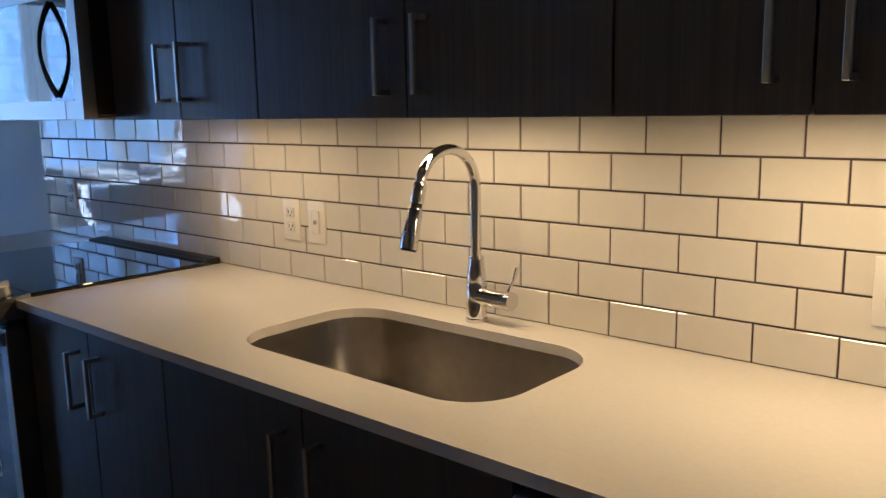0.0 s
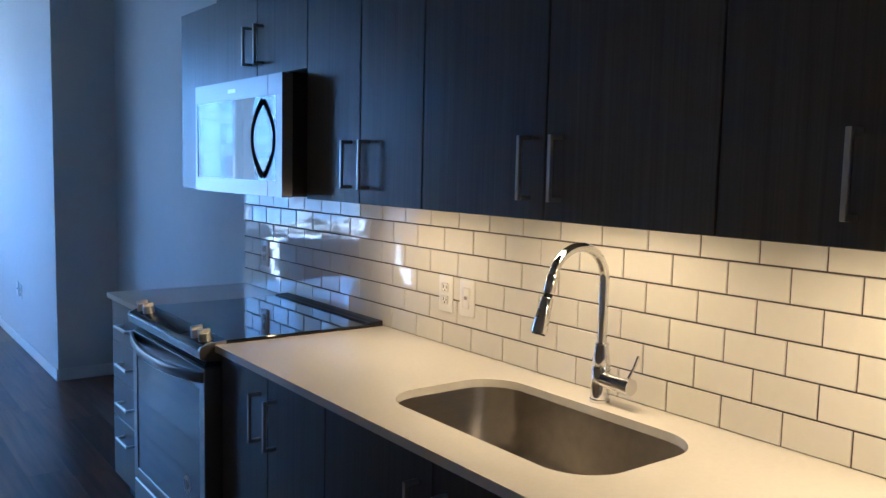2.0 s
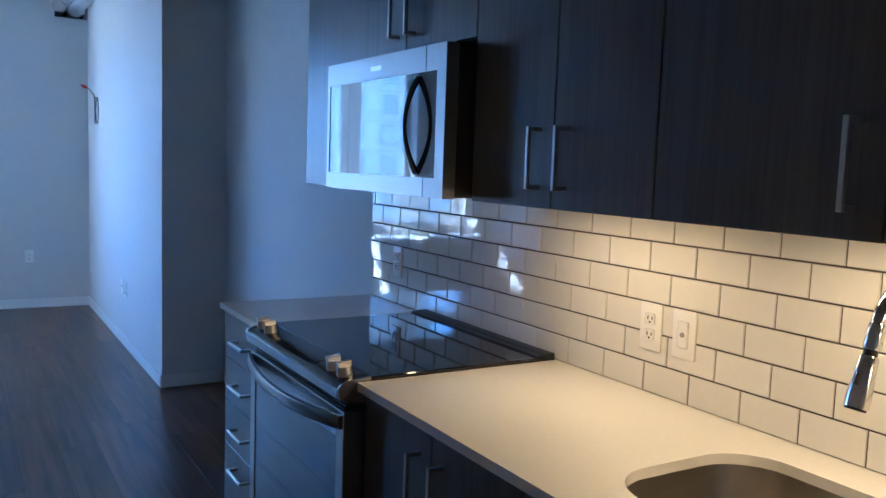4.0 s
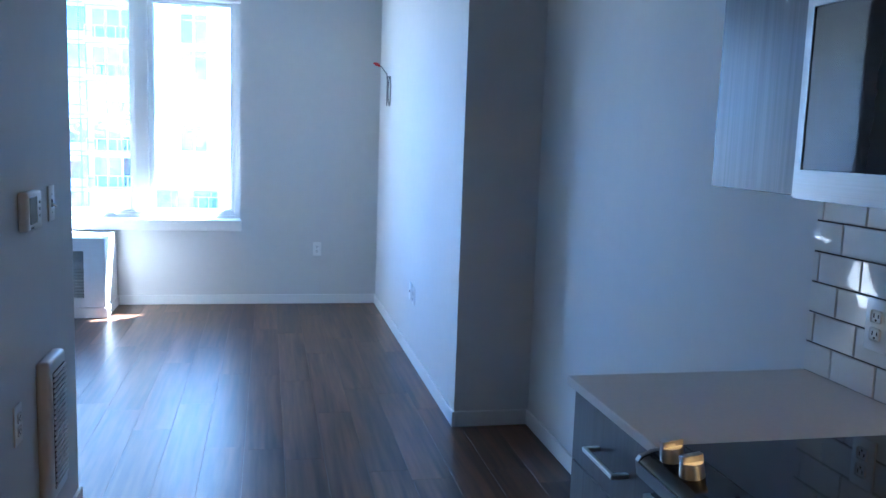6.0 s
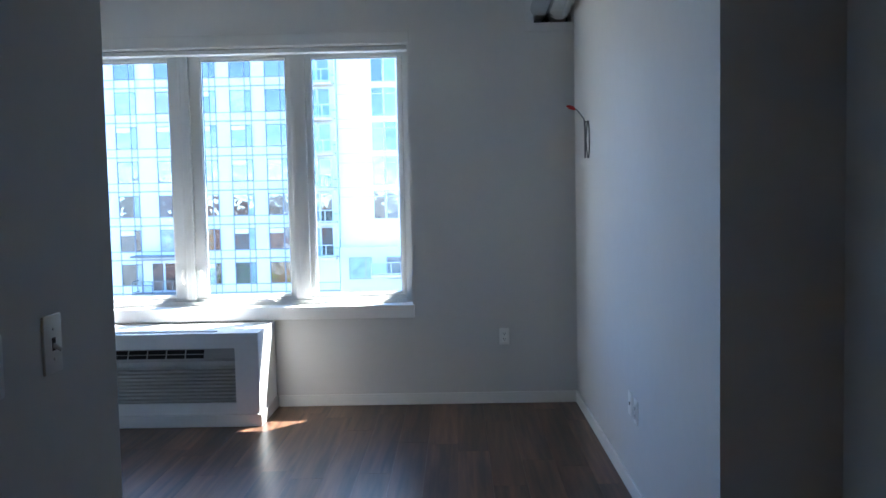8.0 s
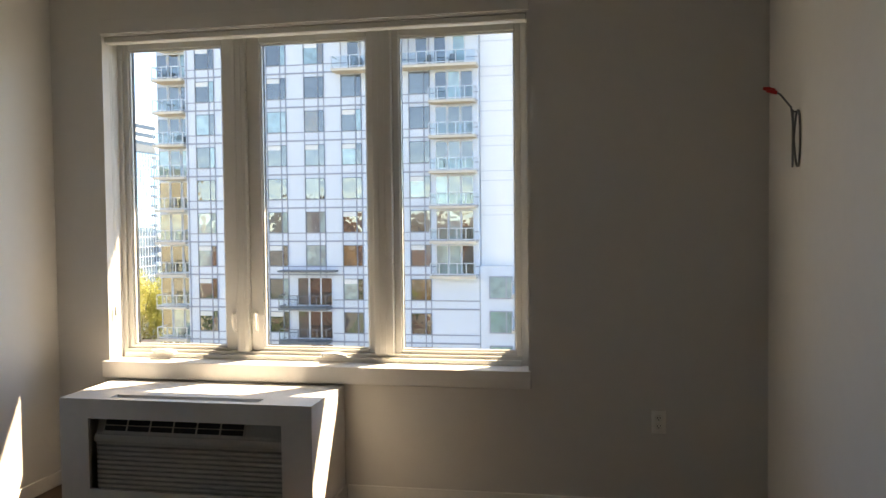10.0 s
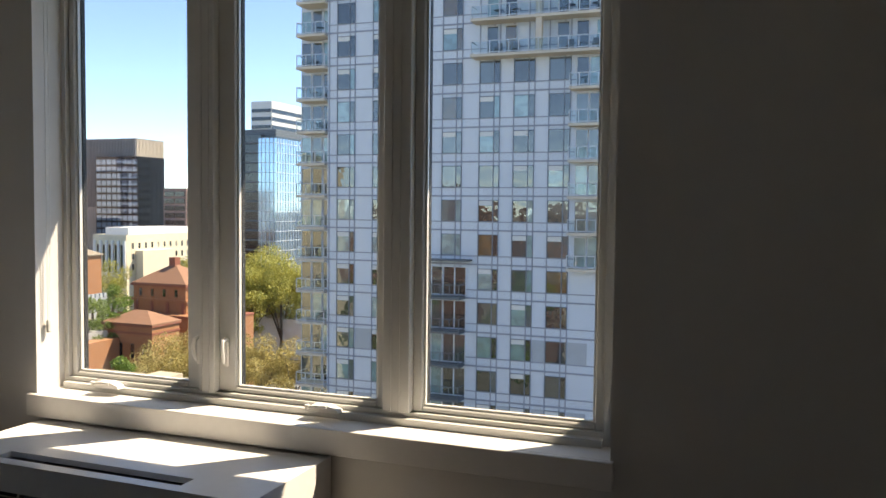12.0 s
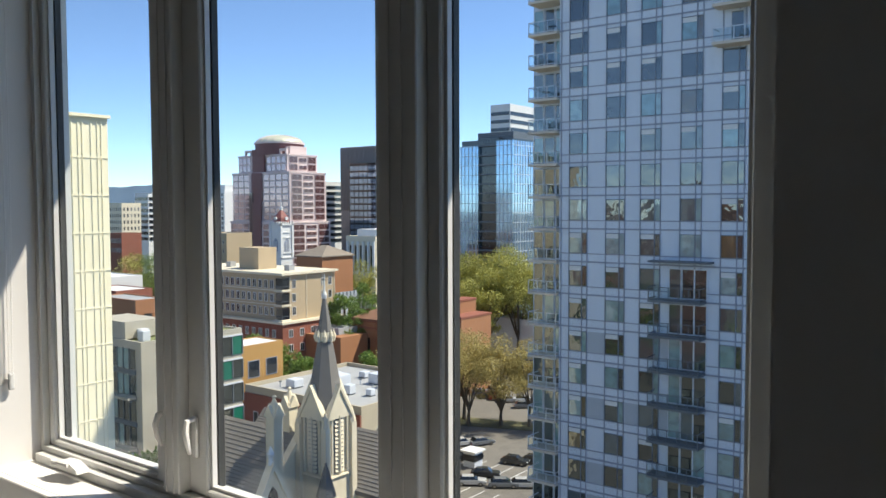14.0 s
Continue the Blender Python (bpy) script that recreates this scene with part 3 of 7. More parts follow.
# sink
sink = thing("sink", "undermount stainless steel sink with rounded corners", "sink", at=(-0.31, -2.35, 0.7))
bm = nb()
levels = ((0.0, CT - 0.0225), (0.004, CT - 0.06), (0.010, 0.745), (0.03, 0.715), (0.075, 0.700))
rings = []
for inset, z in levels:
    ring = rounded(SX0 - 0.006 + inset, SY0 - 0.006 + inset, SX1 + 0.006 - inset, SY1 + 0.006 - inset, max(0.03, SR - inset * 0.5), 8)
    rings.append([bm.verts.new((x, y, z)) for x, y in ring])
for a, b in zip(rings, rings[1:]):
    for i in range(len(a)):
        bm.faces.new((a[i], a[(i + 1) % len(a)], b[(i + 1) % len(a)], b[i]))
bm.faces.new(rings[-1])
outer = rounded(SX0 - 0.03, SY0 - 0.03, SX1 + 0.03, SY1 + 0.03, SR + 0.02, 8)
rim = [bm.verts.new((x, y, CT - 0.0225)) for x, y in outer]
for i in range(len(rim)):
    bm.faces.new((rim[i], rim[(i + 1) % len(rim)], rings[0][(i + 1) % len(rim)], rings[0][i]))
wpart("bowl", bm, SINK, sink, "deep brushed steel bowl", True)
bm = cyl(nb(), 0.043, 0.006, pose(-0.30, -2.36, 0.702), 24)
drain = wpart("drain", bm, STEEL, sink, "round steel drain")
wpart("strainer", cyl(nb(), 0.03, 0.004, pose(-0.30, -2.36, 0.7055), 20), SLOT, sink)

# faucet
faucet = thing("faucet", "chrome pull-down gooseneck faucet with a side lever", "faucet", at=(-0.075, -2.345, CT))
FXc, FYc = -0.075, -2.345
bm = cyl(nb(), 0.026, 0.008, pose(FXc, FYc, CT + 0.004), 28)
wpart("escutcheon", bm, CHROME, faucet, "", True)
bm = tube(nb(), [(FXc, FYc, CT + z) for z in (0.006, 0.012, 0.085, 0.088)], 0.02, 28, [0.0225, 0.0235, 0.0235, 0.0225])
wpart("body", bm, CHROME, faucet, "chrome valve body", True)
bm = tube(nb(), [(FXc, FYc, CT + z) for z in (0.0885, 0.092, 0.12, 0.143)], 0.02, 28, [0.0225, 0.023, 0.0195, 0.0165])
wpart("collar", bm, CHROME, faucet, "chrome tapered collar", True)
bm = tube(nb(), [(FXc, FYc, CT + z) for z in (0.1432, 0.146, 0.149)], 0.02, 28, [0.0172, 0.0178, 0.0168])
wpart("ring", bm, CHROME, faucet, "chrome joint ring", True)
AR, AZ = 0.086, CT + 0.304
ax, ay = -1.0, 0.05
pts = [(FXc, FYc, CT + 0.148), (FXc, FYc, CT + 0.25)]
for i in range(25):
    a = math.pi * (1 - i / 24 * 0.93)
    d = AR + AR * math.cos(a)
    pts.append((FXc + ax * d, FYc + ay * d, AZ + AR * math.sin(a)))
wpart("spout", tube(nb(), pts, 0.0118, 18), CHROME, faucet, "chrome gooseneck spout", True)
e, d2 = Vector(pts[-1]), (Vector(pts[-1]) - Vector(pts[-2])).normalized()
bm = tube(nb(), [e - d2 * 0.004, e, e + d2 * 0.036, e + d2 * 0.04], 0.013, 24, [0.0118, 0.0138, 0.0142, 0.013])
wpart("hose_socket", bm, CHROME, faucet, "chrome socket of the spray head", True)
bm = tube(nb(), [e + d2 * 0.04, e + d2 * 0.05], 0.0112, 20)
wpart("ring", bm, BLACKPLASTIC, faucet, "dark joint ring")
bm = tube(nb(), [e + d2 * 0.05, e + d2 * 0.054, e + d2 * 0.095, e + d2 * 0.118, e + d2 * 0.135], 0.014, 24, [0.013, 0.0148, 0.0172, 0.0195, 0.0188])
head = wpart("spray_head", bm, CHROME, faucet, "chrome pull-down spray head", True)
bm = rod(nb(), e + d2 * 0.075 + Vector((-0.0165, 0, 0)), e + d2 * 0.095 + Vector((-0.019, 0, 0)), 0.004, 8)
wpart("button", bm, BLACKPLASTIC, faucet, "dark spray button")
bm = tube(nb(), [e + d2 * 0.135, e + d2 * 0.139], 0.0165, 18)
wpart("nozzle", bm, BLACKPLASTIC, faucet, "dark spray nozzle")
bm = rod(nb(), (FXc - 0.005, FYc - 0.015, CT + 0.06), (FXc - 0.008, FYc - 0.088, CT + 0.06), 0.019, 22)
wpart("valve", bm, CHROME, faucet, "chrome side valve", True)
bm = rod(nb(), (FXc - 0.008, FYc - 0.088, CT + 0.06), (FXc - 0.0085, FYc - 0.105, CT + 0.06), 0.0205, 22)
wpart("cap", bm, CHROME, faucet, "", True)
bm = tube(nb(), [(FXc - 0.008, FYc - 0.092, CT + 0.075), (FXc + 0.018, FYc - 0.088, CT + 0.10), (FXc + 0.045, FYc - 0.078, CT + 0.122)], 0.004, 10, [0.0045, 0.004, 0.0045])
wpart("lever", bm, CHROME, faucet, "thin chrome lever", True)

# ---------------------------------------------------------------- cabinets
UF, UB, UT = -0.322, 1.372, 2.134
BF, BTOE = -0.618, 0.105


def bar_handle(parent, front, y, z, length, vertical=True):
    """Square bar pull on a front that faces -x."""
    bm = nb()
    o = front - 0.034
    if vertical:
        box(bm, o - 0.005, y - 0.005, z - length / 2, o + 0.005, y + 0.005, z + length / 2, 0.0012)
        for s in (-1, 1):
            box(bm, o + 0.005, y - 0.005, z + s * (length / 2 - 0.005) - 0.005, front, y + 0.005, z + s * (length / 2 - 0.005) + 0.005)
    else:
        box(bm, o - 0.005, y - length / 2, z - 0.005, o + 0.005, y + length / 2, z + 0.005, 0.0012)
        for s in (-1, 1):
            box(bm, o + 0.005, y + s * (length / 2 - 0.005) - 0.005, z - 0.005, front, y + s * (length / 2 - 0.005) + 0.005, z + 0.005)
    return wpart("handle", bm, NICKEL, parent, "satin nickel bar handle")


def cabinet(name, label, y0, y1, z0, z1, front, doors, group, handle_z=None, handle_len=0.145, handles=True):
    """A unit from y0 down to y1 (y1 < y0); doors: list of the seams."""
    ob = thing(name, label, "cabinet", group, at=(front / 2, (y0 + y1) / 2, z0))
    wpart("body", box(nb(), front + 0.021, y1 + 0.0008, z0 + (0.02 if z0 > 1.2 and z0 < 1.5 else 0.0), -0.012, y0 - 0.0008, z1), CARCASS, ob, "dark carcass")
    cuts = [y0, *doors, y1]
    for i, (a, b) in enumerate(zip(cuts, cuts[1:])):
        d = wpart("door", box(nb(), front, b + 0.0023, z0 + 0.002, front + 0.0195, a - 0.0023, z1 - 0.002, 0.0012), CABINET, ob, "dark wood-grain slab door")
        if handles:
            y = (b + 0.05 if i == 0 else a - 0.05) if len(cuts) > 2 else a - 0.05
            bar_handle(d, front, y, handle_z, handle_len)
    return ob


UG, BG = "upper cabinets over the worktop", "base cabinets under the worktop"
cabinet("wall_cabinet", "narrow dark wall cabinet at the end of the run", -0.001, -0.462, UB, UT, -0.303, [], UG, handles=False)
cabinet("wall_cabinet", "short dark wall cabinet above the microwave", -0.462, -1.246, 1.80, UT, UF, [-0.854], UG, 1.913, 0.14)
cabinet("wall_cabinet", "dark two-door wall cabinet beside the microwave", -1.246, -1.908, UB, UT, UF, [-1.585], UG, 1.49)
cabinet("wall_cabinet", "wide dark two-door wall cabinet over the sink", -1.908, -2.822, UB, UT, UF, [-2.378], UG, 1.49)
cabinet("wall_cabinet", "wide dark two-door wall cabinet lit from below", -2.822, -3.500, UB, UT, UF, [-3.122], UG, 1.49)
cabinet("wall_cabinet", "dark wall cabinet at the far end of the run", -3.500, -4.35, UB, UT, UF, [-3.925], UG, 1.49)
BZ1 = CT - 0.022
cabinet("base_cabinet", "dark two-door base cabinet beside the range", -1.250, -1.925, BTOE, BZ1 - 0.004, BF, [-1.588], BG, 0.757)
cabinet("base_cabinet", "dark two-door sink base cabinet", -1.925, -2.845, BTOE, 0.69, BF, [-2.385], BG, 0.757, handles=False)
# the sink base has full-height doors in front of an open top
sinkbase = scene.objects["base_cabinet.001"]
for c in list(sinkbase.children):
    if c.name.startswith("door"):
        bpy.data.objects.remove(c)
for a, b, hy in ((-1.925, -2.385, -2.335), (-2.385, -2.845, -2.435)):
    d = wpart("door", box(nb(), BF, b + 0.0018, BTOE + 0.002, BF + 0.0195, a - 0.0018, BZ1 - 0.006, 0.0012), CABINET, sinkbase, "dark wood-grain slab door")
    bar_handle(d, BF, hy, 0.757, 0.145)
cabinet("base_cabinet", "dark base cabinet beside the dishwasher", -3.455, -4.35, BTOE, BZ1 - 0.004, BF, [-3.9], BG, 0.757)
drawers = thing("drawer_unit", "dark four-drawer base unit with bar handles", "cabinet", BG, at=(-0.31, -0.23, BTOE))
wpart("body", box(nb(), BF + 0.021, -0.476, BTOE, -0.002, -0.001, BZ1 - 0.004), CABINET, drawers, "dark wood-grain carcass")
for z0, z1, hz in ((0.712, BZ1 - 0.006, 0.793), (0.545, 0.709, 0.63), (0.375, 0.542, 0.462), (BTOE + 0.002, 0.372, 0.31)):
    d = wpart("drawer", box(nb(), BF, -0.474, z0, BF + 0.0195, -0.003, z1, 0.0012), CABINET, drawers, "dark wood-grain drawer front")
    bar_handle(d, BF, -0.235, hz, 0.16, False)
bm = box(nb(), -0.555, -0.474, 0, -0.54, -0.003, BTOE)
box(bm, -0.555, -1.925, 0, -0.54, -1.250, BTOE)
box(bm, -0.555, -2.845, 0, -0.54, -1.925, BTOE)
box(bm, -0.555, -4.35, 0, -0.54, -3.455, BTOE)
structure("toe_kick", bm, CARCASS, "dark recessed toe kick", "trim")

# dishwasher
dw = thing("dishwasher", "stainless steel dishwasher under the worktop", "dishwasher", at=(-0.3, -3.15, 0))
wpart("tub", box(nb(), -0.59, -3.448, 0.02, -0.03, -2.852, 0.872), BLACKPLASTIC, dw, "black tub")
wpart("door", box(nb(), -0.635, -3.448, 0.11, -0.592, -2.852, 0.80, 0.006), STEEL, dw, "brushed steel door")
wpart("control_panel", box(nb(), -0.635, -3.448, 0.803, -0.592, -2.852, 0.870, 0.006), STEEL, dw, "steel control strip")
wpart("handle", rod(nb(), (-0.675, -3.40, 0.76), (-0.675, -2.90, 0.76), 0.011, 14), STEEL, dw, "steel bar handle", True)

# ---------------------------------------------------------------- microwave
MX, MY0, MY1, MZ0, MZ1 = -0.412, -0.470, -1.246, 1.378, 1.781
mw = thing("microwave", "stainless over-the-range microwave with black glass door", "microwave", at=(-0.2, -0.86, MZ0))
wpart("body", box(nb(), MX + 0.03, MY1 + 0.004, MZ0 + 0.012, -0.01, MY0 - 0.004, MZ1 + 0.004), BLACKPLASTIC, mw, "black metal case")
bm = nb()
W0, W1, V0, V1 = -0.488, -1.200, 1.430, 1.713
for a0, b0, a1, b1 in ((MY1, MZ0, W1, MZ1), (W0, MZ0, MY0, MZ1), (W1, MZ0, W0, V0), (W1, V1, W0, MZ1)):
    box(bm, MX, a0, b0, MX + 0.038, a1, b1)
frame_steel = wpart("front_frame", bm, STEEL, mw, "brushed steel front frame")
door = wpart("window_glass", box(nb(), MX + 0.0025, W1, V0, MX + 0.03, W0, V1), mat("smoked glass", (0.03, 0.031, 0.033), 0.03, var=0.01, spec=0.6), mw, "dark smoked glass window")
for s0, s1 in ((MZ0, V0), (V1, MZ1)):
    wpart("door_seam", box(nb(), MX - 0.0008, -1.141, s0, MX + 0.01, -1.139, s1), SLOT, mw)
MATS["smoked glass"].node_tree.nodes["Principled BSDF"].inputs["IOR"].default_value = 1.6
pts, rad = [], []
for i in range(21):
    u = i / 20
    pts.append((MX + 0.002 - 0.040 * math.sin(math.pi * u) ** 0.85, -1.098, 1.442 + 0.258 * u))
    rad.append(0.009 - 0.0035 * math.sin(math.pi * u))
wpart("handle", tube(nb(), pts, 0.01, 12, rad), mat("black handle", (0.07, 0.068, 0.066), 0.25, 0.8, var=0.1), mw, "dark bowed door handle", True)
wpart("emblem", box(nb(), MX - 0.0012, -0.87, 1.738, MX, -0.80, 1.752, 0.0005), NICKEL, mw, "small grey oval emblem")
bm = box(nb(), MX + 0.03, MY1 + 0.03, MZ0 + 0.002, -0.02, MY0 - 0.03, MZ0 + 0.0115)
wpart("underside", bm, mat("dark grey panel", (0.05, 0.05, 0.052), 0.5), mw, "dark underside with filters")
for y0 in (-0.56, -0.95):
    wpart("filter", box(nb(), -0.33, y0 - 0.2, MZ0 - 0.002, -0.10, y0, MZ0 + 0.0018), NICKEL, mw, "grease filter")

# ---------------------------------------------------------------- range
RY0, RY1 = -0.482, -1.243
rng_ = thing("range", "stainless slide-in range with black glass cooktop", "range", at=(-0.33, -0.86, 0))
wpart("body", box(nb(), -0.60, RY1 + 0.003, 0.03, -0.03, RY0 - 0.003, 0.905), BLACKPLASTIC, rng_, "black body")
wpart("cooktop", box(nb(), -0.60, RY1 - 0.001, 0.906, -0.045, RY0 + 0.001, 0.925, 0.003), BLACKGLASS, rng_, "black ceramic glass cooktop")
bm = nb()
prism(bm, [(-0.074, 0.9255), (-0.070, 0.930), (-0.058, 0.932), (-0.052, 0.9285), (-0.046, 0.933), (-0.012, 0.934), (-0.012, 0.906), (-0.044, 0.906), (-0.044, 0.9255)], "y", RY1, RY0)
wpart("rear_vent", bm, BLACKPLASTIC, rng_, "raised black rear trim", True)
PANEL_SIDE = [(-0.60, 0.9245), (-0.658, 0.918), (-0.682, 0.909), (-0.688, 0.900), (-0.684, 0.874), (-0.660, 0.864), (-0.60, 0.860)]
bm = nb()
prism(bm, PANEL_SIDE, "y", RY1 + 0.012, RY0 - 0.012)
wpart("control_panel", bm, mat("gloss black panel", (0.012, 0.012, 0.013), 0.14, var=0.1, scale=8), rng_, "sloping black control panel", True)
bm = nb()
prism(bm, [(-0.684, 0.8995), (-0.6905, 0.8995), (-0.6865, 0.873), (-0.68, 0.873)], "y", RY1 + 0.012, RY0 - 0.012)
wpart("front_trim", bm, mat("dark steel", (0.30, 0.30, 0.30), 0.3, 1.0, var=0.1, scale=6), rng_, "thin dark steel front trim")
for e0, e1 in ((RY1, RY1 + 0.0118), (RY0 - 0.0118, RY0)):
    bm = nb()
    prism(bm, [(x - 0.0015 if x < -0.6 else x, z + (0.001 if z > 0.89 else -0.001)) for x, z in PANEL_SIDE], "y", e0, e1)
    wpart("end_cap", bm, STEEL, rng_, "brushed steel end cap")
bm = nb()
prism(bm, [(-0.60, 0.9256), (-0.657, 0.9195), (-0.674, 0.9130), (-0.672, 0.9120), (-0.655, 0.9180), (-0.60, 0.9240)], "y", -1.02, -0.70)
wpart("touch_panel", bm, BLACKGLASS, rng_, "black touch display", True)
for k in range(3):
    wpart("vent_slat", bx_(-0.664 + 0.003 * k, RY1 + 0.02, 0.841 + 0.007 * k, -0.61, RY0 - 0.02, 0.8445 + 0.007 * k), BLACKPLASTIC, rng_)
for ky in (-0.535, -0.605, -1.112, -1.182):
    base = Matrix.Translation((-0.645, ky, 0.9185)) @ pose(0, 0, 0, 0, -8, 0)
    k = wpart("knob", cyl(nb(), 0.0215, 0.026, base @ pose(0, 0, 0.014), 24, 0.0195), NICKEL, rng_, "satin metal knob", True)
    bm = nb()
    bmesh.ops.create_cube(bm, size=1, matrix=base @ pose(0, 0, 0.031) @ Matrix.Diagonal((0.038, 0.013, 0.014, 1)))
    wpart("grip", bm, NICKEL, rng_)
DX = -0.672
D0, D1, E0, E1 = RY0 - 0.004, RY1 + 0.004, 0.255, 0.838
Q0, Q1, J0, J1 = D0 - 0.045, D1 + 0.045, 0.30, 0.765
for a0, b0, a1, b1 in ((D1, E0, Q1, E1), (Q0, E0, D0, E1), (Q1, E0, Q0, J0), (Q1, J1, Q0, E1)):
    wpart("door_rail", box(nb(), DX, a0, b0, DX + 0.06, a1, b1, 0.002), STEEL, rng_, "brushed steel oven door rail")
wpart("door_glass", box(nb(), DX + 0.003, Q1, J0, DX + 0.055, Q0, J1), BLACKGLASS, rng_, "black oven window")
bm = nb()
rings = []
for i in range(25):
    u = i / 24
    x, y, z = DX - 0.006 - 0.046 * math.sin(math.pi * u) ** 0.8, D0 - 0.006 - (D0 - D1 - 0.012) * u, 0.812 - 0.012 * math.sin(math.pi * u)
    rings.append([bm.verts.new(p) for p in ((x + 0.007, y, z - 0.018), (x - 0.003, y, z - 0.017), (x - 0.007, y, z - 0.006), (x - 0.007, y, z + 0.006), (x - 0.003, y, z + 0.017), (x + 0.007, y, z + 0.018))])
for a, b in zip(rings, rings[1:]):
    for k in range(6):
        bm.faces.new((a[k], a[(k + 1) % 6], b[(k + 1) % 6], b[k]))
bm.faces.new(rings[0][::-1])
bm.faces.new(rings[-1])
wpart("handle", bm, STEEL, rng_, "flat bowed steel door handle", True)
wpart("drawer", box(nb(), DX, D1, 0.085, DX + 0.06, D0, 0.248, 0.004), STEEL, rng_, "steel storage drawer")
bm = nb()
a = [bm.verts.new((DX + 0.0025, -1.07 + 0.030 * math.cos(k * math.tau / 32), 0.41 + 0.030 * math.sin(k * math.tau / 32))) for k in range(32)]
b = [bm.verts.new((DX + 0.0025, -1.07 + 0.020 * math.cos(k * math.tau / 32), 0.41 + 0.020 * math.sin(k * math.tau / 32))) for k in range(32)]
for k in range(32):
    bm.faces.new((a[k], a[(k + 1) % 32], b[(k + 1) % 32], b[k]))
wpart("sticker", bm, PLASTIC, rng_, "round white sticker")
for yy in (RY0 - 0.05, RY1 + 0.05):
    wpart("foot", cyl(nb(), 0.02, 0.03, pose(-0.5, yy, 0.015), 12), BLACKPLASTIC, rng_)

# under-cabinet lamps
for y in (-1.58, -2.37, -3.16, -3.93):
    lamp = thing("under_cabinet_lamp", "slim warm light bar under the wall cabinet", "lamp", "lamps under the wall cabinets", at=(-0.2, y, 1.36))
    wpart("housing", box(nb(), -0.26, y - 0.27, 1.377, -0.21, y + 0.27, 1.391, 0.002), PLASTIC, lamp, "slim white housing")

# cupboard in the side room
cup = thing("cupboard", "brown wooden cupboard with a black top", "cupboard", at=(-2.7, 1.0, 0))
wpart("body", box(nb(), -3.1, 0.80, 0, -2.2, 1.325, 1.0, 0.004), BROWNWOOD, cup, "brown wood body")
wpart("top", box(nb(), -3.12, 0.78, 1.0, -2.19, 1.327, 1.12, 0.004), BLACKPLASTIC, cup, "black top")

# ---------------------------------------------------------------- the city outside
GZ = -40.0
ROOFGREY = mat("roof membrane", (0.36, 0.365, 0.37), 0.8, var=0.16, scale=0.25, bump=0.2, bscale=8)
ASPHALT = mat("asphalt", (0.17, 0.155, 0.135), 0.9, var=0.3, scale=0.06, bump=0.3, bscale=6)
GROUNDM = mat("city ground", (0.13, 0.135, 0.12), 0.95, var=0.45, scale=0.02)
BRICKRED = mat("red brick", (0.27, 0.095, 0.062), 0.9, var=0.22, scale=0.5, bump=0.3, bscale=6)
BRICKORANGE = mat("orange brick", (0.36, 0.165, 0.08), 0.9, var=0.18, scale=0.4, bump=0.3, bscale=6)
TILEROOF = mat("brown tile roof", (0.27, 0.14, 0.085), 0.85, var=0.2, scale=0.8, stretch=(1, 1, 4))
STUCCO = mat("tan stucco", (0.46, 0.355, 0.23), 0.9, var=0.1, scale=0.4)
STUCCOGREY = mat("beige render", (0.45, 0.39, 0.29), 0.9, var=0.14, scale=0.25, bump=0.1, bscale=10)
CONCRETE = mat("raw concrete", (0.43, 0.40, 0.335), 0.9, var=0.2, scale=0.3, bump=0.2, bscale=5)
PALESTONE = mat("pale stone", (0.72, 0.64, 0.49), 0.85, var=0.14, scale=0.7, bump=0.2, bscale=8)
CREAM = mat("cream ribbed panel", (0.93, 0.86, 0.63), 0.85, var=0.06, scale=0.4)
WHITEWALL = mat("white cladding", (0.70, 0.70, 0.69), 0.7, var=0.06, scale=0.3)
SLATE = mat("grey slate", (0.21, 0.195, 0.18), 0.75, var=0.45, scale=1.4, stretch=(1, 1, 6), bump=0.4, bscale=5)
PINK = mat("mauve stone", (0.60, 0.46, 0.45), 0.7, var=0.1, scale=0.1)
MAROON = mat("maroon panel", (0.20, 0.085, 0.08), 0.6, var=0.15, scale=0.1)
PANEL = mat("blue-white metal panel", (0.60, 0.655, 0.73), 0.5, var=0.06, scale=0.12, wear=0.25)
PANELDARK = mat("blue-grey metal panel", (0.41, 0.445, 0.49), 0.55, var=0.12, scale=0.2)
MULLION = mat("grey mullion", (0.27, 0.30, 0.37), 0.5, var=0.1, scale=0.3)
WINDOWFRAME = mat("dark window frame", (0.15, 0.18, 0.22), 0.4, var=0.1, scale=0.3)
SLABEDGE = mat("balcony slab", (0.62, 0.55, 0.46), 0.8, var=0.1, scale=0.5)
RAILM = mat("balcony rail", (0.60, 0.63, 0.68), 0.4, var=0.1, scale=1)
DARKSTEEL = mat("dark balcony steel", (0.12, 0.14, 0.16), 0.5, var=0.15, scale=1)
TOWERGLASS = mat("blue curtain glass", (0.30, 0.44, 0.58), 0.06, 0.75, var=0.4, scale=0.3, spec=0.8, bump=0.5, bscale=0.5)
DARKGLASS = mat("dark curtain glass", (0.016, 0.02, 0.026), 0.1, var=0.35, scale=0.1, spec=0.7)
GREYRIB = mat("grey ribbed cladding", (0.26, 0.255, 0.26), 0.6, var=0.1, scale=0.1)
GREENGLASS = mat("green spandrel glass", (0.02, 0.16, 0.11), 0.15, var=0.25, scale=0.4, spec=0.7)
RAILGLASS = glass_mat("rail glass", (0.90, 0.95, 0.96))
# distance haze is put into the hills' blue base colour
HAZEHILLS = mat("distant haze hills", (0.075, 0.125, 0.19), 1.0, var=0.08, scale=0.002)


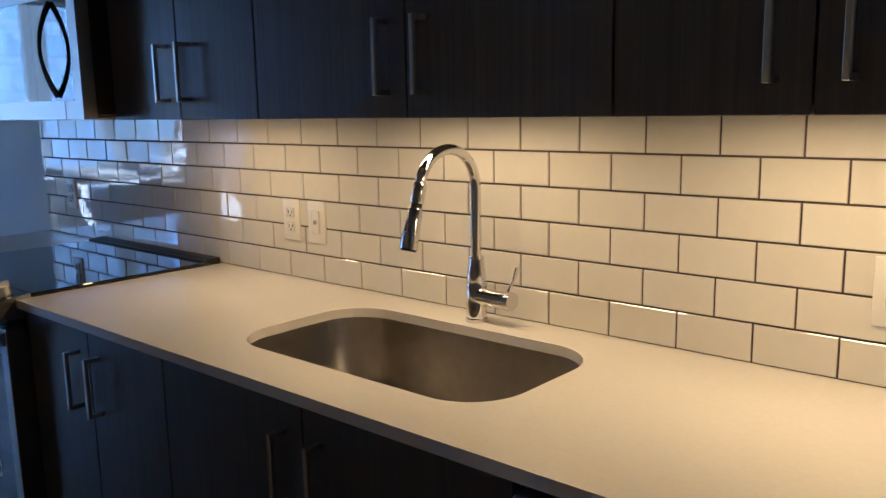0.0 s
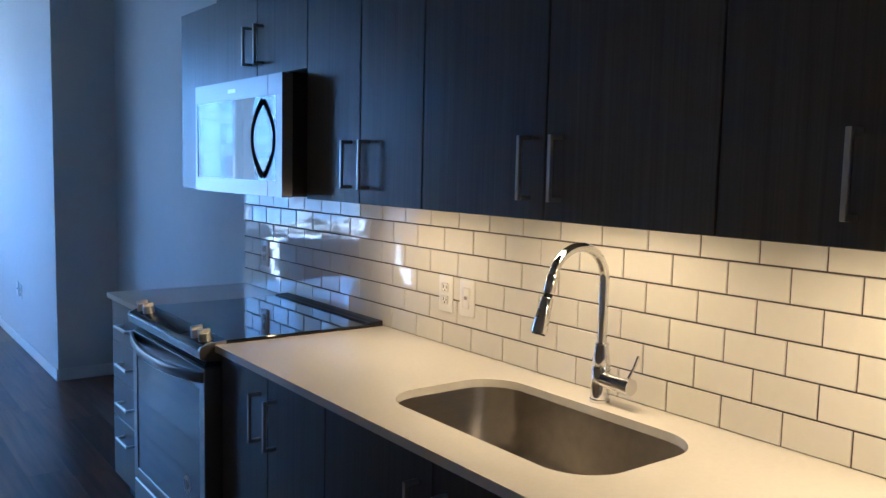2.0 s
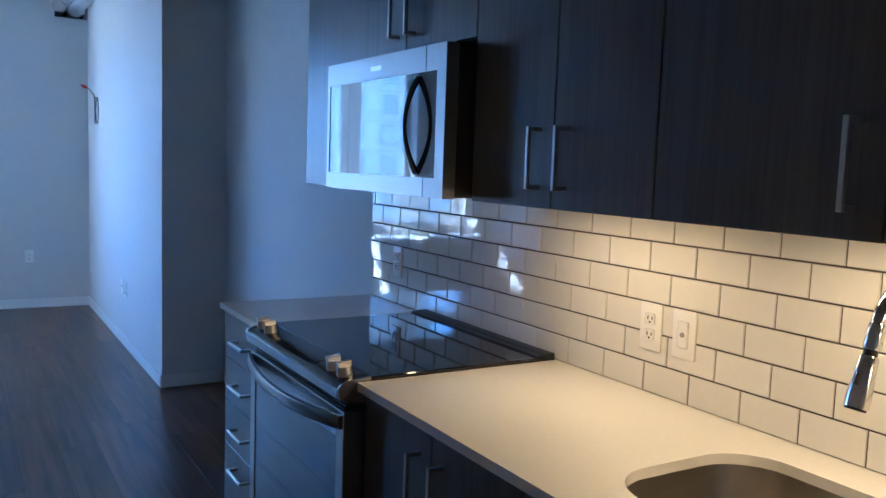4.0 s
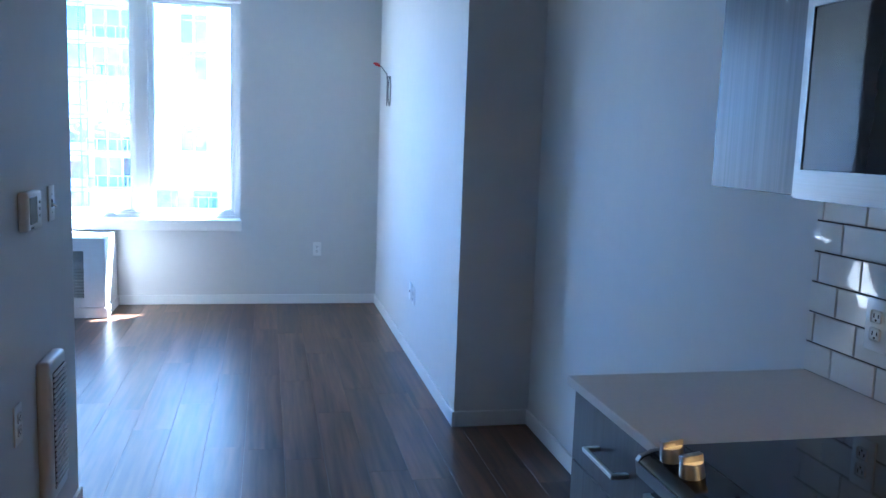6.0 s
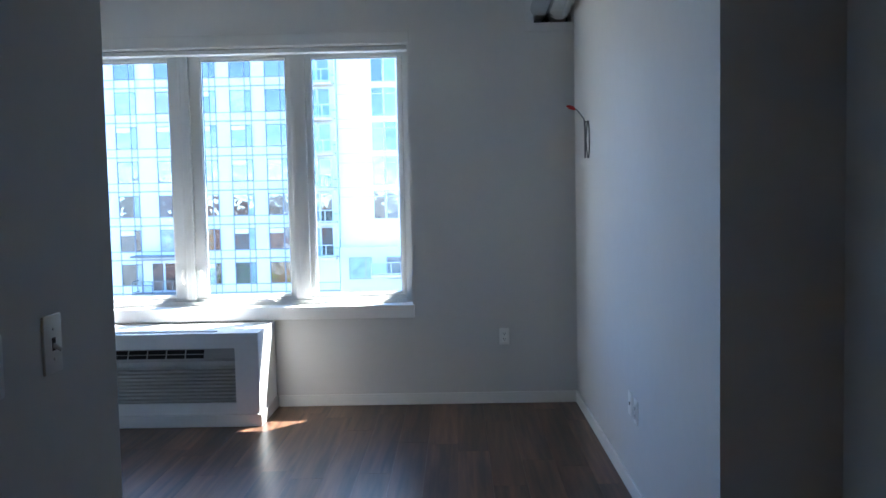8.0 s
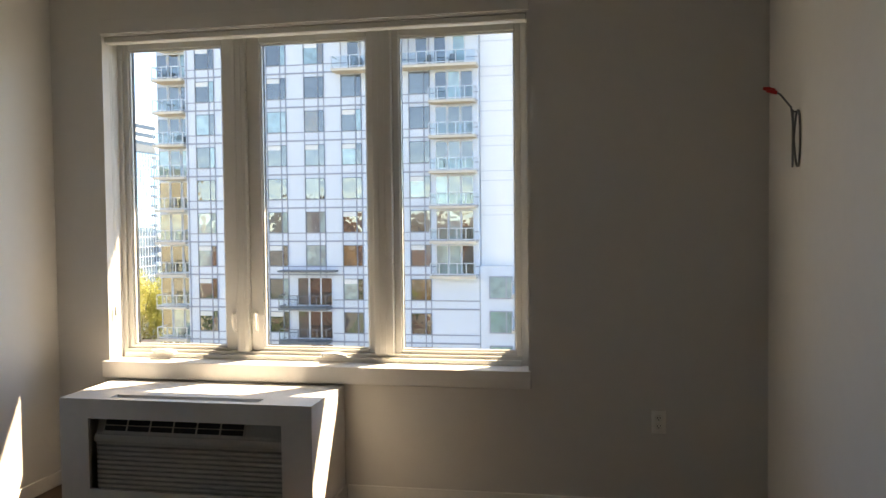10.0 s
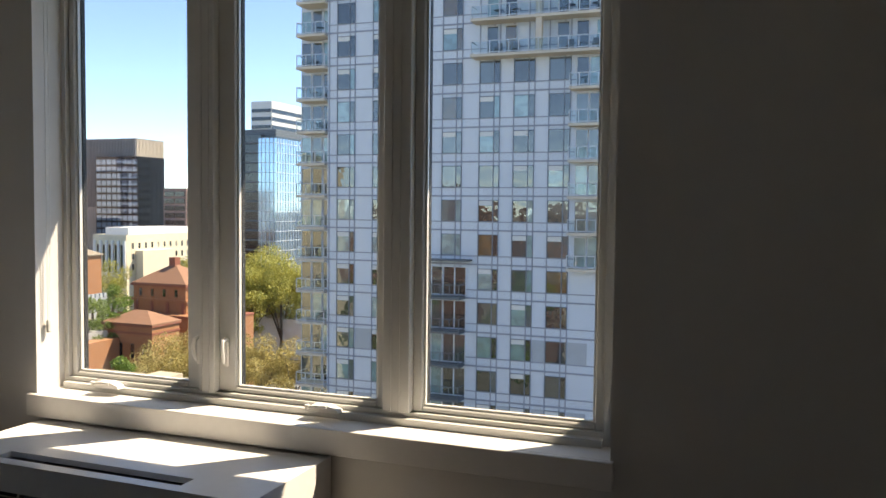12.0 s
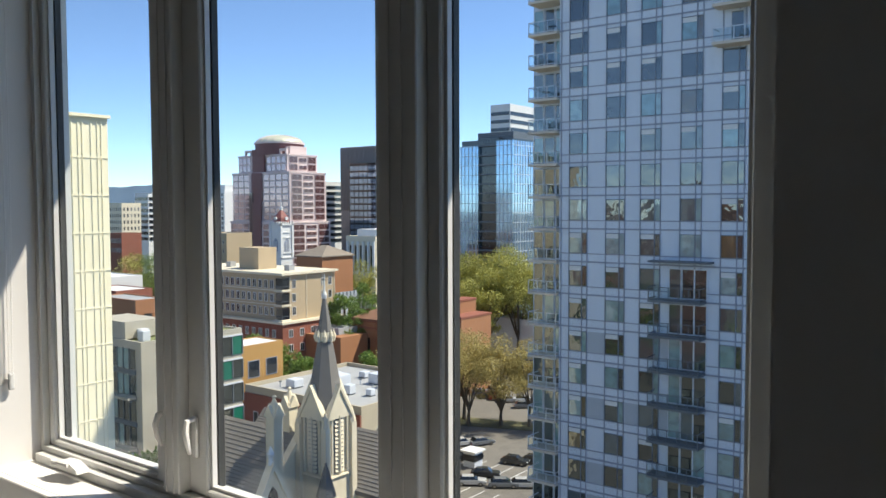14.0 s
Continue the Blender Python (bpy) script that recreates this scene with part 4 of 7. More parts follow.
def random_pane_mat(name, stops, rough=0.06, ior=1.5):
    """Each pane's random number picks its colour: blinds, dark room or painted sky reflection."""
    m = bpy.data.materials.new(name)
    m.use_nodes = True
    n, l = m.node_tree.nodes, m.node_tree.links
    b = n["Principled BSDF"]
    info, ramp = n.new("ShaderNodeObjectInfo"), n.new("ShaderNodeValToRGB")
    ramp.color_ramp.interpolation = "CONSTANT"
    for i, (p, c) in enumerate(stops):
        e = ramp.color_ramp.elements[i] if i < 2 else ramp.color_ramp.elements.new(p)
        e.position, e.color = p, (*c, 1)
    tc, nz, mx = n.new("ShaderNodeTexCoord"), n.new("ShaderNodeTexNoise"), n.new("ShaderNodeMix")
    nz.inputs["Scale"].default_value, nz.inputs["Detail"].default_value = 1.6, 3
    off = n.new("ShaderNodeVectorMath")
    off.operation = "SCALE"
    off.inputs[0].default_value = (91.0, 47.0, 63.0)
    add = n.new("ShaderNodeVectorMath")
    l.new(info.outputs["Random"], off.inputs["Scale"])
    l.new(tc.outputs["Object"], add.inputs[0])
    l.new(off.outputs["Vector"], add.inputs[1])
    l.new(add.outputs["Vector"], nz.inputs["Vector"])
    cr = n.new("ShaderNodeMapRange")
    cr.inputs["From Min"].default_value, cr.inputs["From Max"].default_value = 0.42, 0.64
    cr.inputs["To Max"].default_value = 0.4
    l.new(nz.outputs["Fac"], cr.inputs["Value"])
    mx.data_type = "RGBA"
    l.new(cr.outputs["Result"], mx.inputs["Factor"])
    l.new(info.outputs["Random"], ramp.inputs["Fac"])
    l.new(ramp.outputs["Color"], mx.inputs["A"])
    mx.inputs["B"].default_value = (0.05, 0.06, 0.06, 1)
    l.new(mx.outputs["Result"], b.inputs["Base Color"])
    b.inputs["Roughness"].default_value, b.inputs["IOR"].default_value = rough, ior
    bump, nz2 = n.new("ShaderNodeBump"), n.new("ShaderNodeTexNoise")
    nz2.inputs["Scale"].default_value = 0.7
    l.new(add.outputs["Vector"], nz2.inputs["Vector"])
    l.new(nz2.outputs["Fac"], bump.inputs["Height"])
    bump.inputs["Strength"].default_value, bump.inputs["Distance"].default_value = 0.22, 0.1
    l.new(bump.outputs["Normal"], b.inputs["Normal"])
    MATS[name] = m
    return m


# the teal stops carry reflected sky in the pane's base colour
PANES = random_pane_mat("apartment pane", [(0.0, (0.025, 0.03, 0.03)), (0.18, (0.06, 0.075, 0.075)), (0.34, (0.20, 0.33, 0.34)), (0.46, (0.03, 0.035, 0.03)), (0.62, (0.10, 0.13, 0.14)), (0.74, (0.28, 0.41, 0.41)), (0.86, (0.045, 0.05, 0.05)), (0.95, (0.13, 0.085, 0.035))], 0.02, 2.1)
FARPANES = random_pane_mat("far pane", [(0.0, (0.03, 0.035, 0.04)), (0.4, (0.08, 0.09, 0.10)), (0.7, (0.18, 0.19, 0.19)), (0.9, (0.35, 0.34, 0.3))], 0.15)


def bx(*a):
    return box(nb(), *a)


def pane_mesh(w, h, material, depth=0.05):
    return finish(box(nb(), -w / 2, -depth, -h / 2, w / 2, 0.02, h / 2), "pane", material)


def frame_mesh(w, h, material, t=0.08, depth=0.10, mid=None):
    bm = nb()
    for a0, b0, a1, b1 in ((-w / 2, -h / 2, -w / 2 + t, h / 2), (w / 2 - t, -h / 2, w / 2, h / 2), (-w / 2 + t, -h / 2, w / 2 - t, -h / 2 + t), (-w / 2 + t, h / 2 - t, w / 2 - t, h / 2)):
        box(bm, a0, -depth, b0, a1, 0.02, b1)
    if mid is not None:
        box(bm, mid - t / 2, -depth, -h / 2 + t, mid + t / 2, 0.02, h / 2 - t)
    return finish(bm, "window", material)


def block(name, label, x0, y0, x1, y1, z0, z1, material, parapet=0.5, roof=None, category="building"):
    """A building with its wall body, parapet and roof; x1, y0 is the corner towards the window."""
    ob = thing(name, label, category, at=(x1, y0, z0))
    wpart("wall", bx(x0, y0, z0, x1, y1, z1), material, ob)
    if parapet:
        bm = nb()
        for a in ((x0, y0, x1, y0 + 0.3), (x0, y1 - 0.3, x1, y1), (x0, y0 + 0.3, x0 + 0.3, y1 - 0.3), (x1 - 0.3, y0 + 0.3, x1, y1 - 0.3)):
            box(bm, a[0], a[1], z1, a[2], a[3], z1 + parapet)
        wpart("parapet", bm, material, ob)
        wpart("roof", bx(x0 + 0.3, y0 + 0.3, z1, x1 - 0.3, y1 - 0.3, z1 + 0.12), roof or ROOFGREY, ob)
    return ob


def windows(ob, face, at_, span, z0, z1, cols, rows, w, h, frame=None, pane=None, mid=None, skip=(), depth=0.06):
    """A grid of windows on a face: 'y' looks along -y at y=at_, 'x' along +x at x=at_; span runs along the face."""
    rot = 0.0 if face == "y" else math.pi / 2
    pm = pane_mesh(w - 0.1, h - 0.1, pane or FARPANES, depth - 0.02)
    fm = frame_mesh(w, h, frame or RAILM, min(0.1, w * 0.08), depth, mid)
    base = ob.location
    for r in range(rows):
        for c in range(cols):
            if (c, r) in skip:
                continue
            s = span[0] + (span[1] - span[0]) * (c + 0.5) / cols
            z = z0 + (z1 - z0) * (r + 0.5) / rows
            p = Vector((s, at_, z) if face == "y" else (at_, s, z)) - base
            win = piece("window", fm, ob, p, rot)
            piece("pane", pm, win, (0, 0, 0))


def bands(ob, face, at_, span, z0, z1, rows, h, material, name="window_band", depth=0.25, cuts=0):
    """Long strips of glazing, one object a storey, cut by piers."""
    for r in range(rows):
        z = z0 + (z1 - z0) * (r + 0.5) / rows
        bm = nb()
        n = max(1, cuts)
        for c in range(n):
            a = span[0] + (span[1] - span[0]) * c / n + (0.25 if cuts else 0)
            b = span[0] + (span[1] - span[0]) * (c + 1) / n - (0.25 if cuts else 0)
            if face == "y":
                box(bm, a, at_ - depth, z - h / 2, b, at_ + 0.02, z + h / 2)
            else:
                box(bm, at_ - 0.02, a, z - h / 2, at_ + depth, b, z + h / 2)
        wpart(name, bm, material, ob)


def hip_roof(ob, x0, y0, x1, y1, z0, z1, material, over=0.4, ridge=0.0):
    x0, y0, x1, y1 = x0 - over, y0 - over, x1 + over, y1 + over
    cx, cy = (x0 + x1) / 2, (y0 + y1) / 2
    bm = nb()
    lo = [bm.verts.new(p) for p in ((x0, y0, z0), (x1, y0, z0), (x1, y1, z0), (x0, y1, z0))]
    under = [bm.verts.new((v.co.x, v.co.y, z0 - 0.3)) for v in lo]
    a, b = bm.verts.new((cx - ridge, cy, z1)), bm.verts.new((cx + ridge, cy, z1))
    bm.faces.new((lo[0], lo[1], b, a))
    bm.faces.new((lo[1], lo[2], b))
    bm.faces.new((lo[2], lo[3], a, b))
    bm.faces.new((lo[3], lo[0], a))
    for i in range(4):
        bm.faces.new((lo[i], under[i], under[(i + 1) % 4], lo[(i + 1) % 4]))
    bm.faces.new(under)
    wpart("roof", bm, material, ob)


def gable_roof_x(ob, x0, x1, yc, half, z0, z1, material, over=0.4):
    """Pitched roof with its ridge along x."""
    bm = nb()
    prism(bm, [(yc - half - over, z0), (yc, z1), (yc + half + over, z0), (yc + half + over, z0 - 0.35), (yc, z1 - 0.35), (yc - half - over, z0 - 0.35)], "x", x0, x1)
    wpart("roof", bm, material, ob, "weathered slate roof")
    run = half + over
    for side in (-1, 1):
        for i in range(16):
            u0, u1 = i / 16, (i + 1.12) / 16
            ya, yb = yc + side * run * (1 - u0), yc + side * run * max(0.0, 1 - u1)
            za, zb = z0 + (z1 - z0) * u0, z0 + (z1 - z0) * min(1.0, u1)
            bm = nb()
            prism(bm, [(ya, za + 0.10), (yb, zb + 0.02), (yb, zb - 0.05), (ya, za - 0.05)], "x", x0 + 0.02, x1 - 0.02)
            wpart("slate_course", bm, material, ob)


# ground: one sheet to the horizon
bm = nb()
bmesh.ops.create_grid(bm, x_segments=8, y_segments=8, size=4600, matrix=Matrix.Translation((0, 0, GZ - 0.02)))
structure("ground", bm, GROUNDM, "grey-green city ground reaching the horizon", "ground")
bm = nb()
prism(bm, [(-120, 92), (-52, 92), (-52, 176), (-120, 176)], "z", GZ - 0.02, GZ + 0.05)
structure("parking_lot", bm, ASPHALT, "weathered grey asphalt parking lot", "road")
bm = nb()
prism(bm, [(-118, 120), (-62, 140), (-60, 146), (-118, 127)], "z", GZ + 0.05, GZ + 0.14)
structure("grass_strip", bm, mat("grass", (0.12, 0.115, 0.055), 0.95, var=0.35, scale=0.6), "narrow strip of grass between parking rows", "ground")
lines = thing("parking_lines", "worn white painted parking lines", "road marking", kind="structure")
for i in range(16):
    part("line", bx(-84 + i * 2.6, 97.0, GZ + 0.052, -83.86 + i * 2.6, 102.0, GZ + 0.056), WHITEWALL, lines)
    part("line", bx(-84 + i * 2.6, 109.0, GZ + 0.052, -83.86 + i * 2.6, 114.0, GZ + 0.056), WHITEWALL, lines)

# ---- the apartment tower across the street
FH, F0 = 2.92, 14.2
TX0, TX1, TY, TZ1 = -37.9, -11.4, 69.5, 43.4
tower = thing("apartment_tower", "tall blue-white panelled apartment tower with balconies", "building", at=(-24, 72, GZ))
wpart("wall", bx(TX0, TY, GZ, TX1, TY + 15, TZ1), PANEL, tower, "blue-white metal panels")
cols = (-35.98, -32.42, -29.24, -25.78, -22.42, -19.42, -16.42)
rows_n = range(-6, 17)
mm = finish(bx(TX0, -0.06, -0.07, TX1, 0.02, 0.07), "mullion", MULLION)
mm2 = finish(bx(TX0, -0.05, -0.045, TX1, 0.02, 0.045), "mullion", MULLION)
tl = tower.location
for k in rows_n:
    zf = F0 - FH * k
    piece("mullion", mm, tower, (-tl.x, TY - tl.y, zf - tl.z))
    piece("mullion", mm2, tower, (-tl.x, TY - tl.y, zf - 0.33 - 1.87 - tl.z))
vm = finish(bx(-0.045, -0.05, 0, 0.045, 0.02, TZ1 - GZ), "mullion", MULLION)
for cx in cols:
    for off in (-0.90, 0.38, 0.88):
        piece("mullion", vm, tower, (cx + off - tl.x, TY - tl.y, 0))
piece("mullion", vm, tower, (TX0 + 0.2 - tl.x, TY - tl.y, 0))
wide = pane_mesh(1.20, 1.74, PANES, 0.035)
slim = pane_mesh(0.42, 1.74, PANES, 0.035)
wf = frame_mesh(1.80, 1.84, WINDOWFRAME, 0.055, 0.09, 0.38)
rnd_t = random.Random(11)
blind = finish(box(nb(), -0.58, -0.045, -0.2, 0.58, -0.0355, 0.2), "blind", WHITEWALL)
for k in rows_n:
    z = F0 - FH * k - 0.33 - 0.93
    for i, cx in enumerate(cols):
        if i == 3 and k >= 6:
            continue
        if z > F0 and i >= 4:
            continue
        w_ = piece("window", wf, tower, (cx - tl.x, TY - tl.y, z - tl.z))
        piece("pane", wide, w_, (-0.26, 0, 0))
        piece("pane", slim, w_, (0.63, 0, 0))
        if rnd_t.random() < 0.35:
            piece("blind", blind, w_, (-0.26, 0, 0.66))
# darker panels on the lower storeys
pw_ = finish(bx(-0.8, -0.025, -0.92, 0.8, 0.02, 0.92), "panel", PANELDARK)
for k in range(8, 17):
    z = F0 - FH * k - 0.33 - 0.93
    for i, cx in enumerate(cols):
        if (k in (8, 10, 12, 13, 14, 15, 16)) and rnd_t.random() < 0.85 and i != 3:
            piece("panel", pw_, tower, (cx + 1.78 - tl.x, TY - tl.y, z - tl.z))


def balcony(x0, x1, y0, y1, z, parent, slab, rail, glass=True, sides=True):
    """Slab with posts, top rail and glass infill; the open side is at y1."""
    b = wpart("balcony", bx(x0, y0, z - 0.22, x1, y1, z), slab, parent, "projecting balcony slab")
    bm = nb()
    n = max(3, round((x1 - x0) / 0.85))
    for i in range(n + 1):
        x = x0 + 0.05 + (x1 - x0 - 0.1) * i / n
        box(bm, x - 0.03, y0 + 0.03, z, x + 0.03, y0 + 0.09, z + 1.08)
    for zz in (1.05, 0.12):
        box(bm, x0 + 0.02, y0 + 0.03, z + zz - 0.03, x1 - 0.02, y0 + 0.09, z + zz + 0.03)
        if sides:
            box(bm, x0 + 0.02, y0 + 0.09, z + zz - 0.03, x0 + 0.08, y1, z + zz + 0.03)
            box(bm, x1 - 0.08, y0 + 0.09, z + zz - 0.03, x1 - 0.02, y1, z + zz + 0.03)
    part("railing", bm, rail, b)
    if glass:
        g = part("glass_panel", bx(x0 + 0.08, y0 + 0.05, z + 0.16, x1 - 0.08, y0 + 0.07, z + 1.0), RAILGLASS, b)
    return b


def balcony_furniture(x, y, z, k):
    if k % 2:
        t_ = thing("balcony_table", "small dark table on a balcony", "table", at=(x, y, z))
        wpart("top", cyl(nb(), 0.4, 0.04, pose(x, y, z + 0.7), 14), DARKSTEEL, t_)
        wpart("leg", rod(nb(), (x, y, z), (x, y, z + 0.69), 0.04, 8), DARKSTEEL, t_)
    else:
        t_ = thing("balcony_chair", "dark slatted chair on a balcony", "chair", at=(x, y, z))
        wpart("seat", bx(x - 0.28, y - 0.28, z + 0.38, x + 0.28, y + 0.28, z + 0.44), DARKSTEEL, t_)
        wpart("backrest", bx(x - 0.28, y + 0.22, z + 0.44, x + 0.28, y + 0.28, z + 0.95), DARKSTEEL, t_)
        for sx in (-0.25, 0.25):
            for sy in (-0.25, 0.25):
                wpart("leg", bx(x + sx - 0.025, y + sy - 0.025, z, x + sx + 0.025, y + sy + 0.025, z + 0.38), DARKSTEEL, t_)


# left corner stack: glazed bays with balconies
bay = thing("balcony_stack", "stack of glazed corner balconies on the tower", "balcony", at=(-39.4, 71, GZ))
wpart("bay_wall", bx(-41.5, 71.0, GZ, TX0 - 0.02, 78, TZ1), PANEL, bay)
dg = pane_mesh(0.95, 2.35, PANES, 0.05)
df = frame_mesh(1.05, 2.45, RAILM, 0.06, 0.09)
for k in rows_n:
    z = F0 - FH * k
    if z < GZ + 3:
        continue
    balcony(-40.9, TX0 - 0.03, 69.0, 71.0, z, bay, SLABEDGE, RAILM)
    for x in (-40.9, -39.75, -38.6):
        w_ = piece("window", df, bay, (x + 39.4, 0.0, z + 1.3 - GZ))
        piece("pane", dg, w_, (0, 0, 0))
    if z > -12:
        balcony_furniture(-40.3 + (k % 3) * 0.7, 70.0, z, k)
# upper right balconies
ub = thing("upper_balconies", "long sunlit balconies near the tower's top", "balcony", at=(-17, 69, F0))
for k in (-5, -4, -3, -2, -1, 0):
    z = F0 - FH * k
    balcony(-23.7, -11.3, 67.9, TY - 0.02, z, ub, SLABEDGE, RAILM)
    wpart("column", bx(-18.2, 68.1, z, -17.7, 68.6, z + FH - 0.23), SLABEDGE, ub)
    for x in (-22.2, -20.6, -16.2, -14.6, -13.0):
        w_ = piece("window", df, ub, (x + 17, TY - 0.02 - 69, z + 1.3 - F0))
        piece("pane", dg, w_, (0, 0, 0))
    if k > -2:
        for x in (-21.5, -20.0, -15.5, -13.4):
            balcony_furniture(x, 68.7, z, int(x * 3 + k))
# right stack
rb = thing("balcony_stack", "stack of white-railed balconies on the tower", "balcony", at=(-13.5, 69, GZ))
for k in range(1, 7):
    z = F0 - FH * k
    balcony(-15.4, -11.5, 68.1, TY - 0.02, z, rb, SLABEDGE, RAILM)
    for x in (-14.55, -13.45, -12.35):
        w_ = piece("window", df, rb, (x + 13.5, TY - 0.02 - 69, z + 1.3 - GZ))
        piece("pane", dg, w_, (0, 0, 0))
# middle stack of dark balconies
mb = thing("balcony_stack", "stack of dark steel balconies on the tower", "balcony", at=(-26.6, 69, GZ))
wpart("canopy", bx(-28.9, 68.2, -3.05, -23.8, TY - 0.02, -2.9), DARKSTEEL, mb, "thin dark canopy")
for k in range(7, 17):
    z = F0 - FH * k + 0.15
    balcony(-28.75, -24.4, 67.9, TY - 0.02, z, mb, DARKSTEEL, DARKSTEEL)
    for x in (-27.0, -25.9, -24.85):
        w_ = piece("window", df, mb, (x + 26.6, TY - 0.02 - 69, z + 1.3 - GZ))
        piece("pane", dg, w_, (0, 0, 0))
# right wing in white panels
wing = thing("tower_wing", "white panelled wing of the apartment tower", "building", at=(-8, 76, GZ))
wpart("wall", bx(-11.35, 70.3, -2.6, 6.0, 92, TZ1), mat("bright white panel", (0.82, 0.82, 0.82), 0.5, var=0.05, scale=0.2), wing, "white metal panels")
sill_m = finish(bx(-11.35, -0.05, -0.03, 6.0, 0.02, 0.03), "mullion", RAILM)
for k in rows_n:
    z = F0 - FH * k
    if z < 0.2:
        continue
    for dz in (0, -0.8):
        piece("mullion", sill_m, wing, (8, 70.3 - 76, z + dz - GZ))
    for x in (-7.9, -6.8, -2.5, 1.5):
        w_ = piece("window", df, wing, (x + 8, 70.3 - 76, z - 1.5 - GZ))
        piece("pane", dg, w_, (0, 0, 0))
podium = block("tower_podium", "low blue-white panelled wing of the tower", TX1 + 0.05, TY, 8.0, 90, GZ, -2.9, PANEL, 0.35)
windows(podium, "y", TY, (-11.2, 8.0), -2.9 - FH * 6, -2.9, 6, 6, 1.96, 1.9, MULLION, PANES, 0.45, depth=0.1)
for k in range(0, 4):
    balcony(-8.6, -5.2, 68.3, TY - 0.02, -4.9 - FH * k, podium, SLABEDGE, RAILM, sides=True)

# ---- pale ribbed building at the left
rib = thing("ribbed_building", "cream ribbed concrete building in full sun", "building", at=(-66, 36, GZ))
wpart("wall", bx(-80, 22.0, GZ, -61.5, 39.85, 8.55), CREAM, rib)
for k in range(17):
    z = 8.4 - FH * k
    wpart("joint", bx(-61.5, 22.0, z - 0.04, -61.44, 39.85, z + 0.04), CREAM, rib)
    for i in range(14):
        y = 39.5 - i * 0.52 - (0.18 if i % 3 == 0 else 0)
        wpart("rib", bx(-61.5, y - 0.07, z - FH + 0.16, -61.43, y + 0.05, z - 0.12), CREAM, rib)
wpart("roof", bx(-80.1, 21.9, 8.55, -61.2, 39.95, 8.8), CREAM, rib)

# ---- stepped tower with a dome
st = thing("stepped_tower", "mauve stepped office tower with a pale dome", "building", at=(-312, 285, GZ))
PALEROSE = mat("pale rose stone", (0.68, 0.555, 0.535), 0.7, var=0.1, scale=0.1)
WINE = mat("dark wine glass", (0.10, 0.045, 0.045), 0.12, var=0.3, scale=0.15, spec=0.7)
ROSEGLASS = mat("rose tinted glass", (0.40, 0.29, 0.30), 0.07, 0.6, var=0.3, scale=0.12)
TIERS = ((-341.0, 271.6, -296.4, 298.0, GZ, -5.5), (-340.1, 272.4, -297.8, 296.4, -5.5, 18.6), (-337.6, 274.4, -301.4, 294.0, 18.6, 27.2))
for x0, y0, x1, y1, z0, z1 in TIERS:
    wpart("tier", bx(x0, y0, z0, x1, y1, z1), PALEROSE, st, "pale rose stone tier")
    wpart("coping", bx(x0 - 0.3, y0 - 0.3, z1 - 0.5, x1 + 0.3, y1 + 0.3, z1 + 0.25), PALEROSE, st)
# sunny face: two wide stacks of dark glass and a middle stack of single windows
for x1, y0, y1, z0, z1, rows in ((-296.4, 272.6, 297.2, -29, -6.3, 7), (-297.8, 273.2, 295.6, -4.8, 17.8, 7), (-301.4, 275.2, 293.2, 19.2, 26.6, 2)):
    third = (y1 - y0) / 3
    windows(st, "x", x1, (y0, y0 + third * 0.98), z0, z1, 1, rows, third * 0.86, (z1 - z0) / rows * 0.84, PALEROSE, WINE, third * 0.02, depth=0.35)
    windows(st, "x", x1, (y0 + third * 1.06, y0 + third * 1.94), z0, z1, 1, rows, third * 0.82, (z1 - z0) / rows * 0.56, PALEROSE, WINE, 0.0, depth=0.35)
    windows(st, "x", x1, (y0 + third * 2.02, y1), z0, z1, 1, rows, third * 0.86, (z1 - z0) / rows * 0.84, PALEROSE, WINE, third * 0.02, depth=0.35)
# shaded face: flush rose glass in a pale grid, with a tall wine-red recess
for y0, xa, xb, xc, xd, z0, z1, rows in ((271.6, -340.6, -326.6, -316.4, -297, -29, -6.2, 7), (272.4, -339.8, -326.6, -316.4, -298.4, -4.9, 17.9, 7), (274.4, -337.2, -328, -316.4, -302, 19.2, 26.6, 2)):
    windows(st, "y", y0, (xa, xb), z0, z1, 3, rows, (xb - xa) / 3 - 0.5, (z1 - z0) / rows - 0.5, PALEROSE, ROSEGLASS, depth=0.2)
    windows(st, "y", y0, (xc, xd), z0, z1, 4, rows, (xd - xc) / 4 - 0.7, (z1 - z0) / rows - 0.7, PALEROSE, ROSEGLASS, depth=0.2)
wpart("recess", bx(-326.0, 271.2, GZ, -323.4, 271.58, 9.0), WINE, st, "dark slot beside the recess")
wpart("recess", bx(-323.4, 271.0, GZ, -317.2, 271.58, 4.0), MAROON, st, "maroon central strip")
wpart("recess", bx(-325.0, 271.9, 4.0, -317.2, 272.38, 18.6), MAROON, st, "maroon central strip")
wpart("recess", bx(-325.6, 273.2, 18.6, -317.0, 276.0, 30.2), MAROON, st, "maroon central strip")
for i in range(4):
    wpart("roof_beam", bx(-334 + i * 8.6, 275.4, 29.0, -329 + i * 8.6, 276.6, 30.2), PALEROSE, st, "open rooftop beam")
    for dx in (0.0, 4.2):
        wpart("roof_post", bx(-334 + i * 8.6 + dx, 275.4, 27.45, -333.2 + i * 8.6 + dx, 276.6, 29.0), PALEROSE, st)
wpart("roof_block", bx(-311, 279, 27.45, -304.5, 290, 31.5), PALEROSE, st, "pale rooftop block")
wpart("drum", cyl(nb(), 12.0, 5.8, pose(-318, 284.4, 30.3), 44), MAROON, st, "maroon drum")
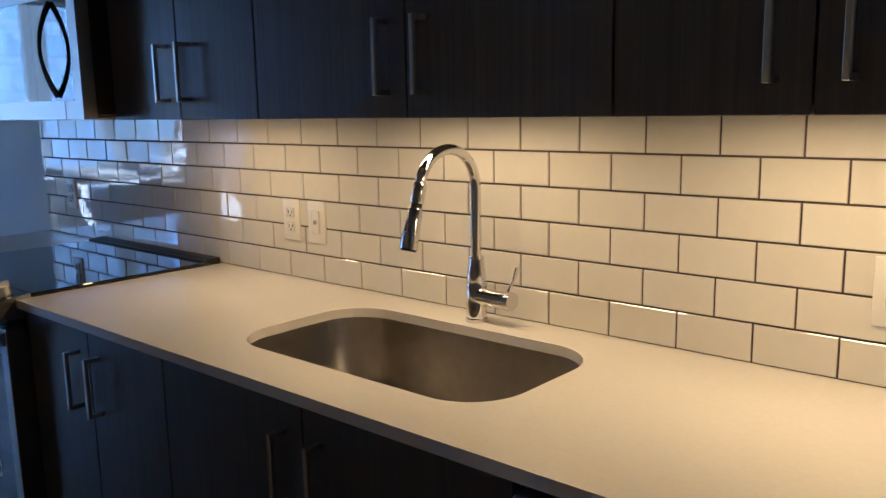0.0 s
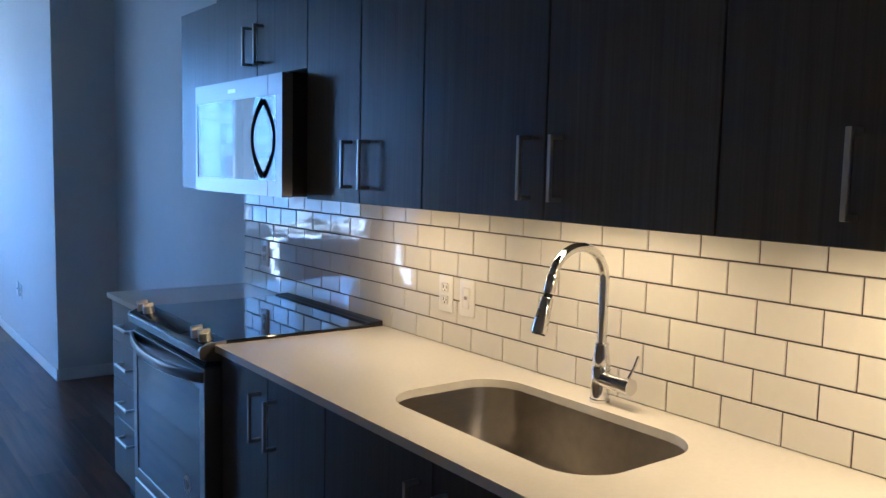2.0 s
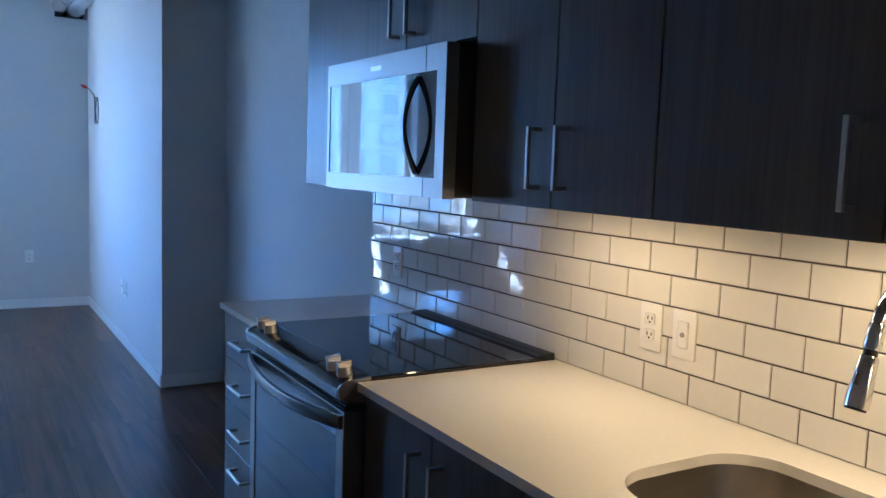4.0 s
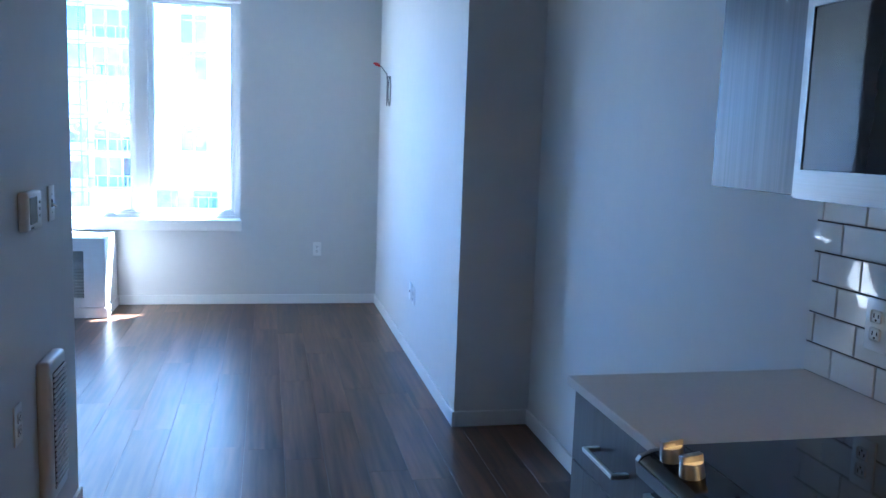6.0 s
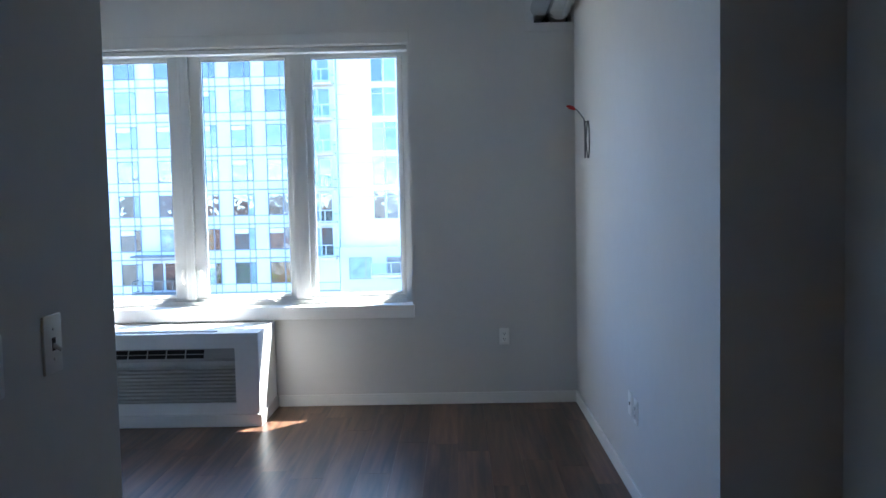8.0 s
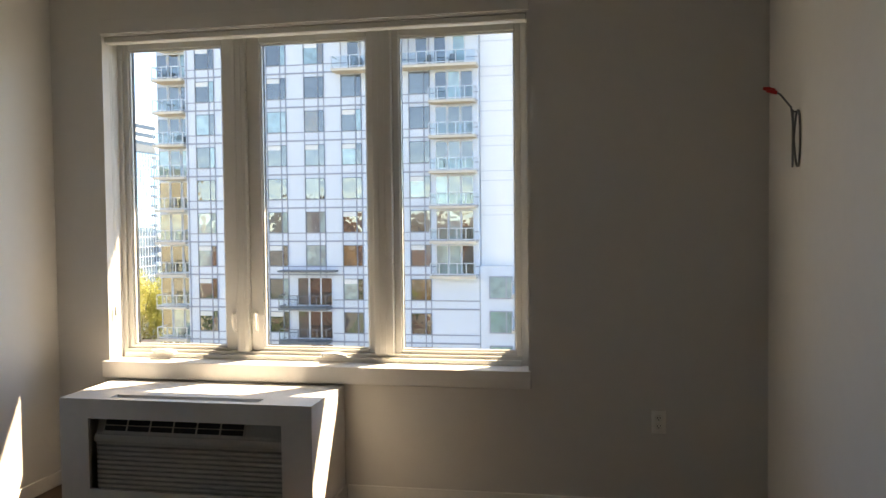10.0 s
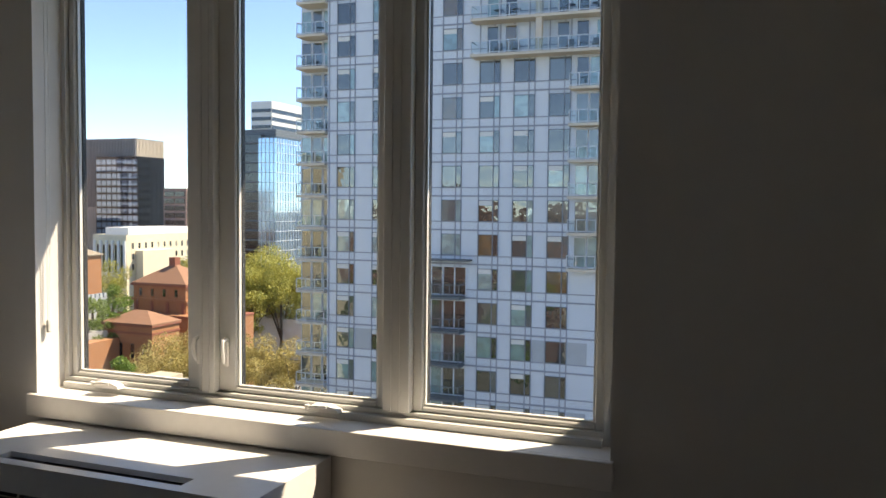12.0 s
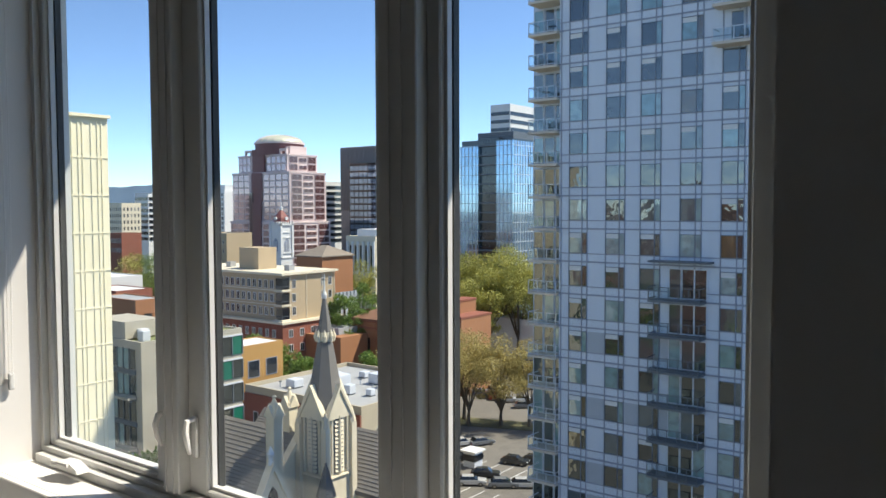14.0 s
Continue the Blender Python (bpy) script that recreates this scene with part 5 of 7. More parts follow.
wpart("drum_rim", cyl(nb(), 12.5, 0.8, pose(-318, 284.4, 33.3), 44), PALEROSE, st)
bm = nb()
bmesh.ops.create_uvsphere(bm, u_segments=40, v_segments=16, radius=11.8, matrix=pose(-318, 284.4, 33.5) @ Matrix.Diagonal((1, 1, 0.36, 1)))
wpart("dome", bm, mat("pale dome", (0.62, 0.61, 0.47), 0.45, 0.2, var=0.12, scale=0.2), st, "pale metal dome", True)
for i in range(20):
    a = i * math.tau / 20
    wpart("dome_rib", tube(nb(), [(-318 + 11.9 * math.cos(a) * math.cos(e), 284.4 + 11.9 * math.sin(a) * math.cos(e), 33.5 + 4.3 * math.sin(e)) for e in np.linspace(0.02, 1.45, 9)], 0.12, 5), PALEROSE, st)

# ---- dark ribbed tower with a glass front
dt = block("dark_tower", "grey ribbed office tower with dark glass", -309.5, 319.1, -278.6, 339, GZ, 32.4, GREYRIB, 0.6)
for i in range(34):
    wpart("rib", bx(-309.3 + i * 0.92, 318.6, 0, -308.95 + i * 0.92, 319.1, 32.6), mat("grey fin", (0.27, 0.26, 0.26), 0.6), dt)
for i in range(20):
    wpart("rib", bx(-278.6, 319.4 + i * 0.98, 24, -278.1, 319.75 + i * 0.98, 32.6), SLABEDGE, dt)
df_b = block("glass_block", "dark reflective glass block before the ribbed tower", -296.5, 312.2, -271.4, 330.5, GZ, 23.6, DARKGLASS, 0.3)
bands(df_b, "y", 312.2, (-296.3, -271.6), -20, 23, 13, 2.3, TOWERGLASS, depth=0.1, cuts=8)
bands(df_b, "x", -271.4, (312.4, 330.3), -20, 23, 13, 2.3, DARKGLASS, depth=0.1, cuts=6)

# ---- blue glass tower with a dark core
gt = thing("glass_tower", "blue glass tower with a dark central strip", "building", at=(-145, 222, GZ))
wpart("left_wing", bx(-153.4, 212.5, GZ, -146.5, 235, 20.2), TOWERGLASS, gt, "blue glass wing")
wpart("core", bx(-146.5, 213.6, GZ, -139.6, 240, 22.6), DARKGLASS, gt, "dark glass core")
wpart("right_wing", bx(-139.6, 212.2, GZ, -133.8, 238, 21.4), TOWERGLASS, gt, "blue glass wing")
wpart("roof_cap", bx(-153.0, 213.0, 20.2, -133.9, 234.6, 21.9), DARKGLASS, gt, "dark recessed top storey")
wpart("plant_room", bx(-149, 216, 21.9, -136, 233, 24.4), DARKSTEEL, gt, "grey rooftop plant room")
for k in range(17):
    z = 20 - k * 2.9
    wpart("floor_line", bx(-153.45, 212.38, z - 0.08, -146.5, 212.5, z + 0.08), RAILM, gt)
    wpart("floor_line", bx(-133.8, 212.3, z - 0.08, -133.66, 238, z + 0.08), RAILM, gt)
    wpart("balcony", bx(-146.4, 212.3, z - 0.1, -139.8, 213.6, z + 0.35), DARKSTEEL, gt)
    wpart("balcony", bx(-133.8, 228, z - 0.1, -132.6, 236, z + 0.9), RAILM, gt)
    wpart("floor_line", bx(-139.6, 212.05, z - 0.08, -133.8, 212.2, z + 0.08), RAILM, gt)
for i in range(12):
    wpart("mullion", bx(-133.8, 213.4 + i * 1.5, -25, -133.68, 213.5 + i * 1.5, 21.4), RAILM, gt)
for i in range(4):
    wpart("mullion", bx(-138.6 + i * 1.4, 212.06, -25, -138.5 + i * 1.4, 212.2, 21.4), RAILM, gt)
for i in range(5):
    wpart("mullion", bx(-153.0 + i * 1.4, 212.36, -25, -152.9 + i * 1.4, 212.5, 20.2), RAILM, gt)

# ---- striped towers farther back
es = block("striped_tower", "white office tower with dark window bands", -240, 357.7, -228, 392, GZ, 52.6, WHITEWALL, 1.0)
bands(es, "x", -228.0, (358, 391.5), -10, 51, 15, 1.7, DARKGLASS)
bands(es, "y", 357.7, (-239.5, -228.5), -10, 51, 15, 1.7, DARKGLASS)
fs = block("striped_tower", "brown office block with dark window bands", -216, 262.7, -205.4, 285, GZ, 7.3, mat("brown cladding", (0.26, 0.17, 0.15), 0.7, var=0.1, scale=0.1), 0.5)
bands(fs, "x", -205.4, (263, 284.6), -15, 7, 8, 1.8, DARKGLASS, cuts=2)
bands(fs, "y", 262.7, (-215.6, -205.8), -15, 7, 8, 1.8, DARKGLASS, cuts=2)
gs = block("hotel_tower", "white hotel block with dark gridded windows", -465, 322.8, -411.9, 340, GZ, 11.5, WHITEWALL, 0)
windows(gs, "y", 322.8, (-464.5, -412.5), -18, 11, 20, 10, 2.1, 2.1, WHITEWALL, FARPANES, depth=0.2)
wpart("penthouse", bx(-461, 325, 11.5, -414, 338, 15.6), WHITEWALL, gs)
for i in range(6):
    wpart("sign_bar", bx(-449 + i * 4.6, 324.6, 12.4, -446.6 + i * 4.6, 325, 14.8), MULLION, gs, "grey sign bar")
hs = block("office_block", "white office block with rows of windows", -410.3, 261.5, -394.3, 276, GZ, 9.3, WHITEWALL, 0.5)
bands(hs, "y", 261.5, (-410, -394.6), -18, 8, 9, 1.5, DARKGLASS, cuts=4)
bands(hs, "x", -394.3, (261.8, 275.6), -18, 8, 9, 1.5, DARKGLASS, cuts=4)
is_ = block("striped_tower", "pale office block with dark bands", -335, 320.1, -321.7, 336, GZ, 14.8, WHITEWALL, 0.8)
bands(is_, "x", -321.7, (320.4, 335.6), -18, 14, 10, 1.7, DARKGLASS)
bands(is_, "y", 320.1, (-334.6, -322), -18, 14, 10, 1.7, DARKGLASS)
t1 = block("office_block", "distant white block with window bands", -371.2, 238.2, -362, 246, GZ, 8.1, WHITEWALL, 0.4)
bands(t1, "y", 238.2, (-371, -362.2), -15, 7.5, 8, 1.5, DARKGLASS, cuts=2)
bands(t1, "x", -362, (238.4, 245.8), -15, 7.5, 8, 1.5, DARKGLASS, cuts=2)
t2 = block("office_block", "distant pale stone block", -353.6, 212.3, -342.9, 222, GZ, 3.3, PALESTONE, 0.6)
windows(t2, "y", 212.3, (-353, -343.2), -15, 2.5, 6, 6, 1.0, 1.7, PALESTONE, FARPANES)
windows(t2, "x", -342.9, (212.6, 221.6), -15, 2.5, 5, 6, 1.0, 1.7, PALESTONE, FARPANES)
t3 = block("brick_block", "distant low red brick block", -291, 175.6, -283.2, 184, GZ, -8.2, BRICKRED, 0.4)
windows(t3, "y", 175.6, (-290.6, -283.4), -16, -9, 6, 2, 0.7, 1.6, WHITEWALL, FARPANES)
vb = block("low_block", "pale low block with a tan end wall", -277, 206.6, -261.2, 219, GZ, -8.8, STUCCO, 0.5)
windows(vb, "y", 206.6, (-276.5, -262), -17, -10, 6, 2, 1.0, 1.5, WHITEWALL, FARPANES)

# ---- white bell tower with a red dome
bt = thing("bell_tower", "white bell tower with a dark red dome", "tower", at=(-195.9, 176.5, GZ))
BX, BY, BZ = -195.9, 176.7, -3.5
wpart("shaft", bx(BX - 2.3, BY - 2.3, GZ, BX + 2.3, BY + 2.3, BZ), WHITEWALL, bt, "white painted shaft")
for z, o in ((BZ - 0.25, 0.35), (BZ - 2.6, 0.2), (BZ - 4.2, 0.22), (BZ - 8.9, 0.3), (BZ - 10.4, 0.25)):
    wpart("cornice", bx(BX - 2.3 - o, BY - 2.3 - o, z - 0.18, BX + 2.3 + o, BY + 2.3 + o, z + 0.18), WHITEWALL, bt)
for i in range(6):
    for a in range(2):
        u = -2.6 + i * 0.95
        wpart("merlon", bx(BX + u, BY - 2.6 + a * 4.8, BZ, BX + u + 0.5, BY - 2.25 + a * 4.8, BZ + 0.75), WHITEWALL, bt)
        wpart("merlon", bx(BX - 2.6 + a * 4.85, BY + u, BZ, BX - 2.25 + a * 4.85, BY + u + 0.5, BZ + 0.75), WHITEWALL, bt)
for sx in (-1, 1):
    for sy in (-1, 1):
        wpart("corner_pier", bx(BX + sx * 2.3 - 0.35, BY + sy * 2.3 - 0.35, BZ - 10.4, BX + sx * 2.3 + 0.35, BY + sy * 2.3 + 0.35, BZ + 0.2), WHITEWALL, bt)
wpart("dome", tube(nb(), [(BX, BY, BZ + z) for z in (0.0, 0.8, 1.8, 2.8, 3.6, 4.1, 4.4)], 2.6, 8, [2.5, 2.55, 2.25, 1.6, 0.95, 0.5, 0.3]), mat("red lead dome", (0.24, 0.075, 0.06), 0.6, var=0.2, scale=0.6), bt, "dark red pointed dome")
wpart("finial", tube(nb(), [(BX, BY, BZ + z) for z in (4.3, 4.7, 5.0, 5.3, 7.0)], 0.3, 8, [0.5, 0.35, 0.55, 0.25, 0.04]), WHITEWALL, bt, "white finial")
for rot in (0.0, math.pi / 2):
    d = Vector((math.sin(rot), -math.cos(rot), 0))
    c = Vector((BX, BY, BZ + 1.7)) + d * 2.15
    wpart("dormer", rod(nb(), c, c + d * 0.35, 0.55, 14), WHITEWALL, bt, "round white dormer")


def lancet(w, h, depth, rot, loc, material, parent, name="arch_window"):
    out = [(-w / 2, 0), (w / 2, 0), (w / 2, h * 0.68), (w * 0.33, h * 0.84), (0, h), (-w * 0.33, h * 0.84), (-w / 2, h * 0.68)]
    bm = nb()
    prism(bm, out, "y", -depth, 0.02)
    ob = new(name, finish(bm, name, material))
    ob.parent = parent
    ob.location = Vector(loc) - parent.location
    ob.rotation_euler = (0, 0, rot)
    return ob


for face, off in ((0.0, (0, -2.3)), (math.pi / 2, (2.3, 0))):
    c = Vector((BX + off[0], BY + off[1], BZ - 8.6))
    along = Vector((math.cos(face), math.sin(face), 0))
    out = Vector((math.sin(face), -math.cos(face), 0))
    lancet(2.7, 4.9, 0.05, face, c, WHITEWALL, bt, "arch_surround")
    lancet(2.0, 4.3, 0.12, face, c + Vector((0, 0, 0.15)), MULLION, bt)
    for q in (-0.33, 0.33):
        wpart("tracery", rod(nb(), c + along * q + out * 0.15 + Vector((0, 0, 0.15)), c + along * q + out * 0.15 + Vector((0, 0, 3.2)), 0.09, 6), WHITEWALL, bt)

# ---- tan apartment house on a brick base
ap = block("apartment_house", "tan six-storey apartment house on a brick base", -168.2, 120.3, -132.2, 135.6, -22.4, -12.6, STUCCO, 0.4)
wpart("cornice", bx(-168.8, 119.6, -12.65, -131.5, 136.2, -12.2), PALESTONE, ap, "pale projecting cornice")
wpart("penthouse", bx(-151.2, 124.4, -12.2, -144.6, 129.6, -7.4), STUCCO, ap, "tan rooftop penthouse")
wpart("base", bx(-169, 119.5, GZ, -131.4, 136.5, -22.9), BRICKRED, ap, "red brick base storeys")
wpart("string_course", bx(-169.4, 119.1, -22.9, -131.0, 136.9, -22.4), PALESTONE, ap)
for x in (-158, -150, -138):
    wpart("roof_unit", bx(x, 126, -12.2, x + 1.6, 127.6, -11.0), ROOFGREY, ap)
windows(ap, "y", 120.3, (-168, -134.6), -21.9, -13.2, 18, 3, 1.1, 1.8, WHITEWALL, DARKGLASS, 0.0)
windows(ap, "x", -132.2, (122.4, 135.2), -21.9, -13.2, 6, 3, 1.1, 1.8, WHITEWALL, DARKGLASS, 0.0, skip=[(c, q) for c in (1, 2, 3) for q in range(3)])
windows(ap, "x", -131.4, (120.2, 136), -36, -23.4, 5, 4, 1.2, 1.7, WHITEWALL, DARKGLASS, 0.0)
windows(ap, "y", 119.5, (-168, -133), -36, -23.4, 16, 4, 1.1, 1.7, WHITEWALL, DARKGLASS, 0.0)
for k in range(3):
    z = -22.3 + k * 3.15
    wpart("corner_glazing", bx(-133.9, 119.95, z + 0.35, -131.9, 121.9, z + 2.7), DARKGLASS, ap, "dark glazed corner bay")
    wpart("corner_slab", bx(-134.2, 119.6, z - 0.1, -131.6, 122.2, z + 0.3), PALESTONE, ap, "pale balcony slab")
    wpart("corner_rail", bx(-134.1, 119.65, z + 0.95, -131.65, 119.72, z + 1.05), DARKSTEEL, ap)
    wpart("corner_rail", bx(-131.72, 119.65, z + 0.95, -131.65, 122.1, z + 1.05), DARKSTEEL, ap)
for y in (122.3, 127.0, 131.8, 135.5):
    wpart("downpipe", bx(-132.2, y - 0.06, -22.2, -132.08, y + 0.06, -12.8), PALESTONE, ap)
for x0, x1 in ((-168.4, -132.0),):
    for z in (-15.9, -19.0):
        wpart("string_course", bx(x0, 120.12, z - 0.08, x1, 120.32, z + 0.08), PALESTONE, ap)

# ---- brick museum with hipped roofs
mu = thing("brick_museum", "orange brick museum with hipped tile roofs", "building", at=(-120, 150, GZ))
wpart("hall", bx(-130.0, 148.6, GZ, -116.0, 159.4, -15.9), BRICKORANGE, mu, "tall orange brick hall")
hip_roof(mu, -130.0, 148.6, -116.0, 159.4, -15.7, -11.6, TILEROOF, 0.3)
wpart("chimney", bx(-123.9, 153.0, -12.4, -122.3, 154.8, -10.3), BRICKRED, mu)
for i in range(5):
    wpart("pilaster", bx(-115.99, 150.0 + i * 1.8, -24, -115.6, 150.7 + i * 1.8, -17.4), BRICKRED, mu)
    wpart("slit_window", bx(-115.98, 150.8 + i * 1.8, -23.2, -115.85, 151.6 + i * 1.8, -18.2), DARKGLASS, mu)
for i in range(4):
    wpart("slit_window", bx(-128.4 + i * 3.2, 148.5, -18.6, -127.7 + i * 3.2, 148.62, -17.0), DARKGLASS, mu)
    wpart("pilaster", bx(-129.4 + i * 4.2, 148.3, -22.2, -128.8 + i * 4.2, 148.62, -19.6), BRICKRED, mu)
wpart("eaves", bx(-130.45, 148.15, -16.35, -115.55, 159.85, -15.95), BRICKRED, mu, "dark brick eaves band")
wpart("eaves", bx(-125.5, 134.0, -23.0, -112.6, 142.9, -22.65), BRICKRED, mu, "dark brick eaves band")
wpart("ledge", bx(-130.4, 148.2, -19.6, -115.55, 159.8, -19.1), BRICKORANGE, mu)
wpart("terrace", bx(-132.0, 145.8, GZ, -113.2, 162, -22.2), BRICKORANGE, mu, "lower brick terrace")
wpart("side_hall", bx(-125.2, 134.3, GZ, -112.9, 142.6, -22.5), BRICKORANGE, mu, "low brick hall")
hip_roof(mu, -125.2, 134.3, -112.9, 142.6, -22.4, -20.2, TILEROOF, 0.3, 1.5)
wpart("step", bx(-114.0, 150, GZ, -110.6, 160, -19.5), BRICKORANGE, mu)
wpart("step", bx(-110.6, 148.5, GZ, -106.4, 160, -22.6), BRICKORANGE, mu)
for x0, y0, x1, y1, z in ((-114.0, 150, -110.6, 160, -19.5), (-110.6, 148.5, -106.4, 160, -22.6), (-125.2, 134.3, -112.9, 142.6, -24.2), (-132.0, 145.8, -113.2, 162, -22.4)):
    wpart("ledge", bx(x0 - 0.12, y0 - 0.12, z - 0.35, x1 + 0.12, y1 + 0.12, z + 0.05), BRICKRED, mu, "projecting brick ledge")
for i in range(4):
    wpart("slit_window", bx(-124.0 + i * 2.9, 134.2, -29.5, -123.2 + i * 2.9, 134.32, -26.5), DARKGLASS, mu)
wpart("link", bx(-132, 126.0, GZ, -121.0, 134.2, -25.5), BRICKORANGE, mu, "low brick link wing")

# ---- pale classical block and its neighbours
cb = block("classical_building", "white classical building with tall pilasters", -216.4, 226.5, -201.8, 268, GZ, -9.8, PALESTONE, 0.8)
wpart("attic", bx(-214, 230, -9.8, -204, 262, -6.6), WHITEWALL, cb, "white attic storey")
windows(cb, "x", -201.8, (228, 267), -22, -11, 12, 3, 1.3, 2.2, PALESTONE, FARPANES)
for i in range(6):
    wpart("pilaster", bx(-215.8 + i * 2.6, 225.9, -24, -214.9 + i * 2.6, 226.5, -11), WHITEWALL, cb)
    if i < 5:
        wpart("tall_window", bx(-214.5 + i * 2.6, 226.4, -22, -213.6 + i * 2.6, 226.52, -12.5), DARKGLASS, cb)
wpart("brick_wing", bx(-201.8, 231, GZ, -198.6, 247, -14.5), PALESTONE, cb, "low stone wing")
oh = thing("hipped_hall", "orange brick hall with a grey hipped roof", "building", at=(-170, 170, GZ))
wpart("wall", bx(-176.2, 164.7, GZ, -165.9, 177.0, -12.1), BRICKORANGE, oh)
hip_roof(oh, -176.2, 164.7, -165.9, 177.0, -12.0, -9.2, mat("brown shingle", (0.24, 0.20, 0.16), 0.9, var=0.15, scale=0.5), 0.5, 1.0)
cs = block("castle_house", "dark crenellated stone house", -141.0, 139.0, -135.1, 146, GZ, -19.0, PANELDARK, 0)
for i in range(6):
    wpart("merlon", bx(-141 + i * 1.05, 138.9, -19.0, -140.4 + i * 1.05, 139.5, -18.1), PANELDARK, cs)
    wpart("merlon", bx(-135.7, 139.1 + i * 1.2, -19.0, -135.0, 139.8 + i * 1.2, -18.1), PANELDARK, cs)
windows(cs, "x", -135.1, (139.4, 145.6), -25, -20, 4, 1, 0.7, 3.0, PALESTONE, DARKGLASS)
block("grey_gym", "low hall with a grey roof", -132.5, 128.5, -124, 138, GZ, -24.4, ROOFGREY, 0.3)
wr = block("white_hall", "low hall with a bright white roof", -131.5, 194.9, -112, 205, GZ, -29.6, WHITEWALL, 0.4, WHITEWALL)
hip_roof(wr, -127, 196.0, -121, 202, -29.2, -27.8, WHITEWALL, 0.2)

# ---- flat-roofed brick building behind the church
fb = block("flat_roof_building", "beige and brick building with a grey flat roof", -95.5, 80.4, -72.6, 101.6, GZ, -24.6, STUCCOGREY, 0.7)
wpart("brick_front", bx(-95.5, 80.12, GZ, -72.61, 80.39, -25.0), BRICKRED, fb, "red brick front wall")
wpart("stair_tower", bx(-79.5, 92.5, -24.5, -75.5, 96.5, -22.0), STUCCOGREY, fb)
for x, y, s, h in ((-84, 88, 2.4, 2.2), (-80.5, 86.5, 1.2, 1.4), (-88, 91, 1.5, 1.6), (-77.5, 87.5, 1.0, 1.0), (-82, 94, 2.0, 1.6), (-90, 85, 1.8, 1.3), (-86.5, 96, 1.2, 1.0)):
    u = thing("roof_unit", "grey rooftop air handling unit", "air handler", "units on the flat roof", at=(x, y, -24.48))
    wpart("housing", box(nb(), x - s / 2, y - s / 2, -24.3, x + s / 2, y + s / 2, -24.48 + h, 0.05), RAILM, u)
    for sx in (-0.35, 0.35):
        wpart("foot", bx(x + sx * s - 0.08, y - s / 2, -24.48, x + sx * s + 0.08, y + s / 2, -24.3), DARKSTEEL, u)
for i in range(9):
    x, y = -92 + i * 2.1, 84 + (i * 5) % 12
    u = thing("roof_vent", "small grey roof vent pipe", "vent", "vents on the flat roof", at=(x, y, -24.48))
    wpart("pipe", cyl(nb(), 0.12, 0.8, pose(x, y, -24.08), 8), RAILM, u)
    wpart("cap", cyl(nb(), 0.22, 0.14, pose(x, y, -23.65), 8), DARKSTEEL, u)
windows(fb, "x", -72.6, (82, 101), -37, -26, 6, 3, 0.8, 1.2, WHITEWALL, DARKGLASS, skip=((1, 2), (2, 1), (4, 2)))
windows(fb, "y", 80.1, (-95, -73), -34, -26.5, 5, 2, 1.0, 1.9, WHITEWALL, FARPANES)

# ---- concrete and green glass apartments
gg = block("green_glass_house", "raw concrete house with green glass front", -93.7, 55.0, -81.5, 68.7, GZ, -13.4, CONCRETE, 0.3, mat("green roof", (0.20, 0.22, 0.09), 0.95, var=0.3, scale=0.8))
wpart("upper_wall", bx(-92, 55.3, -13.1, -85, 60, -11.2), CONCRETE, gg)
for k in range(7):
    z = -14.0 - k * 2.9
    for i in range(4):
        y = 62.6 + i * 1.55
        wpart("glazing", bx(-81.5, y, z - 2.2, -81.38, y + 1.35, z), GREENGLASS if (k + i) % 3 == 0 else PANES, gg)
        wpart("mullion", bx(-81.5, y + 1.38, z - 2.25, -81.3, y + 1.52, z), DARKSTEEL, gg)
    for i in range(4):
        x = -87.3 + i * 1.18
        wpart("glazing", bx(x + 0.06, 54.93, z - 2.2, x + 1.1, 55.01, z), PANES, gg)
        wpart("mullion", bx(x - 0.06, 54.86, z - 2.3, x + 0.06, 55.0, z + 0.05), DARKSTEEL, gg)
    wpart("spandrel", bx(-87.4, 54.88, z - 2.8, -82.5, 55.0, z - 2.3), DARKSTEEL, gg)
    if k % 2:
        wpart("balcony", bx(-85.3, 53.8, z - 2.55, -82.4, 54.87, z - 2.3), CONCRETE, gg)
        wpart("railing", bx(-85.3, 53.8, z - 2.3, -82.4, 53.9, z - 1.4), RAILGLASS, gg)
    wpart("transom", bx(-81.5, 62.3, z + 0.05, -81.3, 68.7, z + 0.22), RAILM, gg)
for i, (x, y) in enumerate(((-83.2, 56.5), (-84.5, 57.2), (-83.8, 64), (-87, 66))):
    u = thing("roof_unit", "grey rooftop unit on a green roof", "air handler", "units on the green roof", at=(x, y, -13.28))
    wpart("housing", box(nb(), x - 0.5, y - 0.5, -13.28, x + 0.5, y + 0.5, -12.1, 0.05), RAILM, u)
rbk = block("brick_house", "red-brown brick house with flat roof", -132, 78.5, -119.9, 84, GZ, -13.5, BRICKORANGE, 0.3)
wpart("door", bx(-119.9, 80.0, -19.5, -119.8, 81.4, -15.5), SLOT, rbk)
sb = block("small_orange_house", "small orange house with a white roof", -103, 81.0, -97.0, 89, GZ, -19.0, mat("ochre wall", (0.42, 0.24, 0.08), 0.9, var=0.1), 0.25, WHITEWALL)
windows(sb, "x", -97.0, (81.6, 88.4), -24.5, -20.2, 2, 1, 2.2, 2.6, MULLION, DARKGLASS)
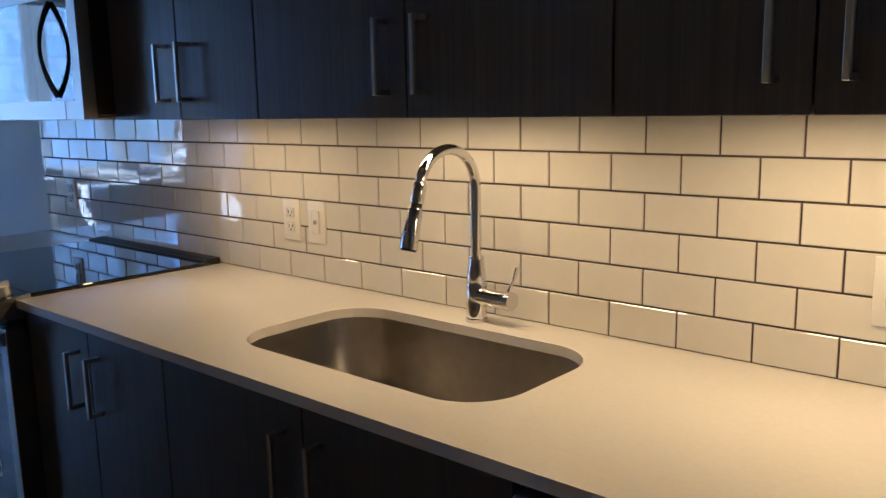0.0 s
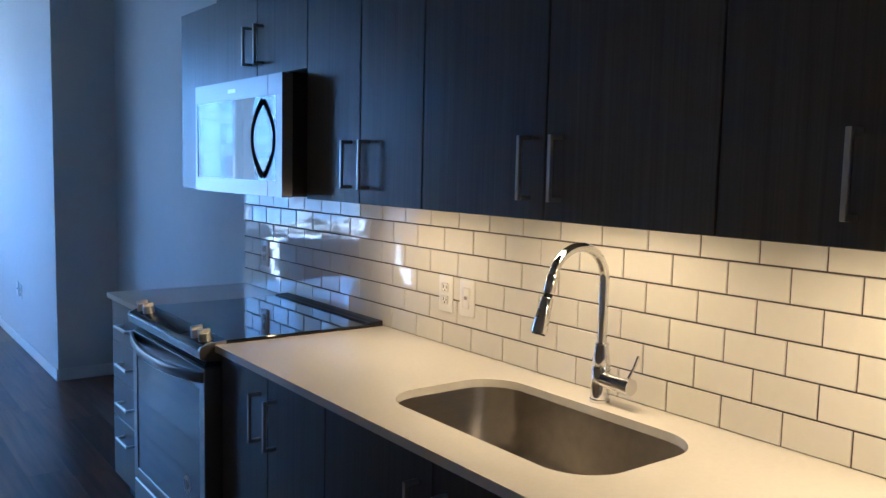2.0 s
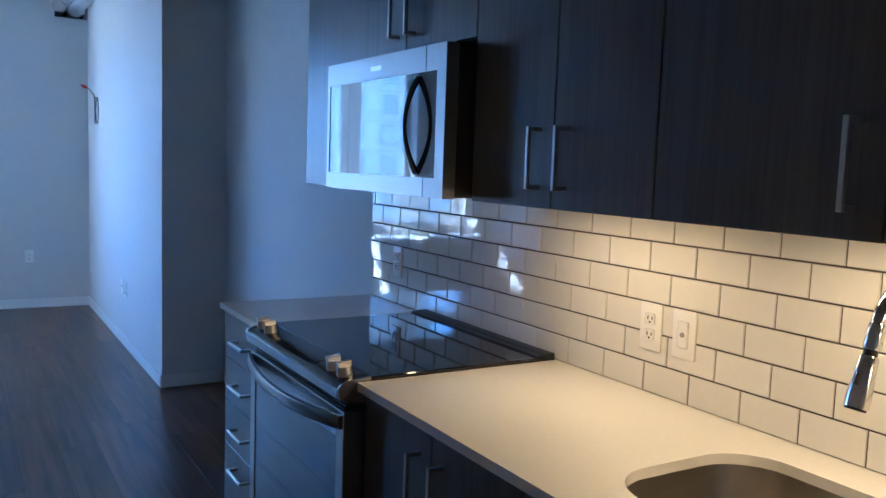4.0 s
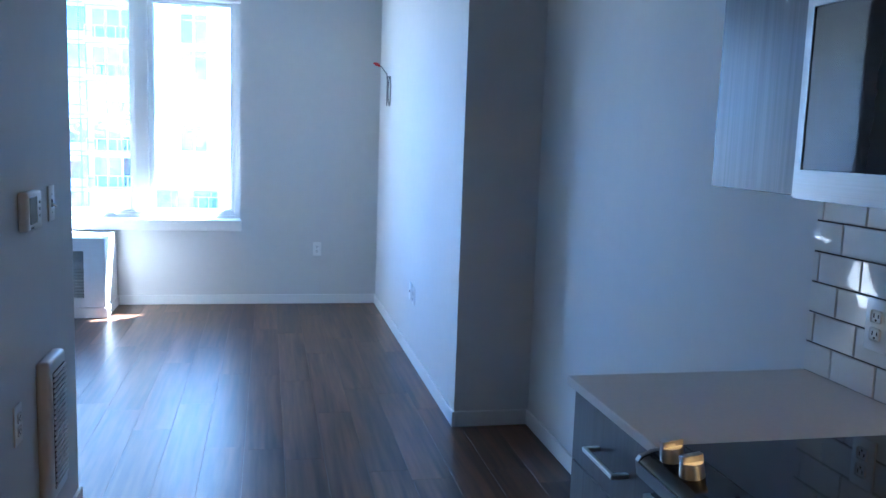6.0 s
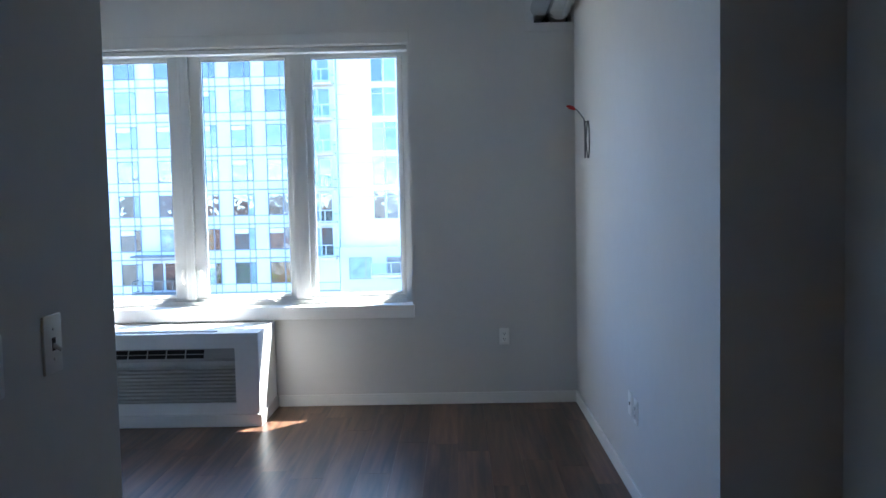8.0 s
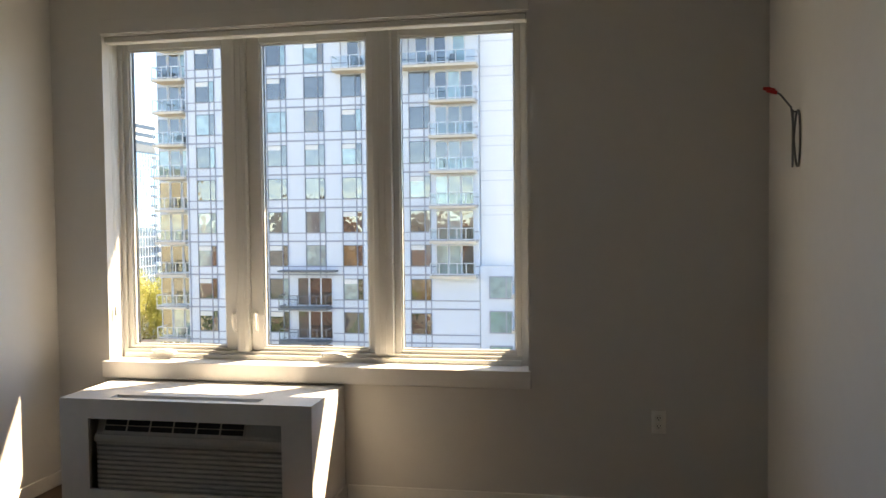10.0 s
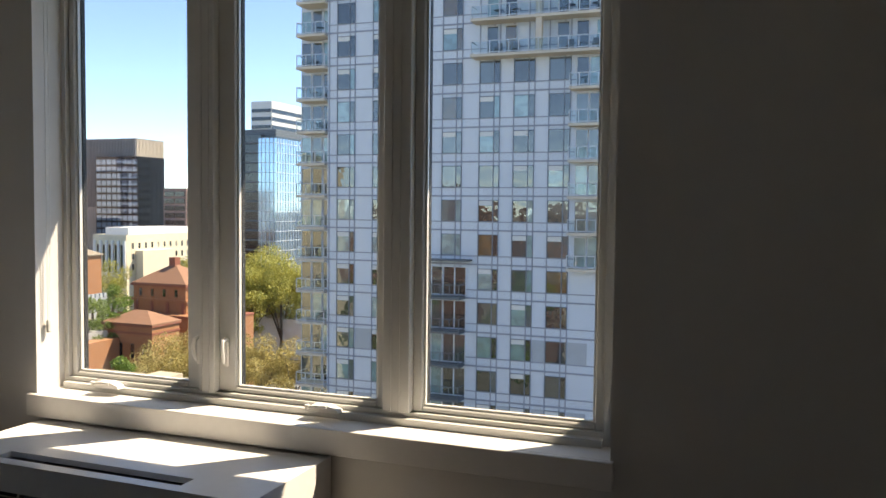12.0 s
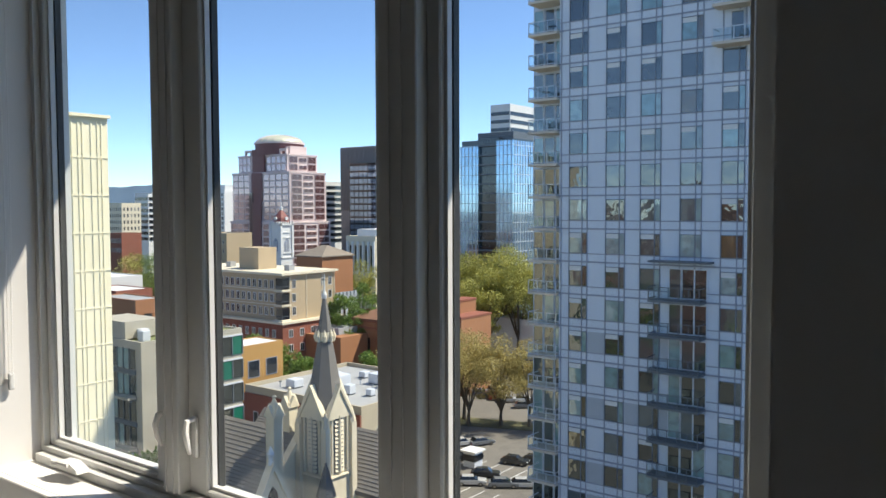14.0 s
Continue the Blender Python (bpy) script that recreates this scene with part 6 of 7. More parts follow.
for i, (x, y, w, d, z) in enumerate(((-150, 92, 16, 9, -19.5), (-168, 104, 14, 9, -17.0), (-186, 112, 18, 10, -15.5), (-176, 96, 10, 8, -16.2))):
    block("low_white_roof_house", "low house with a bright white roof", x - w, y, x, y + d, GZ, z, BRICKRED if i % 2 else WHITEWALL, 0.3, WHITEWALL)

# ---- church with its spire
ch = thing("church", "pale stone gothic church with a slate spire", "church", at=(-62, 63.7, GZ))
CX, CYc, CS = -62.0, 63.7, 1.8
wpart("tower", bx(CX - CS, CYc - CS, GZ, CX + CS, CYc + CS, -19.2), PALESTONE, ch, "pale stone bell tower")


def octagon_cone(z0, r0, z1, r1, n=8):
    bm = nb()
    a = [bm.verts.new((CX + r0 * math.cos((i + 0.5) * math.tau / n), CYc + r0 * math.sin((i + 0.5) * math.tau / n), z0)) for i in range(n)]
    b = [bm.verts.new((CX + r1 * math.cos((i + 0.5) * math.tau / n), CYc + r1 * math.sin((i + 0.5) * math.tau / n), z1)) for i in range(n)]
    for i in range(n):
        bm.faces.new((a[i], a[(i + 1) % n], b[(i + 1) % n], b[i]))
    bm.faces.new(a)
    bm.faces.new(b)
    return bm


for i in range(16):
    z0, z1 = -19.4 + i * 0.46, -19.4 + (i + 1) * 0.46
    r = 2.2 - i * 0.088
    wpart("slate_course", octagon_cone(z0, r, z1, r - 0.08), SLATE, ch)
wpart("band", octagon_cone(-12.1, 0.92, -11.2, 0.82), PALESTONE, ch, "pale stone band")
for i in range(8):
    a = i * math.tau / 8
    x, y = CX + 0.85 * math.cos(a), CYc + 0.85 * math.sin(a)
    wpart("crocket", tube(nb(), [(x, y, -12.2), (x + 0.12 * math.cos(a), y + 0.12 * math.sin(a), -11.6), (x, y, -10.9)], 0.15, 6, [0.16, 0.2, 0.03]), PALESTONE, ch)
for i in range(8):
    z0, z1 = -11.2 + i * 0.43, -11.2 + (i + 1) * 0.43
    r = 0.80 - i * 0.075
    wpart("slate_course", octagon_cone(z0, r, z1, r - 0.06), SLATE, ch)
wpart("finial", tube(nb(), [(CX, CYc, -7.9), (CX, CYc, -7.4), (CX, CYc, -7.0), (CX, CYc, -5.2)], 0.1, 8, [0.2, 0.28, 0.1, 0.03]), WHITEWALL, ch, "white finial")
wpart("cross_bar", bx(CX - 0.35, CYc - 0.03, -5.9, CX + 0.35, CYc + 0.03, -5.82), DARKSTEEL, ch)
for face in range(4):
    rot = face * math.pi / 2
    d = Vector((math.sin(rot), -math.cos(rot), 0))
    s = Vector((math.cos(rot), math.sin(rot), 0))
    c = Vector((CX, CYc, 0)) + d * CS
    # gable over the face
    bm = nb()
    prism(bm, [(-1.8, -19.9), (1.8, -19.9), (0, -16.8)], "y", -0.25, 0.6)
    ob = new("gable", finish(bm, "gable", PALESTONE))
    ob.parent, ob.location, ob.rotation_euler = ch, c - Vector(ch.location), (0, 0, rot)
    bm = nb()
    prism(bm, [(-2.02, -20.0), (0, -16.4), (2.02, -20.0), (1.8, -20.1), (0, -16.95), (-1.8, -20.1)], "y", -0.4, 0.3)
    ob = new("coping", finish(bm, "coping", PALESTONE))
    ob.parent, ob.location, ob.rotation_euler = ch, c - Vector(ch.location), (0, 0, rot)
    lancet(1.25, 7.0, 0.05, rot, c + Vector((0, 0, -25.5)), DARKSTEEL, ch, "belfry_opening")
    for q in range(13):
        bm = nb()
        prism(bm, [(-0.22, -0.2), (-0.16, -0.2), (-0.02, 0.08), (-0.08, 0.08)], "x", -0.6, 0.6)
        ob = new("louvre", finish(bm, "louvre", PALESTONE))
        ob.parent, ob.location, ob.rotation_euler = ch, c + Vector((0, 0, -25.2 + q * 0.42)) - Vector(ch.location), (0, 0, rot)
    wpart("colonnette", rod(nb(), c + d * 0.22 + Vector((0, 0, -25.5)), c + d * 0.22 + Vector((0, 0, -19.6)), 0.12, 8), PALESTONE, ch)
    wpart("arch_hood", tube(nb(), [c + s * x + d * 0.12 + Vector((0, 0, z)) for x, z in ((-1.1, -25.5), (-1.1, -19.8), (-0.8, -18.5), (0, -17.7), (0.8, -18.5), (1.1, -19.8), (1.1, -25.5))], 0.13, 6), PALESTONE, ch)
    p = Vector((CX, CYc, 0)) + (d + s) * (CS + 0.1)
    wpart("buttress", bx(p.x - 0.35, p.y - 0.35, GZ, p.x + 0.35, p.y + 0.35, -20.6), PALESTONE, ch)
    wpart("pinnacle", tube(nb(), [p + Vector((0, 0, -20.6)), p + Vector((0, 0, -20.3)), p + Vector((0, 0, -19.0))], 0.3, 6, [0.42, 0.4, 0.05]), PALESTONE, ch)
    wpart("string_course", tube(nb(), [c - s * CS + d * 0.05 + Vector((0, 0, -25.9)), c + s * CS + d * 0.05 + Vector((0, 0, -25.9))], 0.16, 6), PALESTONE, ch)
# naves
def nave(x0, x1, yc, half, eave, ridge, gable=True):
    wpart("nave_wall", bx(x0, yc - half, GZ, x1 - 0.3, yc + half, eave), PALESTONE, ch)
    gable_roof_x(ch, x0, x1 - 0.5, yc, half, eave + 0.2, ridge, SLATE)
    bm = nb()
    prism(bm, [(yc - half, eave), (yc, ridge + 0.1), (yc + half, eave)], "x", x1 - 0.6, x1 - 0.1)
    wpart("gable_wall", bm, PALESTONE, ch, "pale stone gable wall")
    for s in (-1, 1):
        bm = nb()
        prism(bm, [(yc, ridge + 0.7), (yc + s * (half + 0.6), eave), (yc + s * (half + 0.2), eave - 0.4), (yc, ridge)], "x", x1 - 0.7, x1 + 0.2)
        wpart("gable_coping", bm, PALESTONE, ch)
        wpart("kneeler", bx(x1 - 0.8, yc + s * half - 0.35, eave - 1.2, x1 + 0.25, yc + s * half + 0.35, eave + 0.5), PALESTONE, ch)
    wpart("gable_finial", tube(nb(), [(x1 - 0.3, yc, ridge + 0.4), (x1 - 0.3, yc, ridge + 1.0), (x1 - 0.3, yc, ridge + 1.4), (x1 - 0.3, yc, ridge + 2.1)], 0.2, 8, [0.3, 0.2, 0.35, 0.05]), WHITEWALL, ch)
    lancet(1.2, 3.0, 0.06, math.pi / 2, (x1 - 0.1, yc, eave + 0.2), DARKGLASS, ch, "gable_window")


nave(-78, -54.5, 70.6, 4.6, -28.2, -23.0)
nave(-88, -64.7, 77.6, 3.6, -30.0, -25.6)
nave(-92, -64.2, 62.6, 5.2, -28.0, -22.0)
for (x, y, z) in ((-63.6, 58.2, -17.0), (-66.7, 63.0, -17.4)):
    t_ = wpart("turret", bx(x - 0.6, y - 0.6, -30, x + 0.6, y + 0.6, z - 1.6), PALESTONE, ch, "slim stone turret")
    for a in range(4):
        bm = nb()
        prism(bm, [(-0.72, z - 2.1), (0.72, z - 2.1), (0, z - 0.9)], "y", -0.78, 0.1)
        ob = new("cap_gable", finish(bm, "cap_gable", PALESTONE))
        ob.parent, ob.location, ob.rotation_euler = t_, Vector((x, y, 0)) - Vector(ch.location) - Vector(t_.location), (0, 0, a * math.pi / 2)
    wpart("turret_cap", tube(nb(), [(x, y, z - 1.9), (x, y, z - 0.5), (x, y, z - 0.35), (x, y, z - 0.2), (x, y, z)], 0.4, 8, [0.75, 0.2, 0.12, 0.24, 0.05]), PALESTONE, ch, "pale pointed turret cap")
nave(-62.5, -57.4, 52.6, 2.4, -26.6, -21.9)
# stair turret on the tower's near corner
sx_, sy_ = CX + CS + 0.5, CYc - CS - 0.5
wpart("stair_turret", tube(nb(), [(sx_, sy_, GZ), (sx_, sy_, -27.2)], 0.82, 8), PALESTONE, ch, "small octagonal stair turret")
for i in range(8):
    z0 = -27.3 + i * 0.42
    wpart("slate_course", tube(nb(), [(sx_, sy_, z0), (sx_, sy_, z0 + 0.44)], 1.0, 8, [1.02 - i * 0.122, max(0.02, 0.95 - i * 0.122)]), SLATE, ch)

# ---------------------------------------------------------------- trees
LEAVES = {}


def leaf_mat(name, a, b):
    m = bpy.data.materials.new(name)
    m.use_nodes = True
    n, l = m.node_tree.nodes, m.node_tree.links
    p = n["Principled BSDF"]
    geo, ramp = n.new("ShaderNodeNewGeometry"), n.new("ShaderNodeValToRGB")
    ramp.color_ramp.elements[0].color, ramp.color_ramp.elements[1].color = (*a, 1), (*b, 1)
    l.new(geo.outputs["Random Per Island"], ramp.inputs["Fac"])
    l.new(ramp.outputs["Color"], p.inputs["Base Color"])
    p.inputs["Roughness"].default_value = 0.7
    tr, mx = n.new("ShaderNodeBsdfTranslucent"), n.new("ShaderNodeMixShader")
    mx.inputs[0].default_value = 0.35
    l.new(ramp.outputs["Color"], tr.inputs["Color"])
    l.new(p.outputs[0], mx.inputs[1])
    l.new(tr.outputs[0], mx.inputs[2])
    l.new(mx.outputs[0], n["Material Output"].inputs["Surface"])
    return m


YELLOWGREEN = leaf_mat("spring elm leaves", (0.26, 0.27, 0.06), (0.52, 0.48, 0.13))
BROWNGREEN = leaf_mat("young budding leaves", (0.32, 0.26, 0.09), (0.55, 0.46, 0.18))
GREEN = leaf_mat("fresh green leaves", (0.08, 0.15, 0.03), (0.24, 0.34, 0.07))
BARK = mat("bark", (0.10, 0.08, 0.06), 0.95, var=0.3, scale=0.8, stretch=(3, 3, 0.6), bump=0.5, bscale=6)


def crown_mesh(name, centres, n, leaf, material, seed):
    """Many small leaf sprays round the branch ends, joined as one crown."""
    g = np.random.RandomState(seed)
    cs = np.array([c[:3] for c in centres])
    rs = np.array([c[3] for c in centres])
    w = rs ** 2 / (rs ** 2).sum()
    pick = g.choice(len(cs), n, p=w)
    d = g.normal(size=(n, 3))
    d /= np.linalg.norm(d, axis=1)[:, None]
    pos = cs[pick] + d * (rs[pick] * g.uniform(0.45, 1.08, n))[:, None] * np.array([1, 1, 0.8])
    u = g.normal(size=(n, 3))
    u /= np.linalg.norm(u, axis=1)[:, None]
    v = np.cross(u, g.normal(size=(n, 3)))
    v /= np.linalg.norm(v, axis=1)[:, None]
    s = leaf * g.uniform(0.5, 1.2, n)[:, None]
    quads = np.stack([pos - u * s, pos - v * s * 0.6, pos + u * s, pos + v * s * 0.6], 1).reshape(-1, 3)
    me = bpy.data.meshes.new(name)
    me.from_pydata(quads.tolist(), [], np.arange(4 * n).reshape(-1, 4).tolist())
    me.materials.append(material)
    return me


def tree(x, y, z0, height, spread, leafm, seed, label, n=2600, leaf=0.42):
    r_ = random.Random(seed)
    ob = thing("tree", label, "tree", "city trees", at=(x, y, z0))
    bm = nb()
    fork = height * r_.uniform(0.16, 0.26)
    tube(bm, [(0, 0, -0.2), (0.05, 0, fork * 0.5), (0.1, 0.1, fork)], 0.3, 8, [height * 0.024, height * 0.018, height * 0.014])
    centres = []
    for i in range(9):
        a = i * math.tau / 9 + r_.uniform(-0.4, 0.4)
        out = spread * r_.uniform(0.35, 0.95)
        top = height * r_.uniform(0.62, 0.92) * (1.05 - 0.25 * out / spread)
        p1 = Vector((math.cos(a) * out * 0.35, math.sin(a) * out * 0.35, fork + (top - fork) * 0.45))
        p2 = Vector((math.cos(a) * out, math.sin(a) * out, top))
        tube(bm, [(0.1, 0.1, fork * 0.92), p1, p2], 0.1, 6, [height * 0.009, height * 0.006, height * 0.002])
        centres.append((*p2, spread * r_.uniform(0.24, 0.42)))
        mid = p1.lerp(p2, 0.55)
        q = mid + Vector((r_.uniform(-1, 1), r_.uniform(-1, 1), r_.uniform(0, 0.8))) * spread * 0.35
        tube(bm, [p1, mid, q], 0.08, 5, [height * 0.005, height * 0.004, height * 0.0015])
        centres.append((*q, spread * r_.uniform(0.2, 0.36)))
    for i in range(14):
        a, q = r_.uniform(0, math.tau), r_.uniform(0.2, 0.95)
        centres.append((math.cos(a) * spread * q, math.sin(a) * spread * q, height * r_.uniform(0.34, 0.72), spread * r_.uniform(0.14, 0.28)))
    centres.append((0, 0, height * 0.88, spread * 0.4))
    part("trunk", bm, BARK, ob)
    cr = new("crown", crown_mesh("crown", centres, n, leaf, leafm, seed))
    cr.parent = ob
    return ob


BUD = "spring tree with thin budding yellow-brown leaves"
ELM = "tall spring elm with yellow-green leaves"
GRN = "leafy tree with fresh green leaves"
for i, (x, y, h, s) in enumerate(((-138, 196, 29, 8.5), (-129, 197, 30, 8), (-121, 195, 30, 8.5), (-133, 208, 31, 9), (-146, 205, 28, 8), (-118, 207, 29, 8), (-152, 193, 27, 7.5), (-126, 187, 26, 7), (-142, 184, 26, 7.5), (-158, 210, 28, 9), (-112, 199, 28, 8), (-165, 222, 28, 9))):
    tree(x, y, GZ, h, s * 1.2, YELLOWGREEN, 100 + i, ELM, 11000, 0.30)
for i, (x, y, h, s) in enumerate(((-91, 129.5, 18, 6), (-86, 133, 18, 5.6), (-81.5, 136, 17, 5.5), (-102, 125, 18, 6.5), (-99, 131, 19, 6), (-94.5, 133, 18, 6), (-104, 132, 17, 5.5), (-76, 139, 17, 5.5))):
    tree(x, y, GZ, h, s * 1.15, BROWNGREEN, 200 + i, BUD, 10000, 0.19)
for i, (x, y, h, s, m_) in enumerate(((-96.5, 107.5, 18, 3.6, GREEN), (-117, 100, 20, 4.5, GREEN), (-112.5, 102, 18.5, 4.5, GREEN), (-108, 104, 16, 4, GREEN), (-130, 135, 24, 4, GREEN), (-125.5, 134.0, 24, 4, GREEN), (-128, 142, 23, 4.5, GREEN), (-223, 143, 29, 9, YELLOWGREEN), (-217, 147, 30, 8, GREEN), (-235, 150, 28, 9, YELLOWGREEN), (-212, 152, 27, 8, YELLOWGREEN), (-65, 43.5, 22, 3.5, GREEN), (-63.5, 45.5, 22, 3.2, GREEN), (-67, 47, 21, 3.5, GREEN), (-195, 190, 26, 7, YELLOWGREEN), (-205, 200, 27, 8, YELLOWGREEN), (-181, 196, 26, 7, YELLOWGREEN), (-137, 150, 25, 4.5, GREEN), (-185, 150, 25, 6, GREEN))):
    tree(x, y, GZ, h, s, m_, 300 + i, GRN if m_ is GREEN else ELM, 6000, 0.26)


# ---------------------------------------------------------------- parked cars
def car_mesh_parts(paint):
    body = nb()
    prism(body, [(-2.25, 0.28), (2.2, 0.28), (2.28, 0.55), (2.2, 0.78), (1.1, 0.93), (-1.9, 0.95), (-2.28, 0.85), (-2.32, 0.5)], "y", -0.88, 0.88)
    bmesh.ops.bevel(body, geom=list(body.edges), offset=0.07, segments=2, affect="EDGES")
    cab = nb()
    lo = [cab.verts.new(p) for p in ((-1.95, -0.80, 0.92), (1.05, -0.80, 0.90), (1.05, 0.80, 0.90), (-1.95, 0.80, 0.92))]
    hi = [cab.verts.new(p) for p in ((-1.35, -0.62, 1.40), (0.35, -0.62, 1.42), (0.35, 0.62, 1.42), (-1.35, 0.62, 1.40))]
    for i in range(4):
        cab.faces.new((lo[i], lo[(i + 1) % 4], hi[(i + 1) % 4], hi[i]))
    cab.faces.new(hi)
    roof = box(nb(), -1.38, -0.63, 1.39, 0.38, 0.63, 1.45, 0.03)
    return body, cab, roof


CAR_PAINTS = {"silver": (0.5, 0.5, 0.5), "white": (0.75, 0.75, 0.74), "red": (0.45, 0.02, 0.02), "dark": (0.03, 0.035, 0.04), "blue": (0.05, 0.12, 0.3), "grey": (0.2, 0.21, 0.22)}


def car(x, y, turn, colour):
    ob = thing("parked_car", f"parked {colour} car on the asphalt lot", "car", "cars in the parking lot")
    paint = mat("car paint " + colour, CAR_PAINTS[colour], 0.25, 0.1, var=0.05, coat=0.6)
    body, cab, roof = car_mesh_parts(paint)
    part("body", body, paint, ob, "", True)
    part("windows", cab, DARKGLASS, ob, "dark car windows")
    part("roof", roof, paint, ob)
    for sx in (-1.4, 1.4):
        for sy in (-0.8, 0.8):
            wh = part("wheel", cyl(nb(), 0.32, 0.22, pose(sx, sy, 0.32, 90), 18), BLACKPLASTIC, ob)
            part("rim", cyl(nb(), 0.19, 0.235, pose(sx, sy, 0.32, 90), 12), STEEL, wh)
    for sy in (-0.62, 0.62):
        part("headlight", box(nb(), 2.16, sy - 0.18, 0.60, 2.27, sy + 0.18, 0.72, 0.02), WHITEWALL, ob)
        part("tail_light", box(nb(), -2.31, sy - 0.16, 0.62, -2.24, sy + 0.16, 0.76, 0.02), RED, ob)
    ob.matrix_world = pose(x, y, GZ + 0.05, 0, 0, turn)


for x, y, a, c in ((-71.5, 103.0, 35, "silver"), (-71.8, 107.3, 30, "dark"), (-67.0, 105.0, 35, "grey"), (-64.5, 106.8, 35, "silver"), (-71.5, 115.3, 12, "dark"), (-69.0, 117.5, 12, "dark"), (-79.0, 113.0, 60, "dark"), (-84.5, 118.5, 60, "silver"),
                   (-107, 153, 40, "white"), (-103.6, 152.2, 40, "blue"), (-100.3, 151.3, 40, "dark"), (-98.0, 150.8, 40, "red"), (-95.4, 150.2, 40, "silver"), (-92.6, 152.5, 40, "white"), (-98.8, 162.5, 40, "white"), (-104, 160, 40, "grey"), (-90, 148, 40, "grey"), (-82, 121, 60, "grey")):
    car(x, y, a, c)
kiosk = thing("parking_kiosk", "small grey parking kiosk", "kiosk", at=(-76.5, 110.5, GZ))
wpart("walls", bx(-77.6, 109.4, GZ + 0.05, -75.4, 111.6, GZ + 2.5), RAILM, kiosk)
wpart("glazing", bx(-77.7, 109.3, GZ + 1.1, -75.3, 111.7, GZ + 2.1), DARKGLASS, kiosk)
wpart("roof", bx(-78.0, 109.0, GZ + 2.5, -75.0, 112.0, GZ + 2.75), WHITEWALL, kiosk)

# ---------------------------------------------------------------- far city, woods and hills
def island_mat(name, stops):
    m = bpy.data.materials.new(name)
    m.use_nodes = True
    n, l = m.node_tree.nodes, m.node_tree.links
    geo, ramp = n.new("ShaderNodeNewGeometry"), n.new("ShaderNodeValToRGB")
    ramp.color_ramp.interpolation = "CONSTANT"
    for i, (p, c) in enumerate(stops):
        e = ramp.color_ramp.elements[i] if i < 2 else ramp.color_ramp.elements.new(p)
        e.position, e.color = p, (*c, 1)
    l.new(geo.outputs["Random Per Island"], ramp.inputs["Fac"])
    l.new(ramp.outputs["Color"], n["Principled BSDF"].inputs["Base Color"])
    n["Principled BSDF"].inputs["Roughness"].default_value = 0.9
    MATS[name] = m
    return m


g = np.random.RandomState(7)
verts, faces = [], []
for i in range(1500):
    a = radians(g.uniform(20, 78))
    d = 520 + 2600 * g.uniform() ** 1.6
    x, y = -math.sin(a) * d, math.cos(a) * d
    w, dp, h = g.uniform(8, 30), g.uniform(8, 24), g.uniform(5, 16) if g.uniform() < 0.9 else g.uniform(18, 40)
    k = len(verts)
    verts += [(x + sx * w / 2, y + sy * dp / 2, GZ + sz * h) for sz in (0, 1) for sx, sy in ((-1, -1), (1, -1), (1, 1), (-1, 1))]
    faces += [(k, k + 1, k + 5, k + 4), (k + 1, k + 2, k + 6, k + 5), (k + 2, k + 3, k + 7, k + 6), (k + 3, k, k + 4, k + 7), (k + 4, k + 5, k + 6, k + 7)]
me = bpy.data.meshes.new("far_city")
me.from_pydata(verts, [], faces)
me.materials.append(island_mat("far roofs", [(0.0, (0.42, 0.42, 0.42)), (0.25, (0.20, 0.12, 0.10)), (0.45, (0.30, 0.28, 0.25)), (0.65, (0.55, 0.54, 0.52)), (0.8, (0.16, 0.17, 0.19)), (0.9, (0.36, 0.22, 0.16))]))
tagged(new("far_city", me), "distant low city blocks towards the hills", "city", "", "stuff")
# city blocks on the window's own side of the street, mirrored in the tower's glass
verts, faces = [], []
for i in range(700):
    x, y = g.uniform(-260, 220), -g.uniform(70, 420)
    w, dp, h = g.uniform(4, 14), g.uniform(5, 14), g.uniform(6, 24) if g.uniform() < 0.8 else g.uniform(26, 44)
    k = len(verts)
    verts += [(x + sx * w / 2, y + sy * dp / 2, GZ + sz * h) for sz in (0, 1) for sx, sy in ((-1, -1), (1, -1), (1, 1), (-1, 1))]
    faces += [(k, k + 1, k + 5, k + 4), (k + 1, k + 2, k + 6, k + 5), (k + 2, k + 3, k + 7, k + 6), (k + 3, k, k + 4, k + 7), (k + 4, k + 5, k + 6, k + 7)]
for i in range(1100):
    a = radians(g.uniform(100, 350))
    d = 420 + 2400 * g.uniform() ** 1.6
    x, y = -math.sin(a) * d, math.cos(a) * d
    w, dp, h = g.uniform(10, 30), g.uniform(10, 26), g.uniform(6, 22) if g.uniform() < 0.85 else g.uniform(25, 60)
    k = len(verts)
    verts += [(x + sx * w / 2, y + sy * dp / 2, GZ + sz * h) for sz in (0, 1) for sx, sy in ((-1, -1), (1, -1), (1, 1), (-1, 1))]
    faces += [(k, k + 1, k + 5, k + 4), (k + 1, k + 2, k + 6, k + 5), (k + 2, k + 3, k + 7, k + 6), (k + 3, k, k + 4, k + 7), (k + 4, k + 5, k + 6, k + 7)]
me = bpy.data.meshes.new("near_city")
me.from_pydata(verts, [], faces)
me.materials.append(MATS["far roofs"])
tagged(new("near_city", me), "brick and pale city blocks mirrored in the tower", "city", "", "stuff")
cent = [(g.uniform(-180, 140), -g.uniform(12, 160), GZ + g.uniform(6, 20), g.uniform(3, 6)) for i in range(160)]
tagged(new("near_woods", crown_mesh("near_woods", cent, 24000, 0.9, GREEN, 6)), "green street trees mirrored in the tower", "trees", "", "stuff")
cent = []
